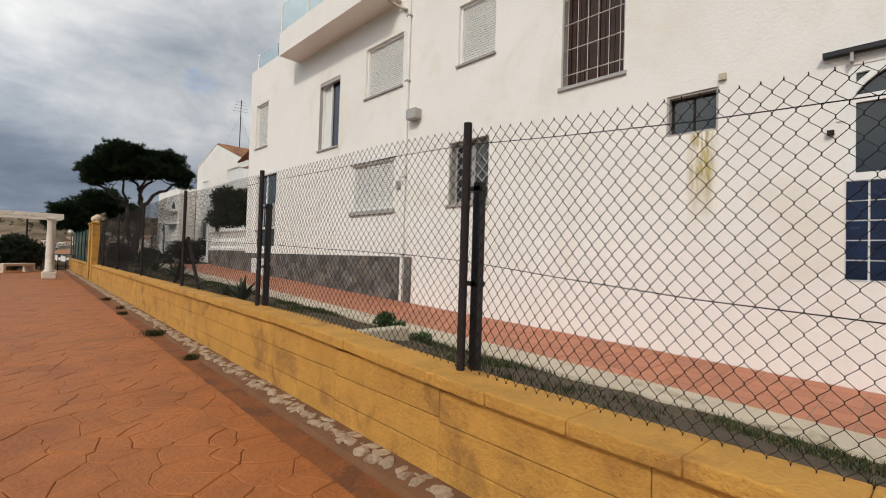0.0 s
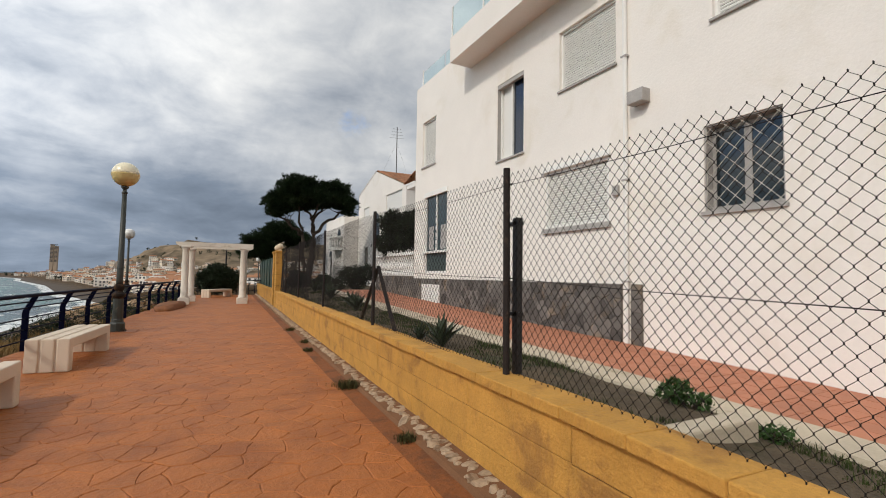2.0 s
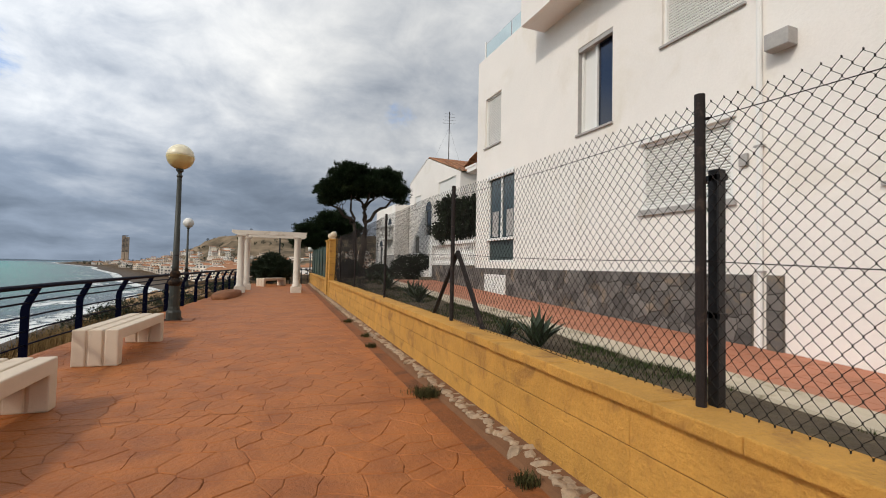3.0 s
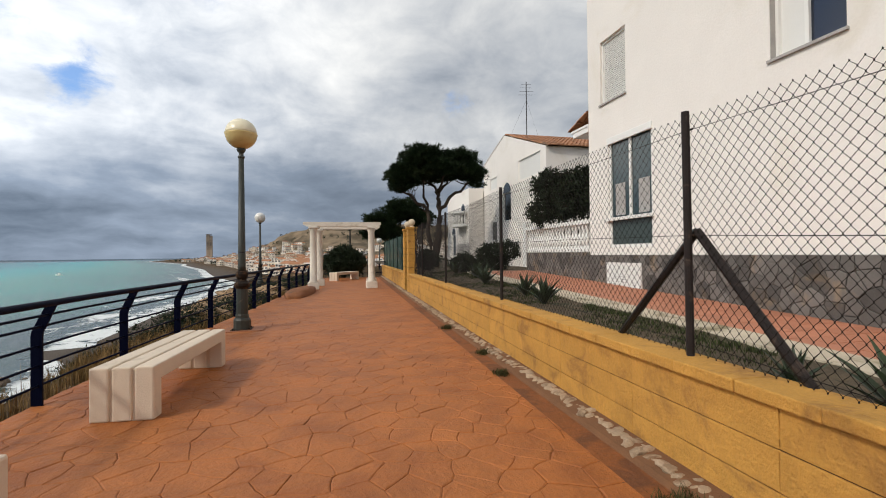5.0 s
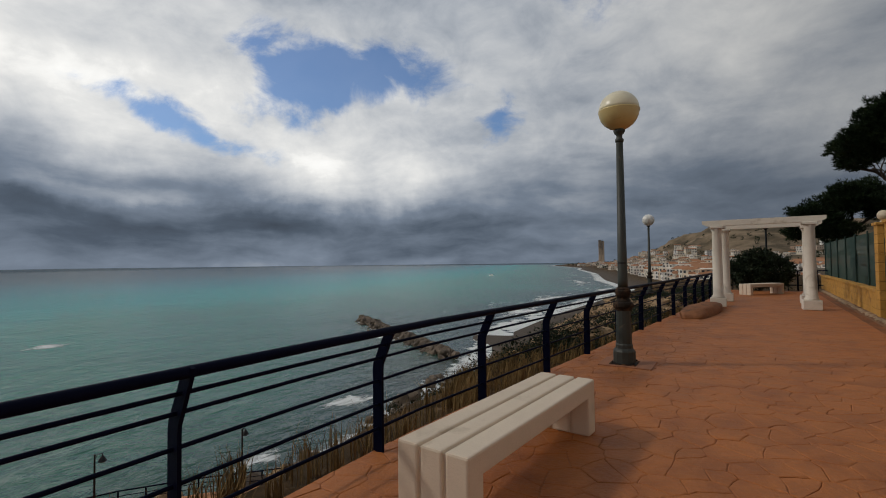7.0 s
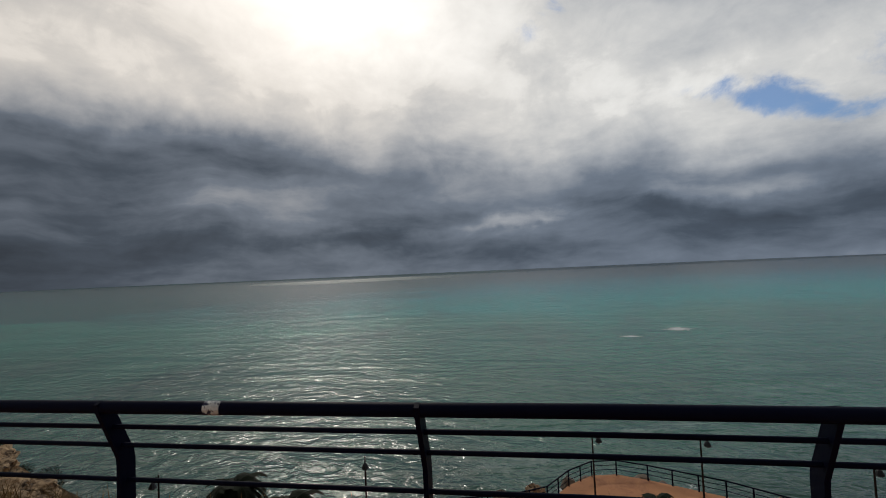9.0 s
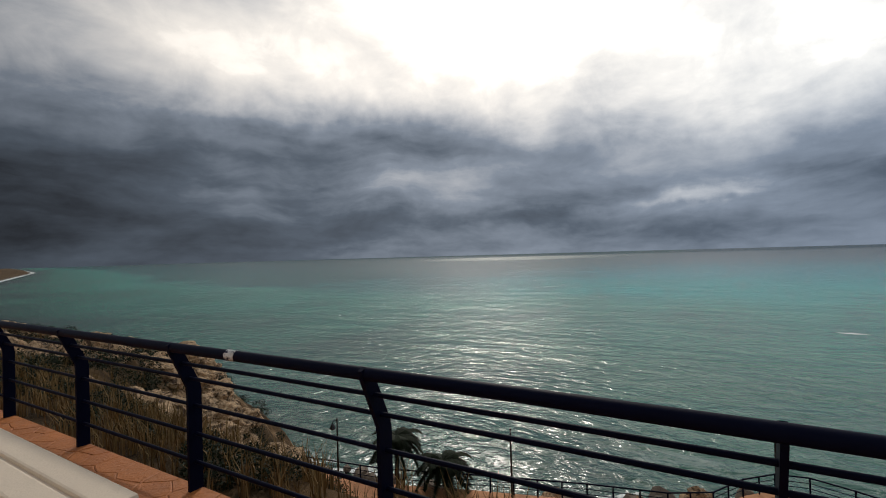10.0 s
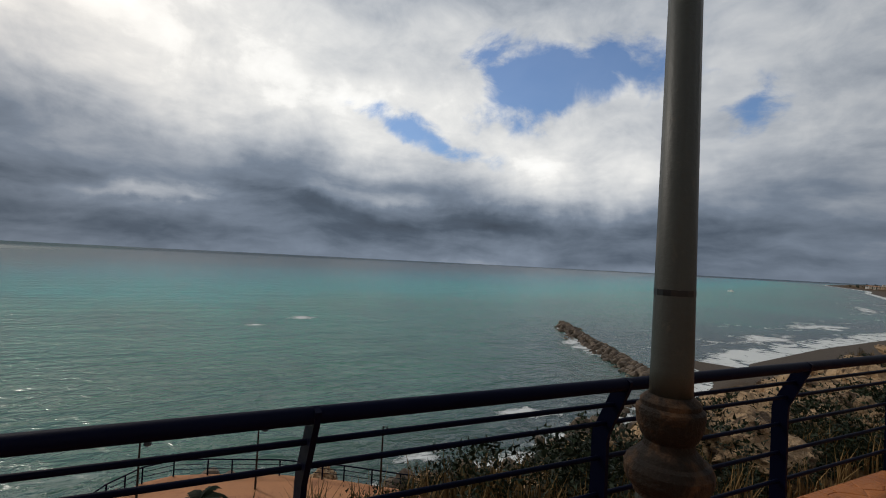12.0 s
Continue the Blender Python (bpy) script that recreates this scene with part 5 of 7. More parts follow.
def strip(name, ys, xs_of, zfun, material, label, category):
    verts, faces = [], []
    n = len(xs_of(ys[0]))
    for y in ys:
        for x in xs_of(y):
            verts.append((x, y, zfun(x, y)))
    for j in range(len(ys) - 1):
        for i in range(n - 1):
            a = j * n + i
            faces.append((a, a + 1, a + n + 1, a + n))
    me = bpy.data.meshes.new(name)
    me.from_pydata(verts, [], faces)
    me.materials.append(material)
    for p in me.polygons:
        p.use_smooth = True
    return tagged(new(name, me), label, category, kind="structure")


strip("garden_soil", steps((-7.5, 26.0, 130)), lambda y: [wall_x(y) + 0.24 + (KERB_X + 0.03 - wall_x(y) - 0.24) * i / 12 for i in range(13)], soil_z, M_SOIL, "dark bare garden soil with thin grass", "soil")
strip("back_garden", steps((26.0, 62.0, 12)), lambda y: [wall_x(y) + 0.24, 6.0, 9.0, 30.0], lambda x, y: 0.72, M_SOIL, "garden ground beneath the pines", "soil")
strip("side_garden", steps((22.0, 26.0, 3)), lambda y: [KERB_X, 6.0, 9.0, 30.0], lambda x, y: 0.80, M_SOIL, "garden ground beside the terrace", "soil")
bm = B()
for a, b in zip(steps((-7.5, 22.0, 24)), steps((-7.5, 22.0, 24))[1:]):
    zs = [(KERB_X, -0.10), (KERB_X + 0.02, -0.005), (TILE_X, 0.012), (TILE_X, -0.3)]
    for (xa, da), (xb, db) in zip(zs, zs[1:]):
        quad(bm, (xa, a, tile_z(a) + da), (xb, a, tile_z(a) + db), (xb, b, tile_z(b) + db), (xa, b, tile_z(b) + da))
bmesh.ops.remove_doubles(bm, verts=bm.verts, dist=1e-4)
bmesh.ops.recalc_face_normals(bm, faces=bm.faces)
tagged(part("garden_kerb", bm, M_KERB), "pale stained concrete kerb beside red tiles", "kerb", kind="structure")
bm = B()
for a, b in zip(steps((-7.5, 22.1, 20)), steps((-7.5, 22.1, 20))[1:]):
    quad(bm, (TILE_X, a, tile_z(a) - 0.006), (HX, a, tile_z(a) - 0.006), (HX, b, tile_z(b) - 0.006), (TILE_X, b, tile_z(b) - 0.006))
tile_walk = tagged(part("tile_walk", bm, M_TILE_J), "red terracotta tiled walk along the white house", "walkway", kind="structure")
bm = B()
box(bm, 3.15, 3.95, 5.42, 5.62, 0.30, 0.50, bevel=0.02)
tagged(part("stepping_slab", bm, M_KERB), "grey concrete slab across the garden soil", "slab")

# ---------------------------------------------------------------- plants
M_LEAF = mat("dark_leaf", (0.015, 0.025, 0.010), 0.65, 0.5, 2.5, 20, 0.0, random_tone=0.8, island=True, spec=0.25)
M_LEAF2 = mat("fresh_leaf", (0.032, 0.070, 0.016), 0.6, 0.4, 2.5, 20, 0.0, random_tone=0.7, island=True, spec=0.25)
M_NEEDLE = mat("pine_needle", (0.013, 0.027, 0.009), 0.65, 0.5, 1.5, 20, 0.0, tint=(0.030, 0.044, 0.014), tint_scale=1.2, random_tone=0.8, island=True, spec=0.2)
M_BARK = mat("pine_bark", (0.055, 0.040, 0.030), 0.95, 0.4, 6, 40, 0.8)
M_AGAVE = mat("agave_leaf", (0.034, 0.054, 0.025), 0.5, 0.25, 3, 30, 0.1, random_tone=0.4)
M_DRY = mat("dry_grass_blade", (0.20, 0.125, 0.050), 0.85, 0.4, 1.5, 20, 0.0, tint=(0.075, 0.060, 0.025), tint_scale=0.8, random_tone=0.8, island=True, spec=0.15)
M_GRASS = mat("garden_grass_blade", (0.042, 0.056, 0.018), 0.8, 0.4, 1.5, 20, 0.0, random_tone=0.8, island=True, spec=0.15)


def raw_mesh(name, verts, faces, material, parent=None, label="", kind=""):
    me = bpy.data.meshes.new(name)
    me.from_pydata(verts, [], faces)
    me.materials.append(material)
    ob = new(name, me)
    if parent is not None:
        ob.parent = parent
        ob.matrix_parent_inverse = base_of(parent).inverted()
    if label:
        ob["label"] = label
    if kind:
        ob["kind"] = kind
    return ob


def rand_dir(rng):
    z = rng.uniform(-1, 1)
    a = rng.uniform(0, 2 * math.pi)
    r = math.sqrt(1 - z * z)
    return Vector((r * math.cos(a), r * math.sin(a), z))


def foliage(lobes, count, size, rng, long=1.0, shell=0.55):
    """Small leaves in uneven lobes: each lobe is a centre, three radii; leaves thicken towards its skin."""
    verts, faces = [], []
    vol = [a * b * c for _, (a, b, c) in lobes]
    tot = sum(vol)
    for (c, (rx, ry, rz)), v in zip(lobes, vol):
        seed = rng.uniform(0, 50)
        for _ in range(int(count * v / tot)):
            d = rand_dir(rng)
            k = (shell + (1 - shell) * rng.random()) * (0.82 + 0.42 * noise.noise(d * 2.4 + Vector((seed, 0, 0))) + 0.2 * noise.noise(d * 6 + Vector((0, seed, 0))))
            p = Vector(c) + Vector((d.x * rx, d.y * ry, d.z * rz)) * k
            u = (rand_dir(rng) + d * 0.8).normalized()
            w = u.cross(rand_dir(rng)).normalized()
            s = size * rng.uniform(0.6, 1.4)
            b = len(verts)
            verts += [tuple(p - w * s * 0.32), tuple(p + u * s * 0.5 * long + w * s * 0.1), tuple(p + u * s * long), tuple(p + w * s * 0.32)]
            faces.append((b, b + 1, b + 2, b + 3))
    return verts, faces


def needle_tufts(lobes, count, size, rng, shell=0.5):
    """Pine crown: tufts of thin needles, thick on the upper skin of flat lobes."""
    verts, faces = [], []
    vol = [a * b * c for _, (a, b, c) in lobes]
    tot = sum(vol)
    for (c, (rx, ry, rz)), v in zip(lobes, vol):
        seed = rng.uniform(0, 50)
        for _ in range(int(count * v / tot)):
            d = rand_dir(rng)
            k = (shell + (1 - shell) * rng.random()) * (0.86 + 0.45 * noise.noise(d * 2.6 + Vector((seed, 0, 0))))
            p = Vector(c) + Vector((d.x * rx, d.y * ry, d.z * rz)) * k
            for _n in range(5):
                u = (rand_dir(rng) * 0.8 + Vector((d.x, d.y, 0.55))).normalized()
                w = u.cross(rand_dir(rng)).normalized() * size * 0.10
                e = p + u * size * rng.uniform(0.7, 1.3)
                b = len(verts)
                verts += [tuple(p - w), tuple(p + w), tuple(e)]
                faces.append((b, b + 1, b + 2))
    return verts, faces


def limb(rng, p, q, r0, r1, n=6, wob=0.12):
    p, q = Vector(p), Vector(q)
    pts = [p.lerp(q, i / n) + (rand_dir(rng) * wob * (0 < i < n)) for i in range(n + 1)]
    return pts, [r0 + (r1 - r0) * i / n for i in range(n + 1)]


def pine(at, trunks, limbs, lobes, count, size, label, seed):
    rng = random.Random(seed)
    ob = thing("pine_tree", at, label, "tree", "pines")
    bm = B()
    for p, q, r0, r1 in trunks:
        tube(bm, *limb(rng, p, q, r0, r1, 7, 0.10), 9)
    part("trunk", bm, M_BARK, ob, smooth=True)
    for p, q, r0, r1 in limbs:
        bm = B()
        pts, rs = limb(rng, p, q, r0, r1, 6, 0.12)
        tube(bm, pts, rs, 7)
        for k in range(3):
            a = pts[3 + k]
            tube(bm, *limb(rng, a, a + Vector((rng.uniform(-.8, .8), rng.uniform(-.8, .8), rng.uniform(.3, .9))), r1 * 0.8, 0.012, 4, 0.06), 5)
        part("branch", bm, M_BARK, ob, smooth=True)
    v, f = needle_tufts(lobes, count, size, rng)
    raw_mesh("crown", v, f, M_NEEDLE, ob, kind="stuff")
    return ob


pine((5.95, 33.2, 0.7),
     [((6.05, 33.2, 0.6), (6.25, 33.2, 4.1), 0.22, 0.17), ((5.75, 33.4, 0.6), (5.55, 33.3, 4.0), 0.16, 0.12), ((6.25, 33.2, 4.1), (6.1, 33.2, 5.2), 0.16, 0.10)],
     [((6.25, 33.2, 4.1), (8.1, 32.8, 5.7), 0.12, 0.05), ((6.15, 33.2, 4.7), (7.2, 33.6, 6.6), 0.09, 0.04), ((5.55, 33.3, 4.0), (3.9, 33.6, 5.4), 0.10, 0.04),
      ((5.55, 33.3, 4.0), (5.2, 33.2, 6.2), 0.09, 0.04), ((6.1, 33.2, 5.1), (5.0, 34.4, 6.4), 0.08, 0.03), ((6.1, 33.2, 5.1), (6.6, 31.9, 6.6), 0.08, 0.03), ((5.6, 33.3, 3.9), (4.3, 32.7, 4.9), 0.07, 0.03)],
     [((4.4, 33.5, 6.0), (1.25, 1.5, 0.80)), ((5.3, 33.2, 6.9), (1.45, 1.5, 0.95)), ((7.2, 33.0, 6.7), (1.35, 1.4, 0.95)), ((8.0, 32.8, 6.1), (0.95, 1.1, 0.60)),
      ((6.2, 33.8, 6.4), (1.6, 1.7, 0.8)), ((4.0, 33.4, 5.4), (0.75, 0.9, 0.45)), ((8.3, 32.6, 5.45), (0.5, 0.5, 0.25)), ((6.2, 32.4, 6.3), (1.3, 1.1, 0.6))],
     27000, 0.19, "umbrella pine with a forked trunk behind the wall", 11)
pine((5.6, 43.5, 0.7),
     [((5.6, 43.5, 0.6), (5.4, 43.4, 3.2), 0.2, 0.13)],
     [((5.4, 43.4, 3.0), (3.8, 43.4, 4.2), 0.09, 0.04), ((5.4, 43.4, 3.0), (6.8, 43.2, 4.4), 0.09, 0.04), ((5.4, 43.4, 3.2), (5.6, 43.8, 5.2), 0.08, 0.03)],
     [((3.9, 43.6, 4.0), (1.5, 1.5, 0.95)), ((5.6, 43.2, 4.9), (1.7, 1.6, 1.05)), ((7.0, 43.2, 4.3), (1.3, 1.4, 0.9)), ((4.6, 43.2, 3.2), (1.3, 1.2, 0.8)), ((3.1, 43.5, 3.1), (0.9, 0.9, 0.6))],
     15000, 0.21, "dark low pine beyond the gate pillars", 12)


def bush(at, lobes, count, size, label, seed, material=None, stems=4):
    rng = random.Random(seed)
    ob = thing("bush", at, label, "bush")
    bm = B()
    for k in range(stems):
        c, r = lobes[k % len(lobes)]
        tube(bm, *limb(rng, (at[0] + rng.uniform(-.1, .1), at[1] + rng.uniform(-.1, .1), at[2] - 0.05), Vector(c) + rand_dir(rng) * 0.3 * min(r), 0.03, 0.012, 5, 0.06), 5)
    part("stem", bm, M_BARK, ob)
    v, f = foliage(lobes, count, size, rng)
    raw_mesh("foliage", v, f, material or M_LEAF, ob, kind="stuff")
    return ob


bush((7.5, 20.6, 1.5), [((7.4, 20.5, 3.2), (1.0, 0.9, 0.85)), ((6.9, 20.7, 3.6), (0.75, 0.7, 0.6)), ((8.0, 20.5, 3.7), (0.8, 0.8, 0.6)), ((6.7, 21.0, 2.8), (0.55, 0.6, 0.5))], 21000, 0.12, "dark sprawling bush behind the balustrade", 21, stems=8)
bush((6.7, 25.3, 0.75), [((6.5, 25.3, 1.5), (0.75, 0.75, 0.55)), ((7.2, 25.2, 1.6), (0.65, 0.7, 0.5)), ((6.8, 25.3, 1.1), (0.6, 0.6, 0.45))], 8500, 0.095, "clipped dark green garden bush", 22)
bush((0.95, 38.0, -0.1), [((0.45, 38.1, 0.95), (1.1, 1.0, 1.05)), ((1.5, 38.0, 1.0), (1.0, 0.9, 1.05)), ((1.0, 38.2, 1.55), (0.95, 0.8, 0.7))], 22000, 0.13, "dark dense bush behind the far bench", 23)
bush((4.6, 28.5, 0.72), [((4.5, 28.6, 1.25), (0.6, 0.9, 0.6)), ((4.9, 30.2, 1.2), (0.7, 0.9, 0.55))], 6000, 0.1, "low dark hedge behind the netting", 24)
bush((4.8, 23.2, 0.75), [((4.7, 23.2, 1.15), (0.55, 0.6, 0.42)), ((5.3, 23.4, 1.05), (0.5, 0.5, 0.35))], 4500, 0.095, "low dark garden shrub", 25)
bush((4.22, 6.30, soil_z(4.22, 6.3)), [((4.22, 6.30, soil_z(4.22, 6.3) + 0.13), (0.17, 0.17, 0.13)), ((4.36, 6.15, soil_z(4.3, 6.2) + 0.07), (0.12, 0.12, 0.08))], 620, 0.06, "small bright green leafy plant in the soil", 26, M_LEAF2, 3)
bush((4.15, 5.42, soil_z(4.15, 5.42)), [((4.15, 5.42, soil_z(4.15, 5.42) + 0.06), (0.15, 0.15, 0.07))], 240, 0.05, "small green weed in the soil", 27, M_LEAF2, 2)

# agaves
bm = B()
secs = 7
rings = []
for i in range(secs + 1):
    t = i / secs
    w = 0.045 * (1 - t ** 2.2) * (0.75 + 0.6 * math.sin(math.pi * min(1, t * 1.4)))
    y, z = 0.50 * t * (1 - 0.12 * t), 0.10 * t + 0.36 * t * (1 - 0.45 * t)
    rings.append([bm.verts.new((-w, y, z + w * 0.5)), bm.verts.new((0, y, z - 0.012 * (1 - t))), bm.verts.new((w, y, z + w * 0.5)), bm.verts.new((0, y, z + 0.012 * (1 - t)))])
for a, b in zip(rings, rings[1:]):
    for k in range(4):
        bm.faces.new((a[k], a[(k + 1) % 4], b[(k + 1) % 4], b[k]))
bmesh.ops.recalc_face_normals(bm, faces=bm.faces)
agave_leaf = bpy.data.meshes.new("leaf")
bm.to_mesh(agave_leaf)
bm.free()
agave_leaf.materials.append(M_AGAVE)


def agave(at, size, leaves, seed):
    rng = random.Random(seed)
    ob = thing("agave", at, "grey green spiky agave in the garden soil", "plant", "agaves")
    for i in range(leaves):
        lf = new("leaf", agave_leaf)
        lf.parent = ob
        s = size * rng.uniform(0.75, 1.1)
        lf.matrix_basis = pose(0, 0, 0.0, 0, 0, i * 137.5) @ pose(0, 0, 0.02, 48 * (i / leaves) - 6 + rng.uniform(-6, 6), 0, 0) @ Matrix.Diagonal((s, s, s, 1))
    return ob


for i, (x, y, s) in enumerate(((3.32, 9.35, 0.95), (3.62, 14.6, 1.05), (3.85, 15.9, 0.9), (3.95, 18.6, 1.1), (4.3, 20.4, 1.1), (3.25, 9.95, 0.6), (4.2, 22.3, 1.0))):
    agave((x, y, soil_z(x, y) - 0.03), s, 20, 40 + i)


def blades(name, spots, material, height, rng, label, width=0.006, per=9, lean=0.5):
    verts, faces = [], []
    for x, y, z in spots:
        for _ in range(per):
            a = rng.uniform(0, 6.283)
            h = height * rng.uniform(0.45, 1.25)
            bx, by = x + rng.uniform(-.06, .06), y + rng.uniform(-.06, .06)
            dx, dy = math.cos(a), math.sin(a)
            l1, l2 = lean * h * 0.25 * rng.random(), lean * h * rng.uniform(0.3, 1.0)
            b = len(verts)
            verts += [(bx - dy * width, by + dx * width, z - 0.02), (bx + dy * width, by - dx * width, z - 0.02),
                      (bx + dx * l1 - dy * width * .7, by + dy * l1 + dx * width * .7, z + h * 0.55), (bx + dx * l1 + dy * width * .7, by + dy * l1 - dx * width * .7, z + h * 0.55),
                      (bx + dx * l2, by + dy * l2, z + h)]
            faces += [(b, b + 1, b + 3, b + 2), (b + 2, b + 3, b + 4)]
    return tagged(raw_mesh(name, verts, faces, material), label, "grass", kind="stuff")


rng = random.Random(71)
spots = []
for _ in range(5600):
    y = rng.uniform(-5, 24)
    x = rng.choice((rng.gauss(KERB_X - 0.25, 0.22), rng.uniform(wall_x(y) + 0.3, KERB_X)))
    if wall_x(y) + 0.3 < x < KERB_X - 0.02 and noise.noise(Vector((x * 0.9, y * 0.9, 9.0))) > -0.08:
        spots.append((x, y, soil_z(x, y)))
blades("garden_grass", spots, M_GRASS, 0.045, rng, "thin green grass along the garden kerb", 0.004, 8, 1.1)
spots = []
for _ in range(5200):
    y = rng.uniform(-22, 44)
    s = rng.uniform(0.1, 1.0) ** 1.6 * 15
    x = rail_x(y) - 0.15 - s
    if noise.noise(Vector((x * 0.35, y * 0.35, 6.0))) > -0.12:
        spots.append((x, y, land_z(x, y)))
for _ in range(1700):
    y = rng.uniform(-8, 27)
    x = rail_x(y) - 0.12 - 3.2 * rng.random()
    if noise.noise(Vector((x * 0.6, y * 0.6, 2.0))) > -0.25:
        spots.append((x, y, land_z(x, y)))
blades("dry_grass", spots, M_DRY, 0.36, rng, "dry brown grass on the cliff slope", 0.007, 10, 0.55)
spots = [(rail_x(y) - rng.uniform(0.12, 0.7), y, -0.26) for y in (rng.uniform(12.5, 19.5) for _ in range(120))]
blades("tall_reeds", spots, M_DRY, 0.45, rng, "tall dry grass stalks outside the railing", 0.005, 4, 0.4)
# weeds in the paving
M_WEED = mat("dull_weed_blade", (0.060, 0.056, 0.022), 0.85, 0.4, 1.5, 20, 0.0, random_tone=0.8, island=True, spec=0.1)
for i, (x, y, r) in enumerate(((2.02, 9.6, 0.16), (2.30, 13.9, 0.09), (2.12, 12.75, 0.06), (1.98, 7.4, 0.06), (2.35, 16.3, 0.10))):
    sp = [(x + rng.gauss(0, r * 0.5), y + rng.gauss(0, r * 0.5), 0.0) for _ in range(int(60 * r / 0.16) + 6)]
    o = blades("weed", sp, M_WEED, 0.05 + r * 0.22, rng, "small green weed growing at the paving edge", 0.004, 8, 0.9)
    o["kind"], o["category"] = "stuff", "weed"
# scrub on the slope
verts, faces = [], []
for _ in range(620):
    y = rng.uniform(-30, 48)
    x = rail_x(min(y, 40)) - 1.4 - 19 * rng.random() ** 1.4
    near = 0 < y < 24 and x > rail_x(y) - 5
    r = rng.uniform(0.10, 0.24) if near else rng.uniform(0.16, 0.60)
    v, f = foliage([((x, y, land_z(x, y) + r * 0.35), (r, r, r * 0.7))], int((2400 if near else 1100) * r), 0.026 if near else 0.058, rng, 1.6)
    b = len(verts)
    verts += v
    faces += [tuple(i + b for i in q) for q in f]
for _ in range(230):
    y = rng.choice((rng.uniform(0.0, 9.5), rng.uniform(19.0, 25.0)))
    x = rail_x(y) - 0.25 - 2.6 * rng.random()
    r = rng.uniform(0.10, 0.26)
    v, f = foliage([((x, y, land_z(x, y) + r * 0.5), (r, r, r * 0.9))], int(1900 * r), 0.032, rng, 1.8)
    b = len(verts)
    verts += v
    faces += [tuple(i + b for i in q) for q in f]
for _ in range(170):
    y = rng.uniform(-12.0, 3.0)
    x = rail_x(0) - 1.5 - 11.0 * rng.random()
    r = rng.uniform(0.2, 0.55)
    v, f = foliage([((x, y, land_z(x, y) + r * 0.5), (r, r, r * 0.8))], int(1200 * r), 0.05, rng, 1.8)
    b = len(verts)
    verts += v
    faces += [tuple(i + b for i in q) for q in f]
for _ in range(300):
    y = rng.uniform(18.0, 47.0)
    x = rail_x(min(y, 40)) - 0.5 - 5.5 * rng.random()
    r = rng.uniform(0.2, 0.62)
    v, f = foliage([((x, y, land_z(x, y) + r * 0.5), (r, r, r * 0.85))], int(1300 * r), 0.05, rng, 1.8)
    b = len(verts)
    verts += v
    faces += [tuple(i + b for i in q) for q in f]
o = tagged(raw_mesh("cliff_scrub", verts, faces, M_LEAF), "dark green and brown scrub on the cliff slope", "scrub", kind="stuff")

# ---------------------------------------------------------------- second house
h2 = thing("gabled_house", (10.6, 34.0, 0.7), "white gabled house with clay roof and arched windows", "house")
GX = 10.6
prof = [(28.45, 0.3), (28.45, 6.85), (34.0, 8.75), (38.0, 7.55), (38.0, 0.3)]
bm = B()
H2W = [(33.1, 34.3, 3.45, 5.2), (35.5, 36.5, 2.3, 3.6)]
wall_with_holes(bm, 28.45, 38.0, 0.3, 6.85, 0.3, [H2W[0], H2W[1], (29.1, 31.9, 5.62, 6.75), (35.4, 36.7, 5.7, 6.45)], lambda u, z, d: (GX + d, u, z))
part("wall", bm, M_PLASTER, h2)
bm = B()
for d in (0, 0.3):
    bm.faces.new([bm.verts.new((GX + d, y, z)) for y, z in ((28.45, 6.85), (34.0, 8.75), (38.0, 7.55), (38.0, 6.85))])
part("gable", bm, M_PLASTER, h2)
bm = B()
box(bm, GX + 0.3, GX + 9, 28.45, 28.75, 0.3, 6.85)
part("side_wall", bm, M_PLASTER, h2)
bm = B()
box(bm, GX + 0.3, GX + 9, 37.7, 38.0, 0.3, 6.85)
part("side_wall", bm, M_PLASTER, h2)
bm = B()
barrel_tiles(bm, (GX + 0.03, 34.0, 8.80), (9.05, 0, 0), (0, -5.75, -1.97), 40, 16, 0.07)
part("roof_tiles", bm, M_ROOF, h2)
bm = B()
barrel_tiles(bm, (GX + 0.03, 34.0, 8.80), (9.05, 0, 0), (0, 4.15, -1.25), 40, 10, 0.07)
part("roof_tiles", bm, M_ROOF, h2)
bm = B()
quad(bm, (GX, 28.3, 6.80), (GX + 9, 28.3, 6.80), (GX + 9, 34.0, 8.74), (GX, 34.0, 8.74))
quad(bm, (GX, 38.1, 7.50), (GX + 9, 38.1, 7.50), (GX + 9, 34.0, 8.74), (GX, 34.0, 8.74))
part("roof_deck", bm, M_KERB, h2)
bm = B()
for k in range(14):
    y = 34.2 + k * 0.28
    tube(bm, [(GX - 0.05, y, 8.80 - (y - 34) * 0.301), (GX + 0.2, y, 8.80 - (y - 34) * 0.301)], 0.05, 8)
part("verge_tiles", bm, M_PLASTER, h2)


def small_window(parent, x, y0, y1, z0, z1, material, label, arch=False):
    fr = plain_box("window", M_WHITE, parent, tuple(frame_boxes(y0, y1, z0, z1, x + 0.06, x + 0.12, 0.06)), label)
    plain_box("pane", material, fr, (x + 0.08, x + 0.10, y0 + 0.06, y1 - 0.06, z0 + 0.06, z1 - 0.06))
    if arch:
        bm = B()
        r = (y1 - y0) / 2
        c = (y0 + y1) / 2
        pts = [(x - 0.006, c + r * math.cos(math.pi * k / 10), z1 - 0.01 + r * math.sin(math.pi * k / 10)) for k in range(11)]
        bm.faces.new([bm.verts.new(p) for p in pts])
        part("arch_pane", bm, material, fr)
    return fr


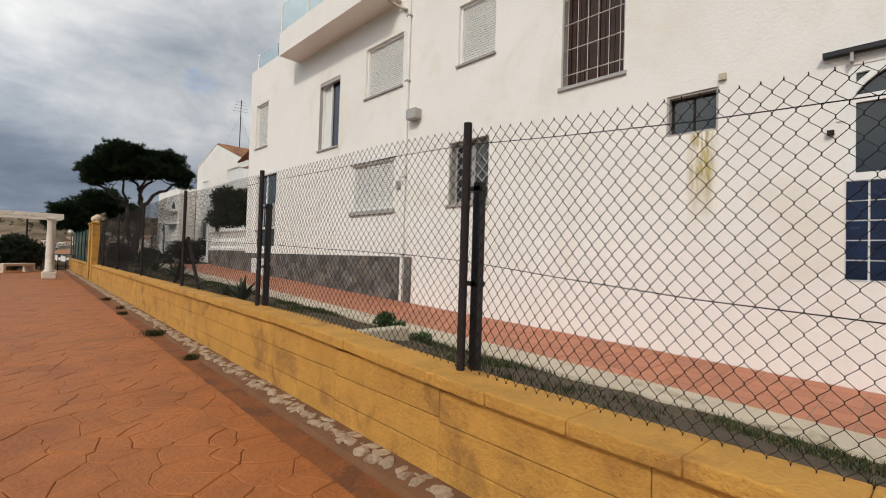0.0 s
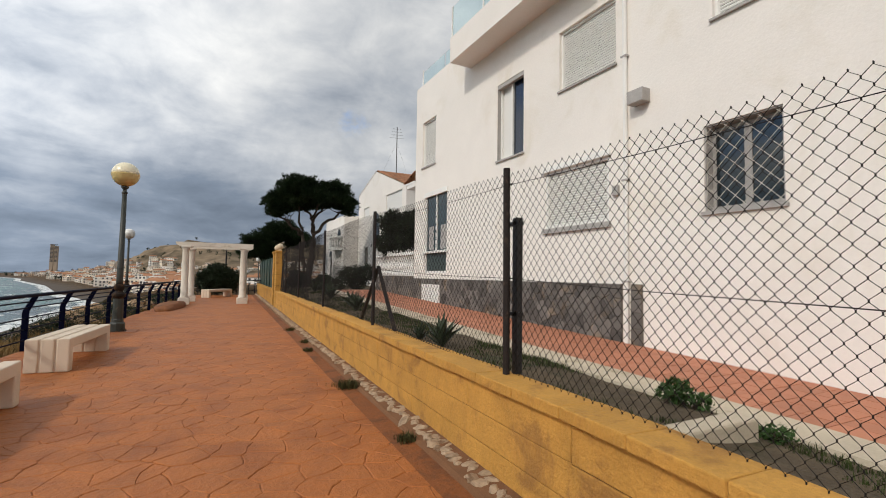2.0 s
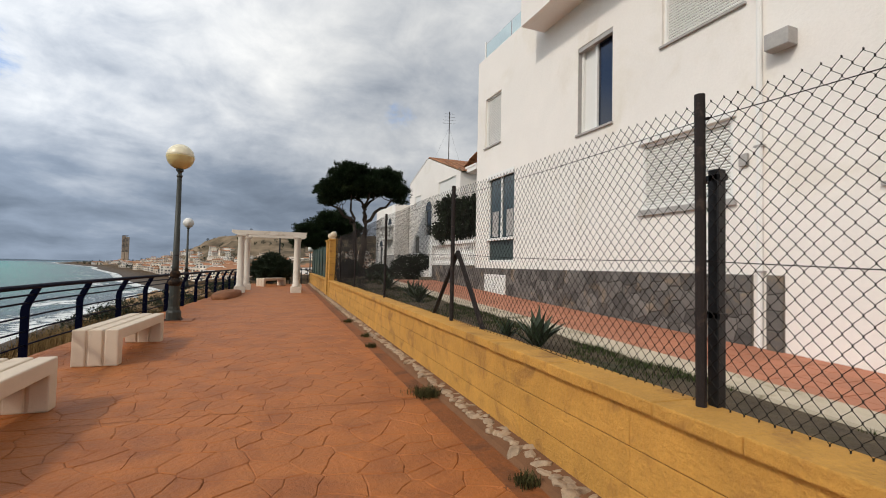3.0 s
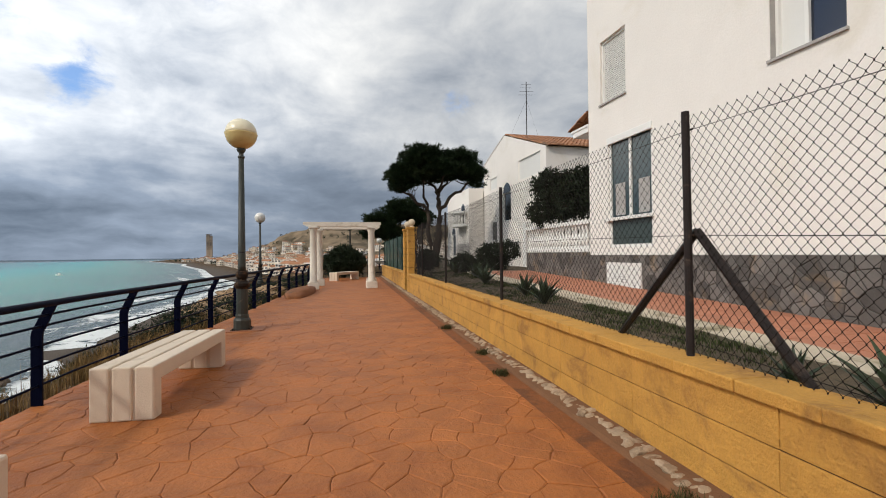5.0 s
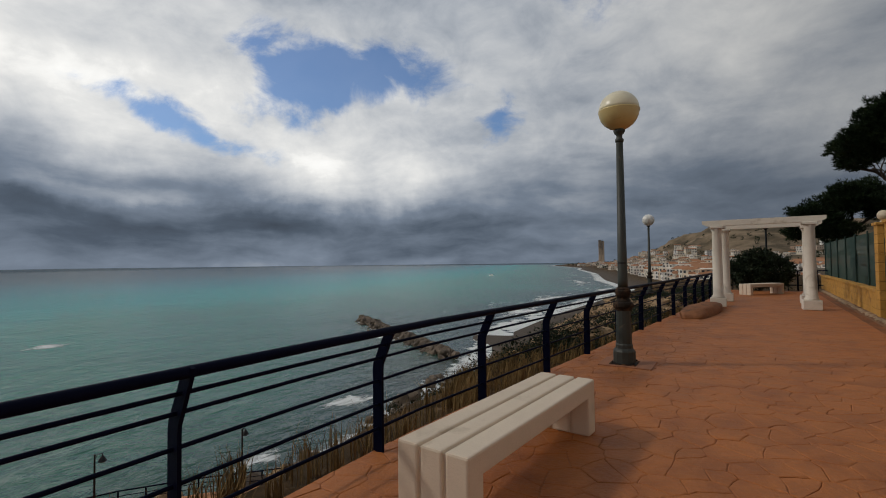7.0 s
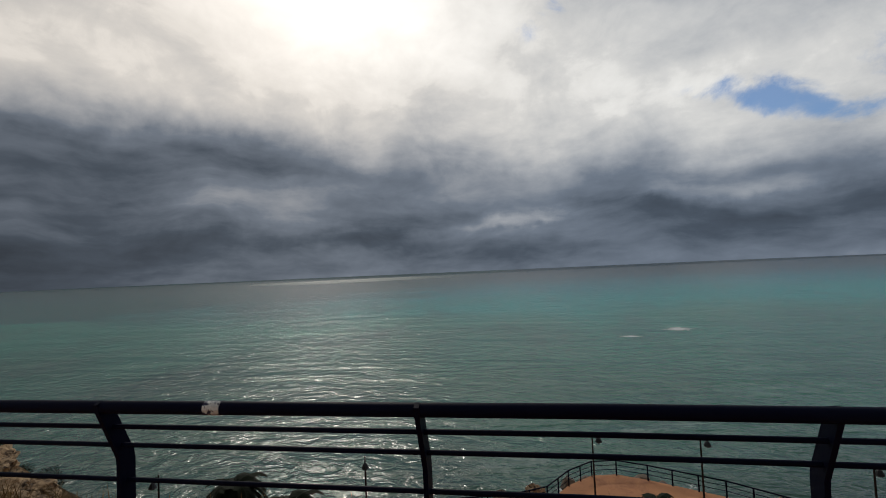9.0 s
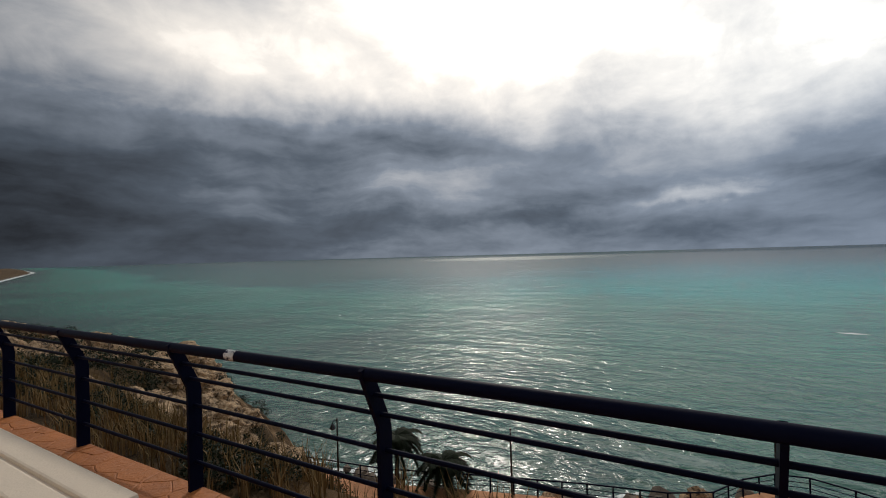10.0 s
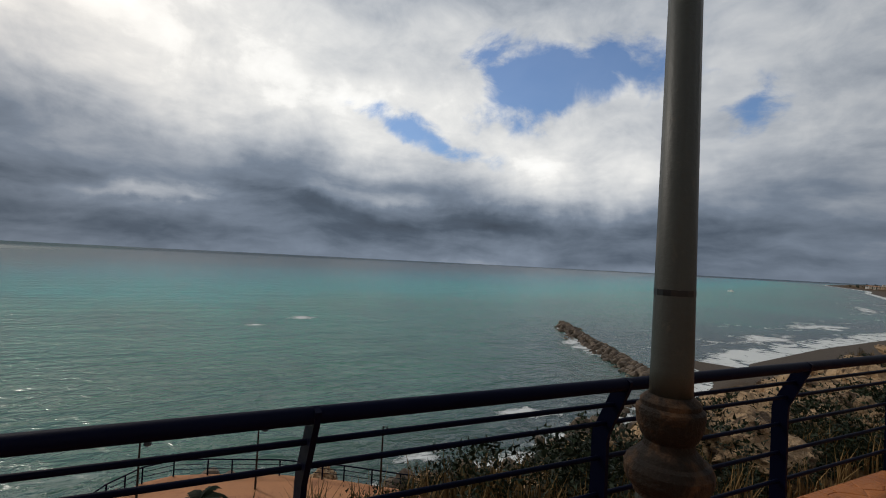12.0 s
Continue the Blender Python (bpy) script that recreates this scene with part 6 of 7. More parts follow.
small_window(h2, GX, *H2W[0][:2], *H2W[0][2:], M_GLASS, "dark arched window", arch=True)
small_window(h2, GX, *H2W[1], M_GLASS, "dark window")
small_window(h2, GX, 29.1, 31.9, 5.62, 6.75, M_SHUTTER, "closed white shutters")
small_window(h2, GX, 35.4, 36.7, 5.7, 6.45, M_SHUTTER, "closed white shutter")
bm = B()
tube(bm, [(12.0, 33.8, 8.6), (12.0, 33.8, 12.1)], 0.03, 6)
for k, L in enumerate((0.5, 0.42, 0.36, 0.3)):
    tube(bm, [(12.0 - L, 33.8 + L * 0.2, 11.3 + k * 0.22), (12.0 + L, 33.8 - L * 0.2, 11.3 + k * 0.22)], 0.008, 5)
for sx, sy in ((1.2, 0.6), (-0.9, 0.9)):
    tube(bm, [(12.0, 33.8, 11.0), (12.0 + sx, 33.8 + sy, 8.5)], 0.004, 4)
part("antenna", bm, M_POST, h2, "tall thin roof antenna")
plain_box("chimney", M_PLASTER, h2, (15.2, 16.2, 31.0, 31.8, 7.6, 9.3))
# lower wing with a curved balcony
wing = thing("house_wing", (9.5, 40.0, 0.7), "cream rendered house wing with a small balustraded balcony", "house")
bm = wall_with_holes(B(), 38.0, 44.0, 0.3, 5.9, 0.3, [(39.0, 40.0, 3.6, 4.6), (41.6, 42.6, 1.3, 3.0)], lambda u, z, d: (9.5 + d, u, z))
part("wall", bm, M_PLASTER, wing)
bm = B()
box(bm, 9.8, 18, 43.7, 44.0, 0.3, 5.9)
part("side_wall", bm, M_PLASTER, wing)
bm = B()
box(bm, 9.8, 10.55, 38.0, 38.3, 0.3, 5.9)
part("side_wall", bm, M_PLASTER, wing)
bm = B()
box(bm, 9.5, 18, 38.004, 44.0, 5.9, 6.05)
part("roof_slab", bm, M_PLASTER, wing)
small_window(wing, 9.5, 39.0, 40.0, 3.6, 4.6, M_GLASS, "arched balcony door", arch=True)
small_window(wing, 9.5, 41.6, 42.6, 1.3, 3.0, M_GLASS, "white framed window", arch=True)
plain_box("plinth", M_MARBLE, wing, (9.46, 9.5, 38.0, 41.2, 0.3, 2.2))
bm = B()
for z0, z1, r in ((3.40, 3.58, 1.0), (4.36, 4.48, 1.02)):
    vs0 = [bm.verts.new((9.5 - 0.75 * r * math.sin(math.pi * k / 12), 39.5 + 1.15 * r * math.cos(math.pi * k / 12), z0)) for k in range(13)]
    vs1 = [bm.verts.new((v.co.x, v.co.y, z1)) for v in vs0]
    bm.faces.new(vs0)
    bm.faces.new(vs1)
    for a in range(12):
        bm.faces.new((vs0[a], vs0[a + 1], vs1[a + 1], vs1[a]))
bmesh.ops.recalc_face_normals(bm, faces=bm.faces)
balc = part("balcony", bm, M_WHITE, wing, "curved balcony with white balusters")
for k in range(1, 12):
    ob = new("baluster", bal_me)
    ob.parent = balc
    ob.matrix_basis = base_of(wing).inverted() @ pose(9.5 - 0.68 * math.sin(math.pi * k / 12), 39.5 + 1.05 * math.cos(math.pi * k / 12), 3.58) @ Matrix.Diagonal((1, 1, 1.22, 1))
# ---------------------------------------------------------------- mound beside the pergola
bm = B()
bmesh.ops.create_icosphere(bm, subdivisions=4, radius=1.0)
for v in bm.verts:
    p = v.co.copy()
    k = 1 + 0.12 * noise.noise(p * 1.7) + 0.04 * noise.noise(p * 5)
    v.co = Vector((p.x * 0.46 * k, p.y * 2.1 * k, max(-0.05, (abs(p.z) ** 0.6 * (1 if p.z > 0 else -1)) * 0.27 * k)))
bm.transform(pose(-0.98, 25.9, 0.0, 0, 0, -6))
tagged(part("mound", bm, mat("worn_red_concrete", (0.25, 0.098, 0.038), 0.85, 0.4, 2.5, 20, 0.8, tint=(0.12, 0.055, 0.026), tint_scale=1.6), smooth=True), "low red concrete mound beside the pergola", "mound")
# end railing of the promenade
endr = thing("end_railing", (1.6, 38.9, 0.0), "dark railing at the end of the promenade", "railing")
for i in range(13):
    x = -0.6 + i * 0.40
    part("post", tube(B(), [(x, 39.1, -0.2), (x, 39.1, 1.0)], 0.022 if i % 4 else 0.04, 6), M_NAVY, endr)
for z in (0.25, 0.98):
    part("bar", tube(B(), [(-0.7, 39.1, z), (4.3, 39.1, z)], 0.028, 6), M_NAVY, endr)

# ---------------------------------------------------------------- lower terrace by the sea
M_ROCK = mat("sandstone_rock", (0.45, 0.305, 0.175), 0.92, 0.55, 3.0, 11, 1.0, tint=(0.085, 0.052, 0.030), tint_scale=3.4, tint_lo=0.50, tint_hi=0.62, random_tone=0.35, relief=0.10)
M_WETROCK = mat("dark_wet_rock", (0.135, 0.100, 0.070), 0.7, 0.4, 0.9, 8, 0.8, random_tone=0.6, island=True, relief=0.08)
M_LOWPAVE = mat("orange_terrace_paving", (0.48, 0.215, 0.095), 0.8, 0.2, 0.6, 12, 0.4, tint=(0.36, 0.15, 0.07), tint_scale=0.5)
LOW_EDGE = [(-22.0, -24), (-22.8, -17), (-23.4, -12.6), (-24.5, -6), (-26.3, -0.8), (-28.4, 6.0), (-29.4, 10.2), (-30.6, 12.4), (-33.0, 13.9), (-34.6, 15.6), (-34.9, 17.3), (-34.2, 19.2), (-32.2, 23.3), (-29.6, 26.8), (-27.0, 29.6), (-24.0, 33.0)]
bm = B()
a = [bm.verts.new((x - 0.15, y, LOW_Z)) for x, y in LOW_EDGE]
b = [bm.verts.new((-15.5, y, LOW_Z)) for x, y in LOW_EDGE]
c = [bm.verts.new((x - 0.15, y, SEA_Z - 1.5)) for x, y in LOW_EDGE]
for i in range(len(a) - 1):
    bm.faces.new((a[i], b[i], b[i + 1], a[i + 1]))
    bm.faces.new((a[i], a[i + 1], c[i + 1], c[i]))
bmesh.ops.recalc_face_normals(bm, faces=bm.faces)
tagged(part("lower_terrace", bm, M_LOWPAVE), "orange paved terrace down by the sea", "terrace", kind="structure")
low_rail = thing("lower_railing", (-30, 8, LOW_Z), "dark railing round the lower sea terrace", "railing")
run = []
for p, q in zip(LOW_EDGE, LOW_EDGE[1:]):
    n = max(1, round(math.dist(p, q) / 1.55))
    run += [(p[0] + (q[0] - p[0]) * i / n, p[1] + (q[1] - p[1]) * i / n) for i in range(n)]
for x, y in run:
    part("post", tube(B(), [(x, y, LOW_Z - 0.05), (x, y, LOW_Z + 1.05)], 0.05, 6), M_NAVY, low_rail)
for z, r in ((1.03, 0.045), (0.72, 0.022), (0.42, 0.022)):
    part("bar", tube(B(), [(x, y, LOW_Z + z) for x, y in run], r, 6), M_NAVY, low_rail)


def lantern_post(at):
    ob = thing("lantern_post", at, "slim dark lantern post on the lower terrace", "street lamp", "terrace lanterns")
    part("pole", tube(B(), [(0, 0, -0.05), (0, 0, 4.1)], [0.07, 0.045], 8), M_BLACK, ob, local=True)
    part("arm", tube(B(), [(0, 0, 3.9), (0.2, 0.0, 4.05), (0.42, 0, 3.98)], 0.025, 6), M_BLACK, ob, local=True)
    part("lantern", lathe(B(), (0.42, 0, 3.45), [(0.02, 0.0), (0.14, 0.05), (0.22, 0.12), (0.12, 0.34), (0.05, 0.42), (0.0, 0.55)], 10), M_BLACK, ob, "bell shaped dark lantern", local=True)
    return ob


l0 = lantern_post((-29.0, 0.8, LOW_Z))
l0.matrix_world = pose(-26.9, 1.9, LOW_Z, 0, 0, 20)
for x, y, r in ((-31.6, 15.4, 60), (-31.0, 21.6, 100), (-23.6, -9.0, 0), (-27.4, 28.4, 120)):
    copy_thing(l0, pose(x, y, LOW_Z, 0, 0, r))

# palms
M_PALM = mat("palm_frond", (0.014, 0.020, 0.010), 0.6, 0.4, 2, 20, 0.0, random_tone=0.6, island=True, spec=0.05)


def palm(at, height, spread, seed):
    rng = random.Random(seed)
    ob = thing("palm_tree", at, "small dark palm on the lower terrace", "palm", "palms")
    part("trunk", tube(B(), *limb(rng, at, (at[0] + 0.1, at[1], at[2] + height), 0.16, 0.13, 6, 0.03), 9), M_BARK, ob)
    for i in range(26):
        a = i * 2.399
        up = 1.0 - 1.5 * i / 26
        verts, faces = [], []
        d = Vector((math.cos(a), math.sin(a), 0))
        s = Vector((-d.y, d.x, 0))
        pts = [Vector(at) + Vector((0.1, 0, height)) + d * spread * t * (1 - 0.15 * t) + Vector((0, 0, spread * (up * t * 0.8 - 0.75 * t * t))) for t in (0, .2, .4, .6, .8, 1.0)]
        for k in range(5):
            for m in range(6):
                p = pts[k].lerp(pts[k + 1], m / 6)
                L = spread * 0.34 * (1 - 0.6 * (k + m / 6) / 5) * rng.uniform(0.7, 1.1)
                for sg in (-1, 1):
                    e = p + s * sg * L + d * L * 0.6 + Vector((0, 0, -L * 0.35))
                    b0 = len(verts)
                    verts += [tuple(p - d * 0.11), tuple(p + d * 0.13), tuple(e)]
                    faces.append((b0, b0 + 1, b0 + 2))
        raw_mesh("frond", verts, faces, M_PALM, ob)
    return ob


palm((-24.6, -4.9, LOW_Z), 3.3, 1.9, 61)
palm((-26.2, -2.4, LOW_Z), 1.6, 2.1, 62)
palm((-28.6, 18.3, LOW_Z), 1.2, 1.7, 63)
palm((-23.0, 37.6, land_z(-23.0, 37.6) - 0.1), 1.5, 1.8, 64)


# ---------------------------------------------------------------- rocks
def rock_mesh(name, seed, sub=4, material=None):
    bm = B()
    bmesh.ops.create_icosphere(bm, subdivisions=sub, radius=1.0)
    o = Vector((seed * 7.1, seed * 3.3, seed))
    for v in bm.verts:
        p = v.co.normalized()
        q = p + 0.25 * noise.noise_vector(p * 1.7 + o)
        d1 = noise.voronoi(q * 1.5 + o)[0]
        d2 = noise.voronoi(q * 3.6 + o)[0]
        k = 0.80 + 0.30 * noise.noise(p * 1.3 + o) + 0.34 * min(0.8, d1[1] - d1[0]) + 0.22 * min(0.7, d2[1] - d2[0]) + 0.08 * (1 - 2 * abs(noise.noise(p * 6 + o))) + 0.06 * noise.noise(p * 13 + o)
        v.co = p * max(0.35, k)
        v.co.z *= 0.75
    me = bpy.data.meshes.new(name)
    bm.to_mesh(me)
    bm.free()
    me.materials.append(material or M_ROCK)
    return me


rocks = [rock_mesh("boulder", i + 1) for i in range(6)]
rng = random.Random(5)


def boulder(x, y, s, sink=0.25):
    ob = new("boulder", rocks[rng.randrange(6)])
    ob.matrix_world = pose(x, y, land_z(x, y) + s * (0.5 - sink), rng.uniform(-20, 20), rng.uniform(-20, 20), rng.uniform(0, 360)) @ Matrix.Diagonal((s * rng.uniform(.9, 1.5), s, s * rng.uniform(.7, 1.0), 1))
    tagged(ob, "rough orange sandstone boulder on the cliff slope", "rock", "cliff boulders")


for _ in range(70):
    y = rng.uniform(-16, 1.5)
    x = rail_x(0) - rng.uniform(3.0, 13.5)
    boulder(x, y, rng.uniform(0.2, 0.72), 0.4)
for _ in range(80):
    y = rng.uniform(20.5, 44)
    x = rail_x(y) - rng.uniform(1.4, 7.5)
    boulder(x, y, rng.uniform(0.2, 0.62), 0.4)
for _ in range(95):
    y = rng.uniform(19.6, 33.0)
    boulder(rail_x(y) - rng.uniform(1.0, 6.0), y, rng.uniform(0.3, 0.68), 0.3)
for _ in range(64):
    boulder(rail_x(0) - rng.uniform(4.0, 12.0), rng.uniform(-10.0, 3.0), rng.uniform(0.35, 0.85), 0.25)
for x, y, s in ((-33.0, 11.6, 0.8), (-29.6, 3.6, 0.6), (-32.6, 26.4, 0.7), (-31.2, 8.5, 0.5), (-28.8, 32.5, 0.7)):
    ob = new("boulder", rocks[rng.randrange(6)])
    ob.matrix_world = pose(x, y, SEA_Z + 1.6 + s * 0.3, 0, 0, rng.uniform(0, 360)) @ Matrix.Diagonal((s * 1.3, s * 1.3, s * 1.6, 1))
    tagged(ob, "large pale sandstone boulder at the water's edge", "rock", "shore boulders")


def rock_pile(name, spots, label, category, seed, material):
    """Many rough blocks in one heap."""
    rng = random.Random(seed)
    verts, faces = [], []
    for x, y, z, s in spots:
        src = rocks_low[rng.randrange(len(rocks_low))]
        m = pose(x, y, z, rng.uniform(0, 360), rng.uniform(0, 360), rng.uniform(0, 360)) @ Matrix.Diagonal((s, s * rng.uniform(.7, 1.2), s, 1))
        b = len(verts)
        verts += [tuple(m @ v.co) for v in src.vertices]
        faces += [tuple(i + b for i in p.vertices) for p in src.polygons]
    return tagged(raw_mesh(name, verts, faces, material), label, category, kind="stuff")


rocks_low = [rock_mesh("block", 20 + i, 2) for i in range(5)]
tip, root = Vector((-99, 119)), Vector((-44, 83))
spots = []
for _ in range(620):
    t = rng.random()
    c = tip.lerp(root, t)
    nrm = Vector((-(root - tip).y, (root - tip).x)).normalized()
    o = rng.gauss(0, 1.6)
    p = c + nrm * o
    spots.append((p.x, p.y, SEA_Z + max(-0.6, 0.75 - abs(o) * 0.42) + rng.uniform(-.3, .3), rng.uniform(0.35, 0.95)))
rock_pile("breakwater", spots, "dark rock breakwater running out into the sea", "breakwater", 8, M_WETROCK)
spots = []
for _ in range(260):
    y = rng.uniform(-30, 70)
    x = coast_x(y) + rng.uniform(-2.5, 3.5)
    spots.append((x, y, SEA_Z + rng.uniform(-0.5, 0.5), rng.uniform(0.4, 1.2)))
rock_pile("shore_rocks", spots, "dark wet rocks along the foot of the cliff", "rock", 9, M_WETROCK)
# foam round the breakwater and on the offshore reef
M_FOAM = bpy.data.materials.new("sea_foam")
M_FOAM.use_nodes = True
N_ = Nodes(M_FOAM.node_tree)
o_ = N_.t.nodes.new("ShaderNodeOutputMaterial")
b_ = N_.t.nodes.new("ShaderNodeBsdfPrincipled")
b_.inputs["Base Color"].default_value, b_.inputs["Roughness"].default_value = (0.78, 0.80, 0.79, 1), 0.8
t_ = N_.t.nodes.new("ShaderNodeBsdfTransparent")
mx_ = N_.t.nodes.new("ShaderNodeMixShader")
p_ = N_.t.nodes.new("ShaderNodeNewGeometry").outputs["Position"]
uv_ = N_.t.nodes.new("ShaderNodeUVMap")
s_ = N_.t.nodes.new("ShaderNodeSeparateXYZ")
N_.link(uv_.outputs[0], s_.inputs[0])
edge_ = N_.smooth(N_.math("ADD", N_.math("ABSOLUTE", N_.math("SUBTRACT", s_.outputs[0], 0.5)), N_.math("ABSOLUTE", N_.math("SUBTRACT", s_.outputs[1], 0.5))), 0.05, 0.55, 0.30, -0.55)
broad_ = N_.noise(N_.scaled(p_, (0.16, 0.07, 0.1)), 1.0, 4.0, 0.6, 1.2)
fine_ = N_.noise(N_.scaled(p_, (0.9, 0.5, 0.5)), 1.0, 9.0, 0.72, 0.9)
fo_ = N_.math("ADD", N_.math("MULTIPLY", broad_, 0.75), N_.math("MULTIPLY", fine_, 0.55))
fo_ = N_.smooth(N_.math("ADD", N_.math("MULTIPLY", N_.math("SUBTRACT", fo_, 0.65), 2.3), edge_), -0.02, 0.42, 0.0, 0.92)
N_.link(fo_, mx_.inputs[0])
N_.link(t_.outputs[0], mx_.inputs[1])
N_.link(b_.outputs[0], mx_.inputs[2])
N_.link(mx_.outputs[0], o_.inputs[0])


def foam_sheet(centre, length, width, turn, label):
    bm = B()
    fc = quad(bm, (-length / 2, -width / 2, 0), (length / 2, -width / 2, 0), (length / 2, width / 2, 0), (-length / 2, width / 2, 0))
    uvl = bm.loops.layers.uv.new("UVMap")
    for lp, c in zip(fc.loops, ((0, 0), (1, 0), (1, 1), (0, 1))):
        lp[uvl].uv = c
    bm.transform(pose(*centre, 0, 0, turn))
    return tagged(part("surf", bm, M_FOAM), label, "surf", "patches of surf", kind="structure")


for c, L, Wd, r in (((-73, 99.0, SEA_Z + 0.03), 74, 17, 147), ((-95, 115, SEA_Z + 0.035), 14, 8, 120), ((-129, 50, SEA_Z + 0.03), 32, 15, 95), ((-118, 36, SEA_Z + 0.032), 9, 4, 80),
                    ((-42, 54, SEA_Z + 0.03), 22, 9, 60), ((-37, 37, SEA_Z + 0.03), 14, 8, 100), ((-64, 165, SEA_Z + 0.03), 96, 26, 94), ((-72, 225, SEA_Z + 0.03), 110, 28, 82), ((-66, 300, SEA_Z + 0.034), 110, 26, 90), ((-110, 400, SEA_Z + 0.03), 170, 22, 112)):
    foam_sheet(c, L, Wd, r, "broken white surf on the sea")
bm = B()
prof = [(-3.2, 0), (-3.0, 0.9), (3.0, 1.0), (4.2, 1.4), (3.4, 0)]
for s in (-1.1, 1.1):
    bm.faces.new([bm.verts.new((x, s * (0.6 if x > 3 else 1), z)) for x, z in prof])
bmesh.ops.bridge_loops(bm, edges=bm.edges)
box(bm, -1.6, 0.8, -0.8, 0.8, 0.9, 2.2, bevel=0.1)
bm.transform(pose(-262, 544, SEA_Z - 0.2, 0, 0, 160))
tagged(part("boat", bm, M_WHITE), "small white boat out on the sea", "boat")

# ---------------------------------------------------------------- far town
town = thing("far_town", (-60, 700, 0), "white and tan seaside town on a brown hillside", "town", kind="stuff")
M_TOWN = bpy.data.materials.new("town_walls")
M_TOWN.use_nodes = True
N_ = Nodes(M_TOWN.node_tree)
o_ = N_.t.nodes.new("ShaderNodeOutputMaterial")
b_ = N_.t.nodes.new("ShaderNodeBsdfPrincipled")
N_.link(b_.outputs[0], o_.inputs[0])
b_.inputs["Roughness"].default_value = 0.9
rnd_ = N_.t.nodes.new("ShaderNodeNewGeometry").outputs["Random Per Island"]
N_.link(N_.ramp(rnd_, [(0.0, (0.84, 0.82, 0.78)), (0.35, (0.76, 0.66, 0.52)), (0.6, (0.85, 0.83, 0.80)), (0.78, (0.62, 0.45, 0.30)), (0.9, (0.82, 0.79, 0.74)), (1.0, (0.50, 0.34, 0.23))]), b_.inputs["Base Color"])
M_TOWNWIN = mat("town_window", (0.06, 0.06, 0.065), 0.5, 0.2, 0.2, 2, 0.0)
rng = random.Random(77)
wv, wf, pv, pf, rv, rf = [], [], [], [], [], []


def push(vs, fs, verts, faces):
    b = len(vs)
    vs += verts
    fs += [tuple(i + b for i in f) for f in faces]


BOXF = [(0, 1, 2, 3), (4, 7, 6, 5), (0, 4, 5, 1), (1, 5, 6, 2), (2, 6, 7, 3), (3, 7, 4, 0)]
count = 0
while count < 1500:
    y = 330 + 1500 * rng.random() ** 1.5
    d = 45 + (80 + 430 * smoothstep(330, 900, y)) * rng.random() ** 1.3
    x = coast_x(y) + d
    if noise.noise(Vector((x * 0.006, y * 0.006, 1.0))) < -0.22:
        continue
    z = land_z(x, y)
    if z < SEA_Z + 2 or z > 24 or y > 1500:
        continue
    count += 1
    w, l, h = rng.uniform(6, 12), rng.uniform(6, 10), rng.choice((3, 4, 6, 6, 9))
    a = rng.uniform(-0.5, 0.5)
    ca, sa = math.cos(a), math.sin(a)

    def at_(u, v, zz):
        return (x + u * ca - v * sa, y + u * sa + v * ca, zz)

    push(wv, wf, [at_(u, v, zz) for zz in (z - 6, z + h) for u, v in ((-w / 2, -l / 2), (w / 2, -l / 2), (w / 2, l / 2), (-w / 2, l / 2))], BOXF)
    for fl in range(max(1, h // 3)):
        for k in range(3):
            u = -w / 2 + w * (k + 0.5) / 3
            zz = z + 0.9 + fl * 3
            push(pv, pf, [at_(u - 0.7, -l / 2 - 0.06, zz), at_(u + 0.7, -l / 2 - 0.06, zz), at_(u + 0.7, -l / 2 - 0.06, zz + 1.5), at_(u - 0.7, -l / 2 - 0.06, zz + 1.5)], [(0, 1, 2, 3)])
            v = -l / 2 + l * (k + 0.5) / 3
            push(pv, pf, [at_(-w / 2 - 0.06, v - 0.7, zz), at_(-w / 2 - 0.06, v + 0.7, zz), at_(-w / 2 - 0.06, v + 0.7, zz + 1.5), at_(-w / 2 - 0.06, v - 0.7, zz + 1.5)], [(0, 1, 2, 3)])
    if rng.random() < 0.28:
        push(rv, rf, [at_(-w / 2 - .4, -l / 2 - .4, z + h), at_(w / 2 + .4, -l / 2 - .4, z + h), at_(w / 2 + .4, l / 2 + .4, z + h), at_(-w / 2 - .4, l / 2 + .4, z + h), at_(-w / 2, 0, z + h + 1.8), at_(w / 2, 0, z + h + 1.8)],
             [(0, 1, 5, 4), (2, 3, 4, 5), (0, 4, 3), (1, 2, 5)])
raw_mesh("house_block", wv, wf, M_TOWN, town, kind="stuff")
raw_mesh("window_pane", pv, pf, M_TOWNWIN, town, kind="stuff")
raw_mesh("pitched_roof", rv, rf, M_ROOF, town, kind="stuff")
tv, tf = [], []
for _ in range(520):
    y = 300 + 1500 * rng.random() ** 1.4
    x = coast_x(y) + 40 + 480 * rng.random()
    r = rng.uniform(2, 4.5)
    v, f = foliage([((x, y, land_z(x, y) + r * 0.8), (r, r, r * 1.1))], 26, r * 0.9, rng)
    push(tv, tf, v, f)
raw_mesh("town_tree", tv, tf, M_LEAF, town, kind="stuff")
tower = thing("tower_block", (-480, 2070, 20), "slim grey twin tower block on the far headland", "tower")
for dx, h in ((-5.6, 92), (5.6, 86)):
    bm = B()
    box(bm, -480 + dx - 5, -480 + dx + 5, 2064, 2078, -20, h)
    tw = part("tower_slab", bm, mat("tower_concrete", (0.42, 0.33, 0.25), 0.9, 0.1, 0.05, 1, 0.0), tower)
    for k in range(14):
        plain_box("window_band", M_TOWNWIN, tw, (-480 + dx - 4.2, -480 + dx + 4.2, 2063.5, 2064, 30 + k * 4.6, 32 + k * 4.6))

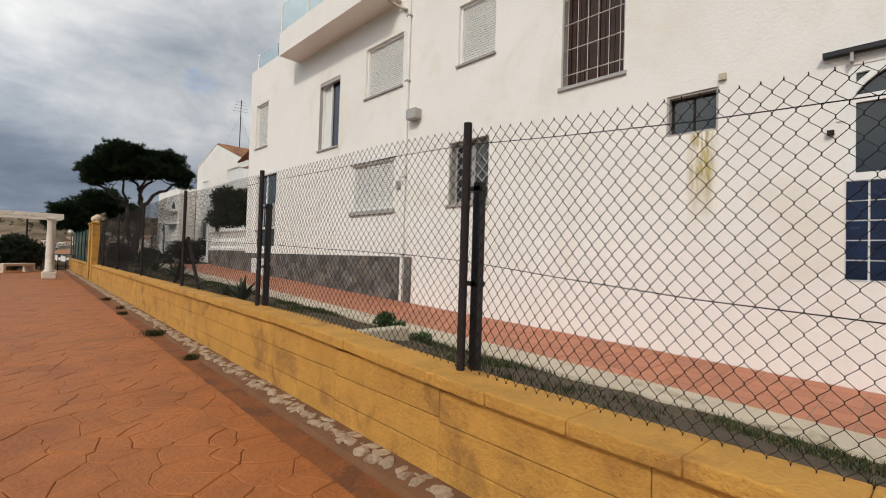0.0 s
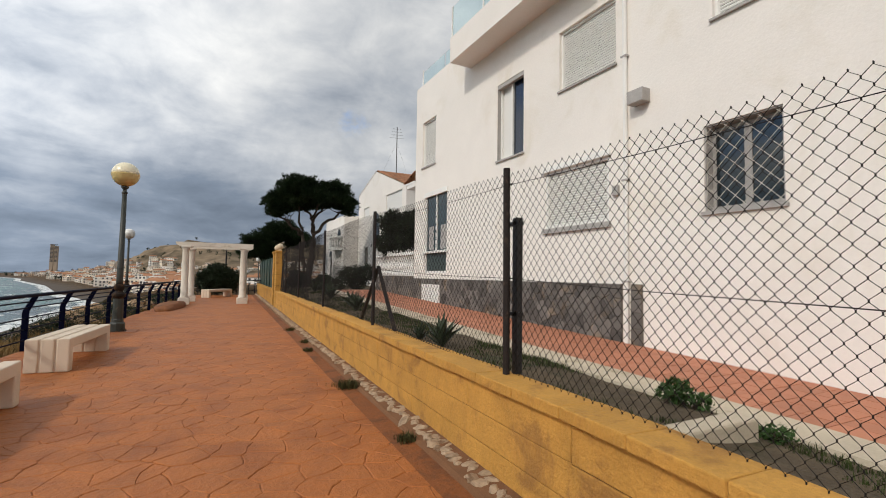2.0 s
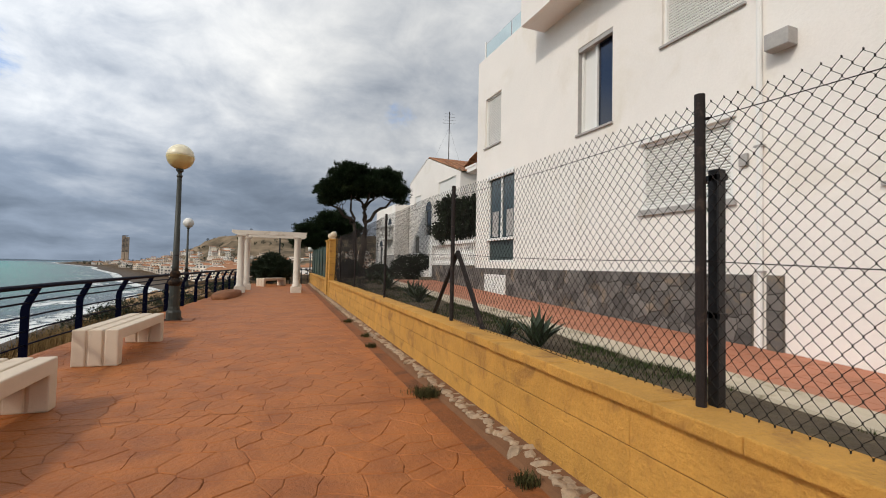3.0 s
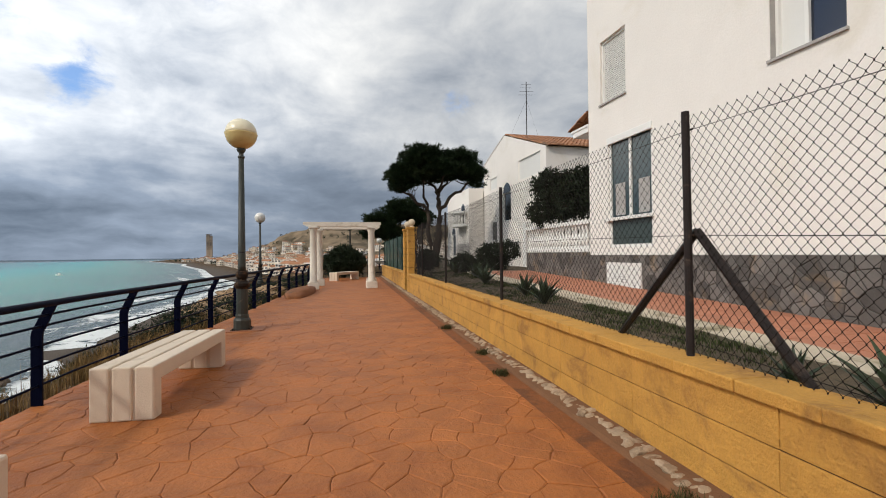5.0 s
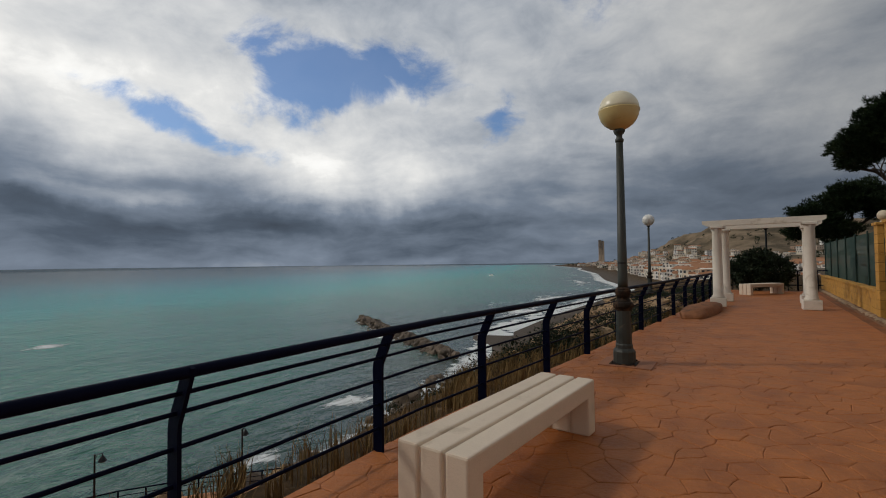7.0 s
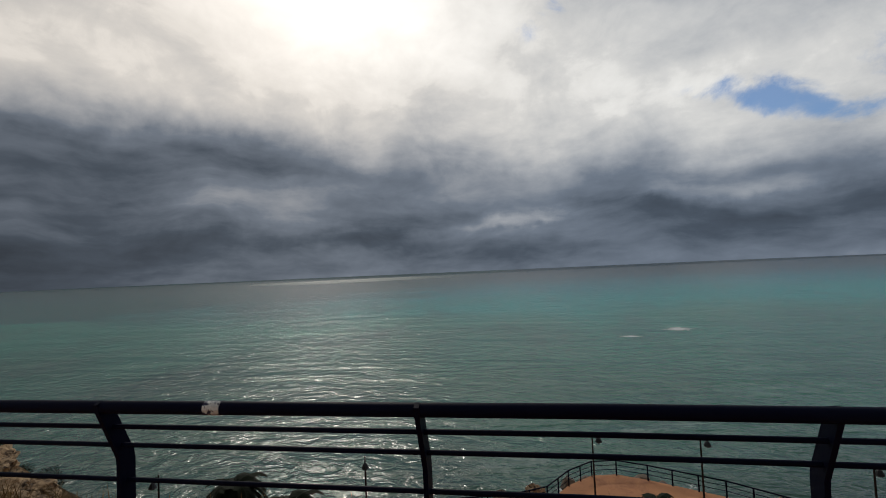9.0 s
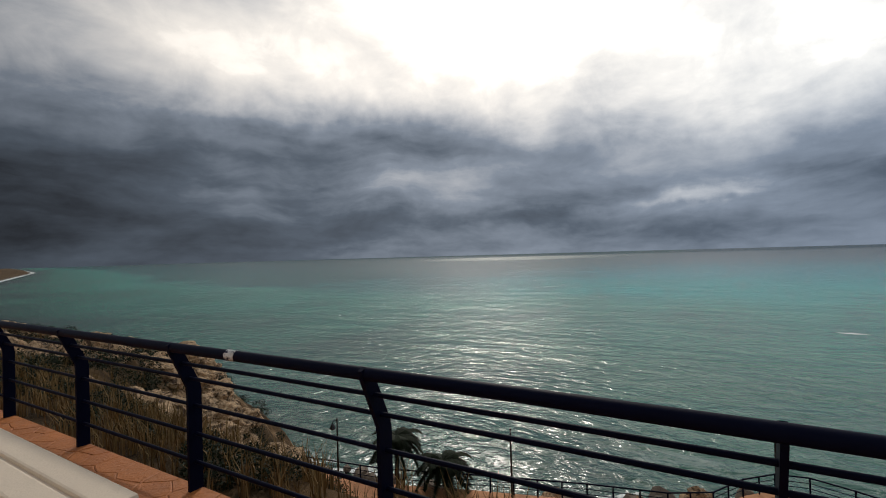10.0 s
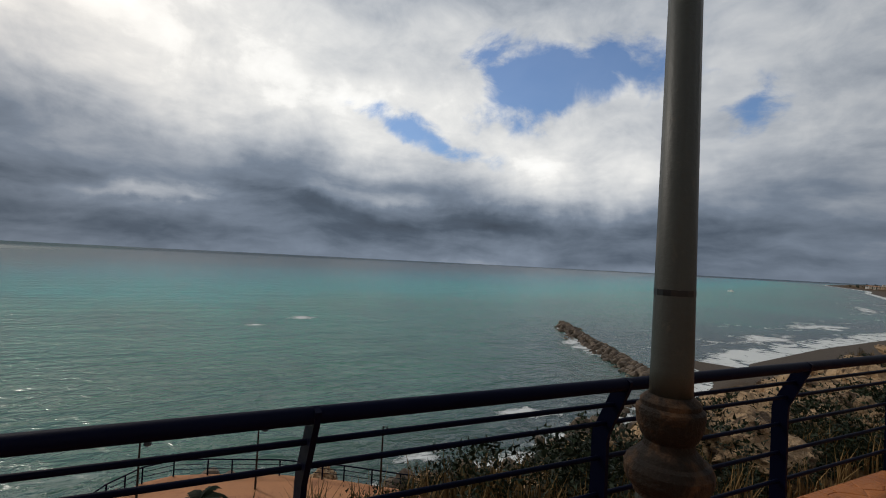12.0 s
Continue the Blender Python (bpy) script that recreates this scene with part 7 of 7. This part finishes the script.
# ---------------------------------------------------------------- house plinth stones
plinth = plain_box("plinth", M_PLINTH_JOINT, house, (HX - 0.022, HX - 0.002, 9.12, H_Y1, -0.1, 1.42), "dark crazy stone plinth")
plinth2 = plain_box("plinth_end", M_PLINTH_JOINT, house, (HX - 0.022, HX - 0.002, 8.70, 8.92, -0.1, 1.42))
plinth_t = plain_box("plinth", M_PLINTH_JOINT, terrace, (HX - 0.022, HX + 0.018, H_Y1 + 0.006, 22.1, -0.1, 1.49), "dark crazy stone plinth")
rng = random.Random(31)


def plinth_stones(parent, y0, y1, z1):
    for p, poly in cells(y0, y1, 0.2, z1, 0.225, rng):
        if max(q[1] for q in poly) < tile_z(p[0]):
            continue
        poly = shrink(poly, 0.006)
        if len(poly) < 3:
            continue
        bm = B()
        if slab_stone(bm, poly, 0.022 + rng.uniform(0, 0.012), 0.0, lambda u, v, h: (HX - 0.024 - h, u, v), 0.008):
            bmesh.ops.recalc_face_normals(bm, faces=bm.faces)
            part("stone", bm, M_PLINTH, parent)
        else:
            bm.free()


plinth_stones(plinth, 9.12, H_Y1, 1.42)
plinth_stones(plinth2, 8.70, 8.92, 1.42)
plinth_stones(plinth_t, H_Y1 + 0.01, 22.1, 1.49)

# ---------------------------------------------------------------- red tiles of the walk
TS = 0.30
bm = B()
box(bm, -TS / 2 + 0.005, TS / 2 - 0.005, -TS / 2 + 0.005, TS / 2 - 0.005, -0.012, 0.0, bevel=0.003)
tile_piece = bpy.data.meshes.new("tile")
bm.to_mesh(tile_piece)
bm.free()
tile_piece.materials.append(M_TILE)
slope = math.degrees(math.atan(0.037))
rest_v, rest_f = [], []
count = 0
for j in range(98):
    y = -7.3 + j * TS
    for i in range(6):
        x = TILE_X + 0.15 + i * TS
        m = pose(x, y, tile_z(y) + 0.002 + 0.0015 * math.sin(i * 5 + j * 3), slope, 0, 0)
        if 0.5 < y < 15.2 and count < 300:
            ob = new("tile", tile_piece)
            ob.parent, ob.matrix_basis = tile_walk, m
            count += 1
        else:
            push(rest_v, rest_f, [tuple(m @ v.co) for v in tile_piece.vertices], [tuple(p.vertices) for p in tile_piece.polygons])
raw_mesh("tile_rest", rest_v, rest_f, M_TILE, tile_walk, kind="stuff")

# ---------------------------------------------------------------- wall blocks and coping
LEAN = -math.degrees(math.atan(0.042))


def shared_box(name, dims, bevel, material, rough=0.0, seed=0):
    bm = B()
    box(bm, *dims, bevel=bevel)
    if rough:
        for v in bm.verts:
            v.co += Vector((noise.noise(v.co * 9 + Vector((seed, 0, 0))), noise.noise(v.co * 9 + Vector((0, seed, 0))), noise.noise(v.co * 9 + Vector((0, 0, seed))))) * rough
    me = bpy.data.meshes.new(name)
    bm.to_mesh(me)
    bm.free()
    me.materials.append(material)
    return me


BL = 1.25
block_me = [shared_box("block", (0.0, 0.06, -BL / 2 + 0.0006, BL / 2 - 0.0006, 0.0, 0.217), 0.004, M_OCHRE, 0.003, k) for k in range(4)]
cope_me = [shared_box("coping", (-0.04, 0.27, -0.2495, 0.2495, 0.0, 0.080), 0.010, M_OCHRE, 0.005, 10 + k) for k in range(4)]
rng = random.Random(17)


def dress_wall(parent, y0, y1):
    for r in range(3):
        n = int((y1 - y0) / BL)
        w = (y1 - y0) / n
        for i in range(n):
            y = y0 + (i + 0.5) * w
            ob = new("block", block_me[rng.randrange(4)])
            ob.parent = parent
            k = 1 - cope_drop(y) / WALL_TOP
            ob.matrix_basis = pose(wall_x(y) + rng.uniform(-0.002, 0.002), y, r * 0.2240 * k, 0, 0, LEAN) @ Matrix.Diagonal((1, w / BL, k, 1))
    n = round((y1 - y0) / 0.5)
    w = (y1 - y0) / n
    for i in range(n):
        y = y0 + (i + 0.5) * w
        ob = new("coping_stone", cope_me[rng.randrange(4)])
        ob.parent = parent
        ob.matrix_basis = pose(wall_x(y) + rng.uniform(-0.004, 0.004), y, WALL_TOP - cope_drop(y) + rng.uniform(-0.002, 0.002), math.degrees(math.atan(cope_drop(y - 0.25) * 2 - cope_drop(y + 0.25) * 2)), 0, LEAN + rng.uniform(-0.3, 0.3)) @ Matrix.Diagonal((1, w / 0.5, 1, 1))


dress_wall(wall_near, W_Y0, W_Y1)
dress_wall(wall_far, 26.35, 40.0)
# rubble edging at the wall's foot
bm = B()
for a, b in zip(steps((P_Y0, 39.9, 40)), steps((P_Y0, 39.9, 40))[1:]):
    for (ua, za), (ub, zb) in zip(((-0.24, -0.01), (-0.20, 0.02), (-0.10, 0.045), (0.02, 0.05)), ((-0.20, 0.02), (-0.10, 0.045), (0.02, 0.05), (0.02, -0.1))):
        quad(bm, (wall_x(a) + ua, a, za), (wall_x(a) + ub, a, zb), (wall_x(b) + ub, b, zb), (wall_x(b) + ua, b, za))
bmesh.ops.remove_doubles(bm, verts=bm.verts, dist=1e-4)
edging = tagged(part("rubble_edging", bm, M_MORTAR), "rough pale rubble edging at the wall foot", "edging", kind="structure")
rub = [rock_mesh("rubble", 40 + i, 2, M_RUBBLE) for i in range(6)]
rub_v, rub_f = [], []
y = P_Y0
k = 0
while y < 39:
    s = rng.uniform(0.035, 0.075)
    y += s * rng.uniform(1.0, 1.5)
    for u in ((-0.13, -0.04) if rng.random() < 0.35 else (-0.09,)):
        if k < 320 and y > 1.0:
            ob = new("stone", rub[rng.randrange(6)])
            ob.parent = edging
            ob.matrix_basis = pose(wall_x(y) + u + rng.uniform(-0.02, 0.02), y, 0.026, rng.uniform(-20, 20), rng.uniform(-20, 20), rng.uniform(0, 360)) @ Matrix.Diagonal((s * 0.85, s * 1.25, s * 0.72, 1))
            k += 1
        else:
            src = rub[rng.randrange(6)]
            m = pose(wall_x(y) + u + rng.uniform(-0.02, 0.02), y, 0.026, 0, 0, rng.uniform(0, 360)) @ Matrix.Diagonal((s * 0.85, s * 1.25, s * 0.72, 1))
            push(rub_v, rub_f, [tuple(m @ v.co) for v in src.vertices], [tuple(p.vertices) for p in src.polygons])

raw_mesh("stone_rest", rub_v, rub_f, M_RUBBLE, edging, kind="stuff")

# ---------------------------------------------------------------- paving stones
def clip_half(poly, a, b, c):
    """Keeps a x + b y <= c."""
    res = []
    for i, p in enumerate(poly):
        q = poly[(i + 1) % len(poly)]
        sp, sq = a * p[0] + b * p[1] - c, a * q[0] + b * q[1] - c
        if sp <= 0:
            res.append(p)
        if sp * sq < 0:
            k = sp / (sp - sq)
            res.append((p[0] + (q[0] - p[0]) * k, p[1] + (q[1] - p[1]) * k))
    return res


bm = B()
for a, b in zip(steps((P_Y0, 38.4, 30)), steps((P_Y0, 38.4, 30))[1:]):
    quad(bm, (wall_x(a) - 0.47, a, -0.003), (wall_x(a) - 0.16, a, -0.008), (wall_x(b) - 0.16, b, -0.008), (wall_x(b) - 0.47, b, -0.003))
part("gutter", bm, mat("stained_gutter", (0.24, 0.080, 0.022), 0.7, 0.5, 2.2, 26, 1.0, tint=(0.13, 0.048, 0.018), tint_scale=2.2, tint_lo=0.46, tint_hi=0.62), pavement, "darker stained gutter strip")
rng = random.Random(23)
rest = B()
single = 0


def warp(u, v, h):
    """Bends the joints a little, alike on both sides."""
    k = 0.085 * smoothstep(rail_x(v) + 0.02, rail_x(v) + 0.3, u) * smoothstep(wall_x(v) - 0.46, wall_x(v) - 0.75, u)
    q = Vector((u * 3.1, v * 3.1, 0.0))
    return (u + k * noise.noise(q), v + k * noise.noise(q + Vector((31.0, 17.0, 5.0))), h)


for p, poly in cells(-2.95, 4.0, P_Y0, 38.4, 0.262, rng, 0.46):
    x, y = p
    sl = 0.1 if y > 13.3 else 0.0
    poly = clip_half(poly, -1, sl, -(rail_x(y) - 0.05 - sl * y))
    if len(poly) > 2:
        poly = clip_half(poly, 1, -0.042, wall_x(y) - 0.44 - 0.042 * y)
    if len(poly) < 3:
        continue
    poly = shrink(poly, 0.0008 + 0.0030 * rng.random() ** 2)
    if len(poly) < 3:
        continue
    dense = []
    for i, p in enumerate(poly):
        q = poly[(i + 1) % len(poly)]
        m = max(1, round(math.dist(p, q) / 0.11))
        dense += [(p[0] + (q[0] - p[0]) * j / m, p[1] + (q[1] - p[1]) * j / m) for j in range(m)]
    poly = dense
    top = rng.uniform(-0.0025, 0.0015)
    near = 8.6 < y < 16.0 and single < 300
    bm = B() if near else rest
    ok = slab_stone(bm, poly, top, 0.02, warp, 0.008)
    if near:
        if ok:
            part("stone", bm, M_PAVE, pavement)
            single += 1
        else:
            bm.free()
ob = part("stone_rest", rest, M_PAVE_ST, pavement)
ob["kind"] = "stuff"

# long crack across the paving
bm = B()
pts = [(-2.6 + i * 0.14, 9.60 - 0.012 * i * 0.3 + 0.03 * noise.noise(Vector((i * 0.6, 0, 3))), 0.0005) for i in range(33)]
for p, q in zip(pts, pts[1:]):
    w = 0.005 + 0.004 * abs(noise.noise(Vector((p[0] * 3, 1, 1))))
    quad(bm, (p[0], p[1] - w, 0.0022), (q[0], q[1] - w, 0.0022), (q[0], q[1] + w, 0.0022), (p[0], p[1] + w, 0.0022))
part("crack", bm, M_JOINT, pavement, "long crack across the paving")
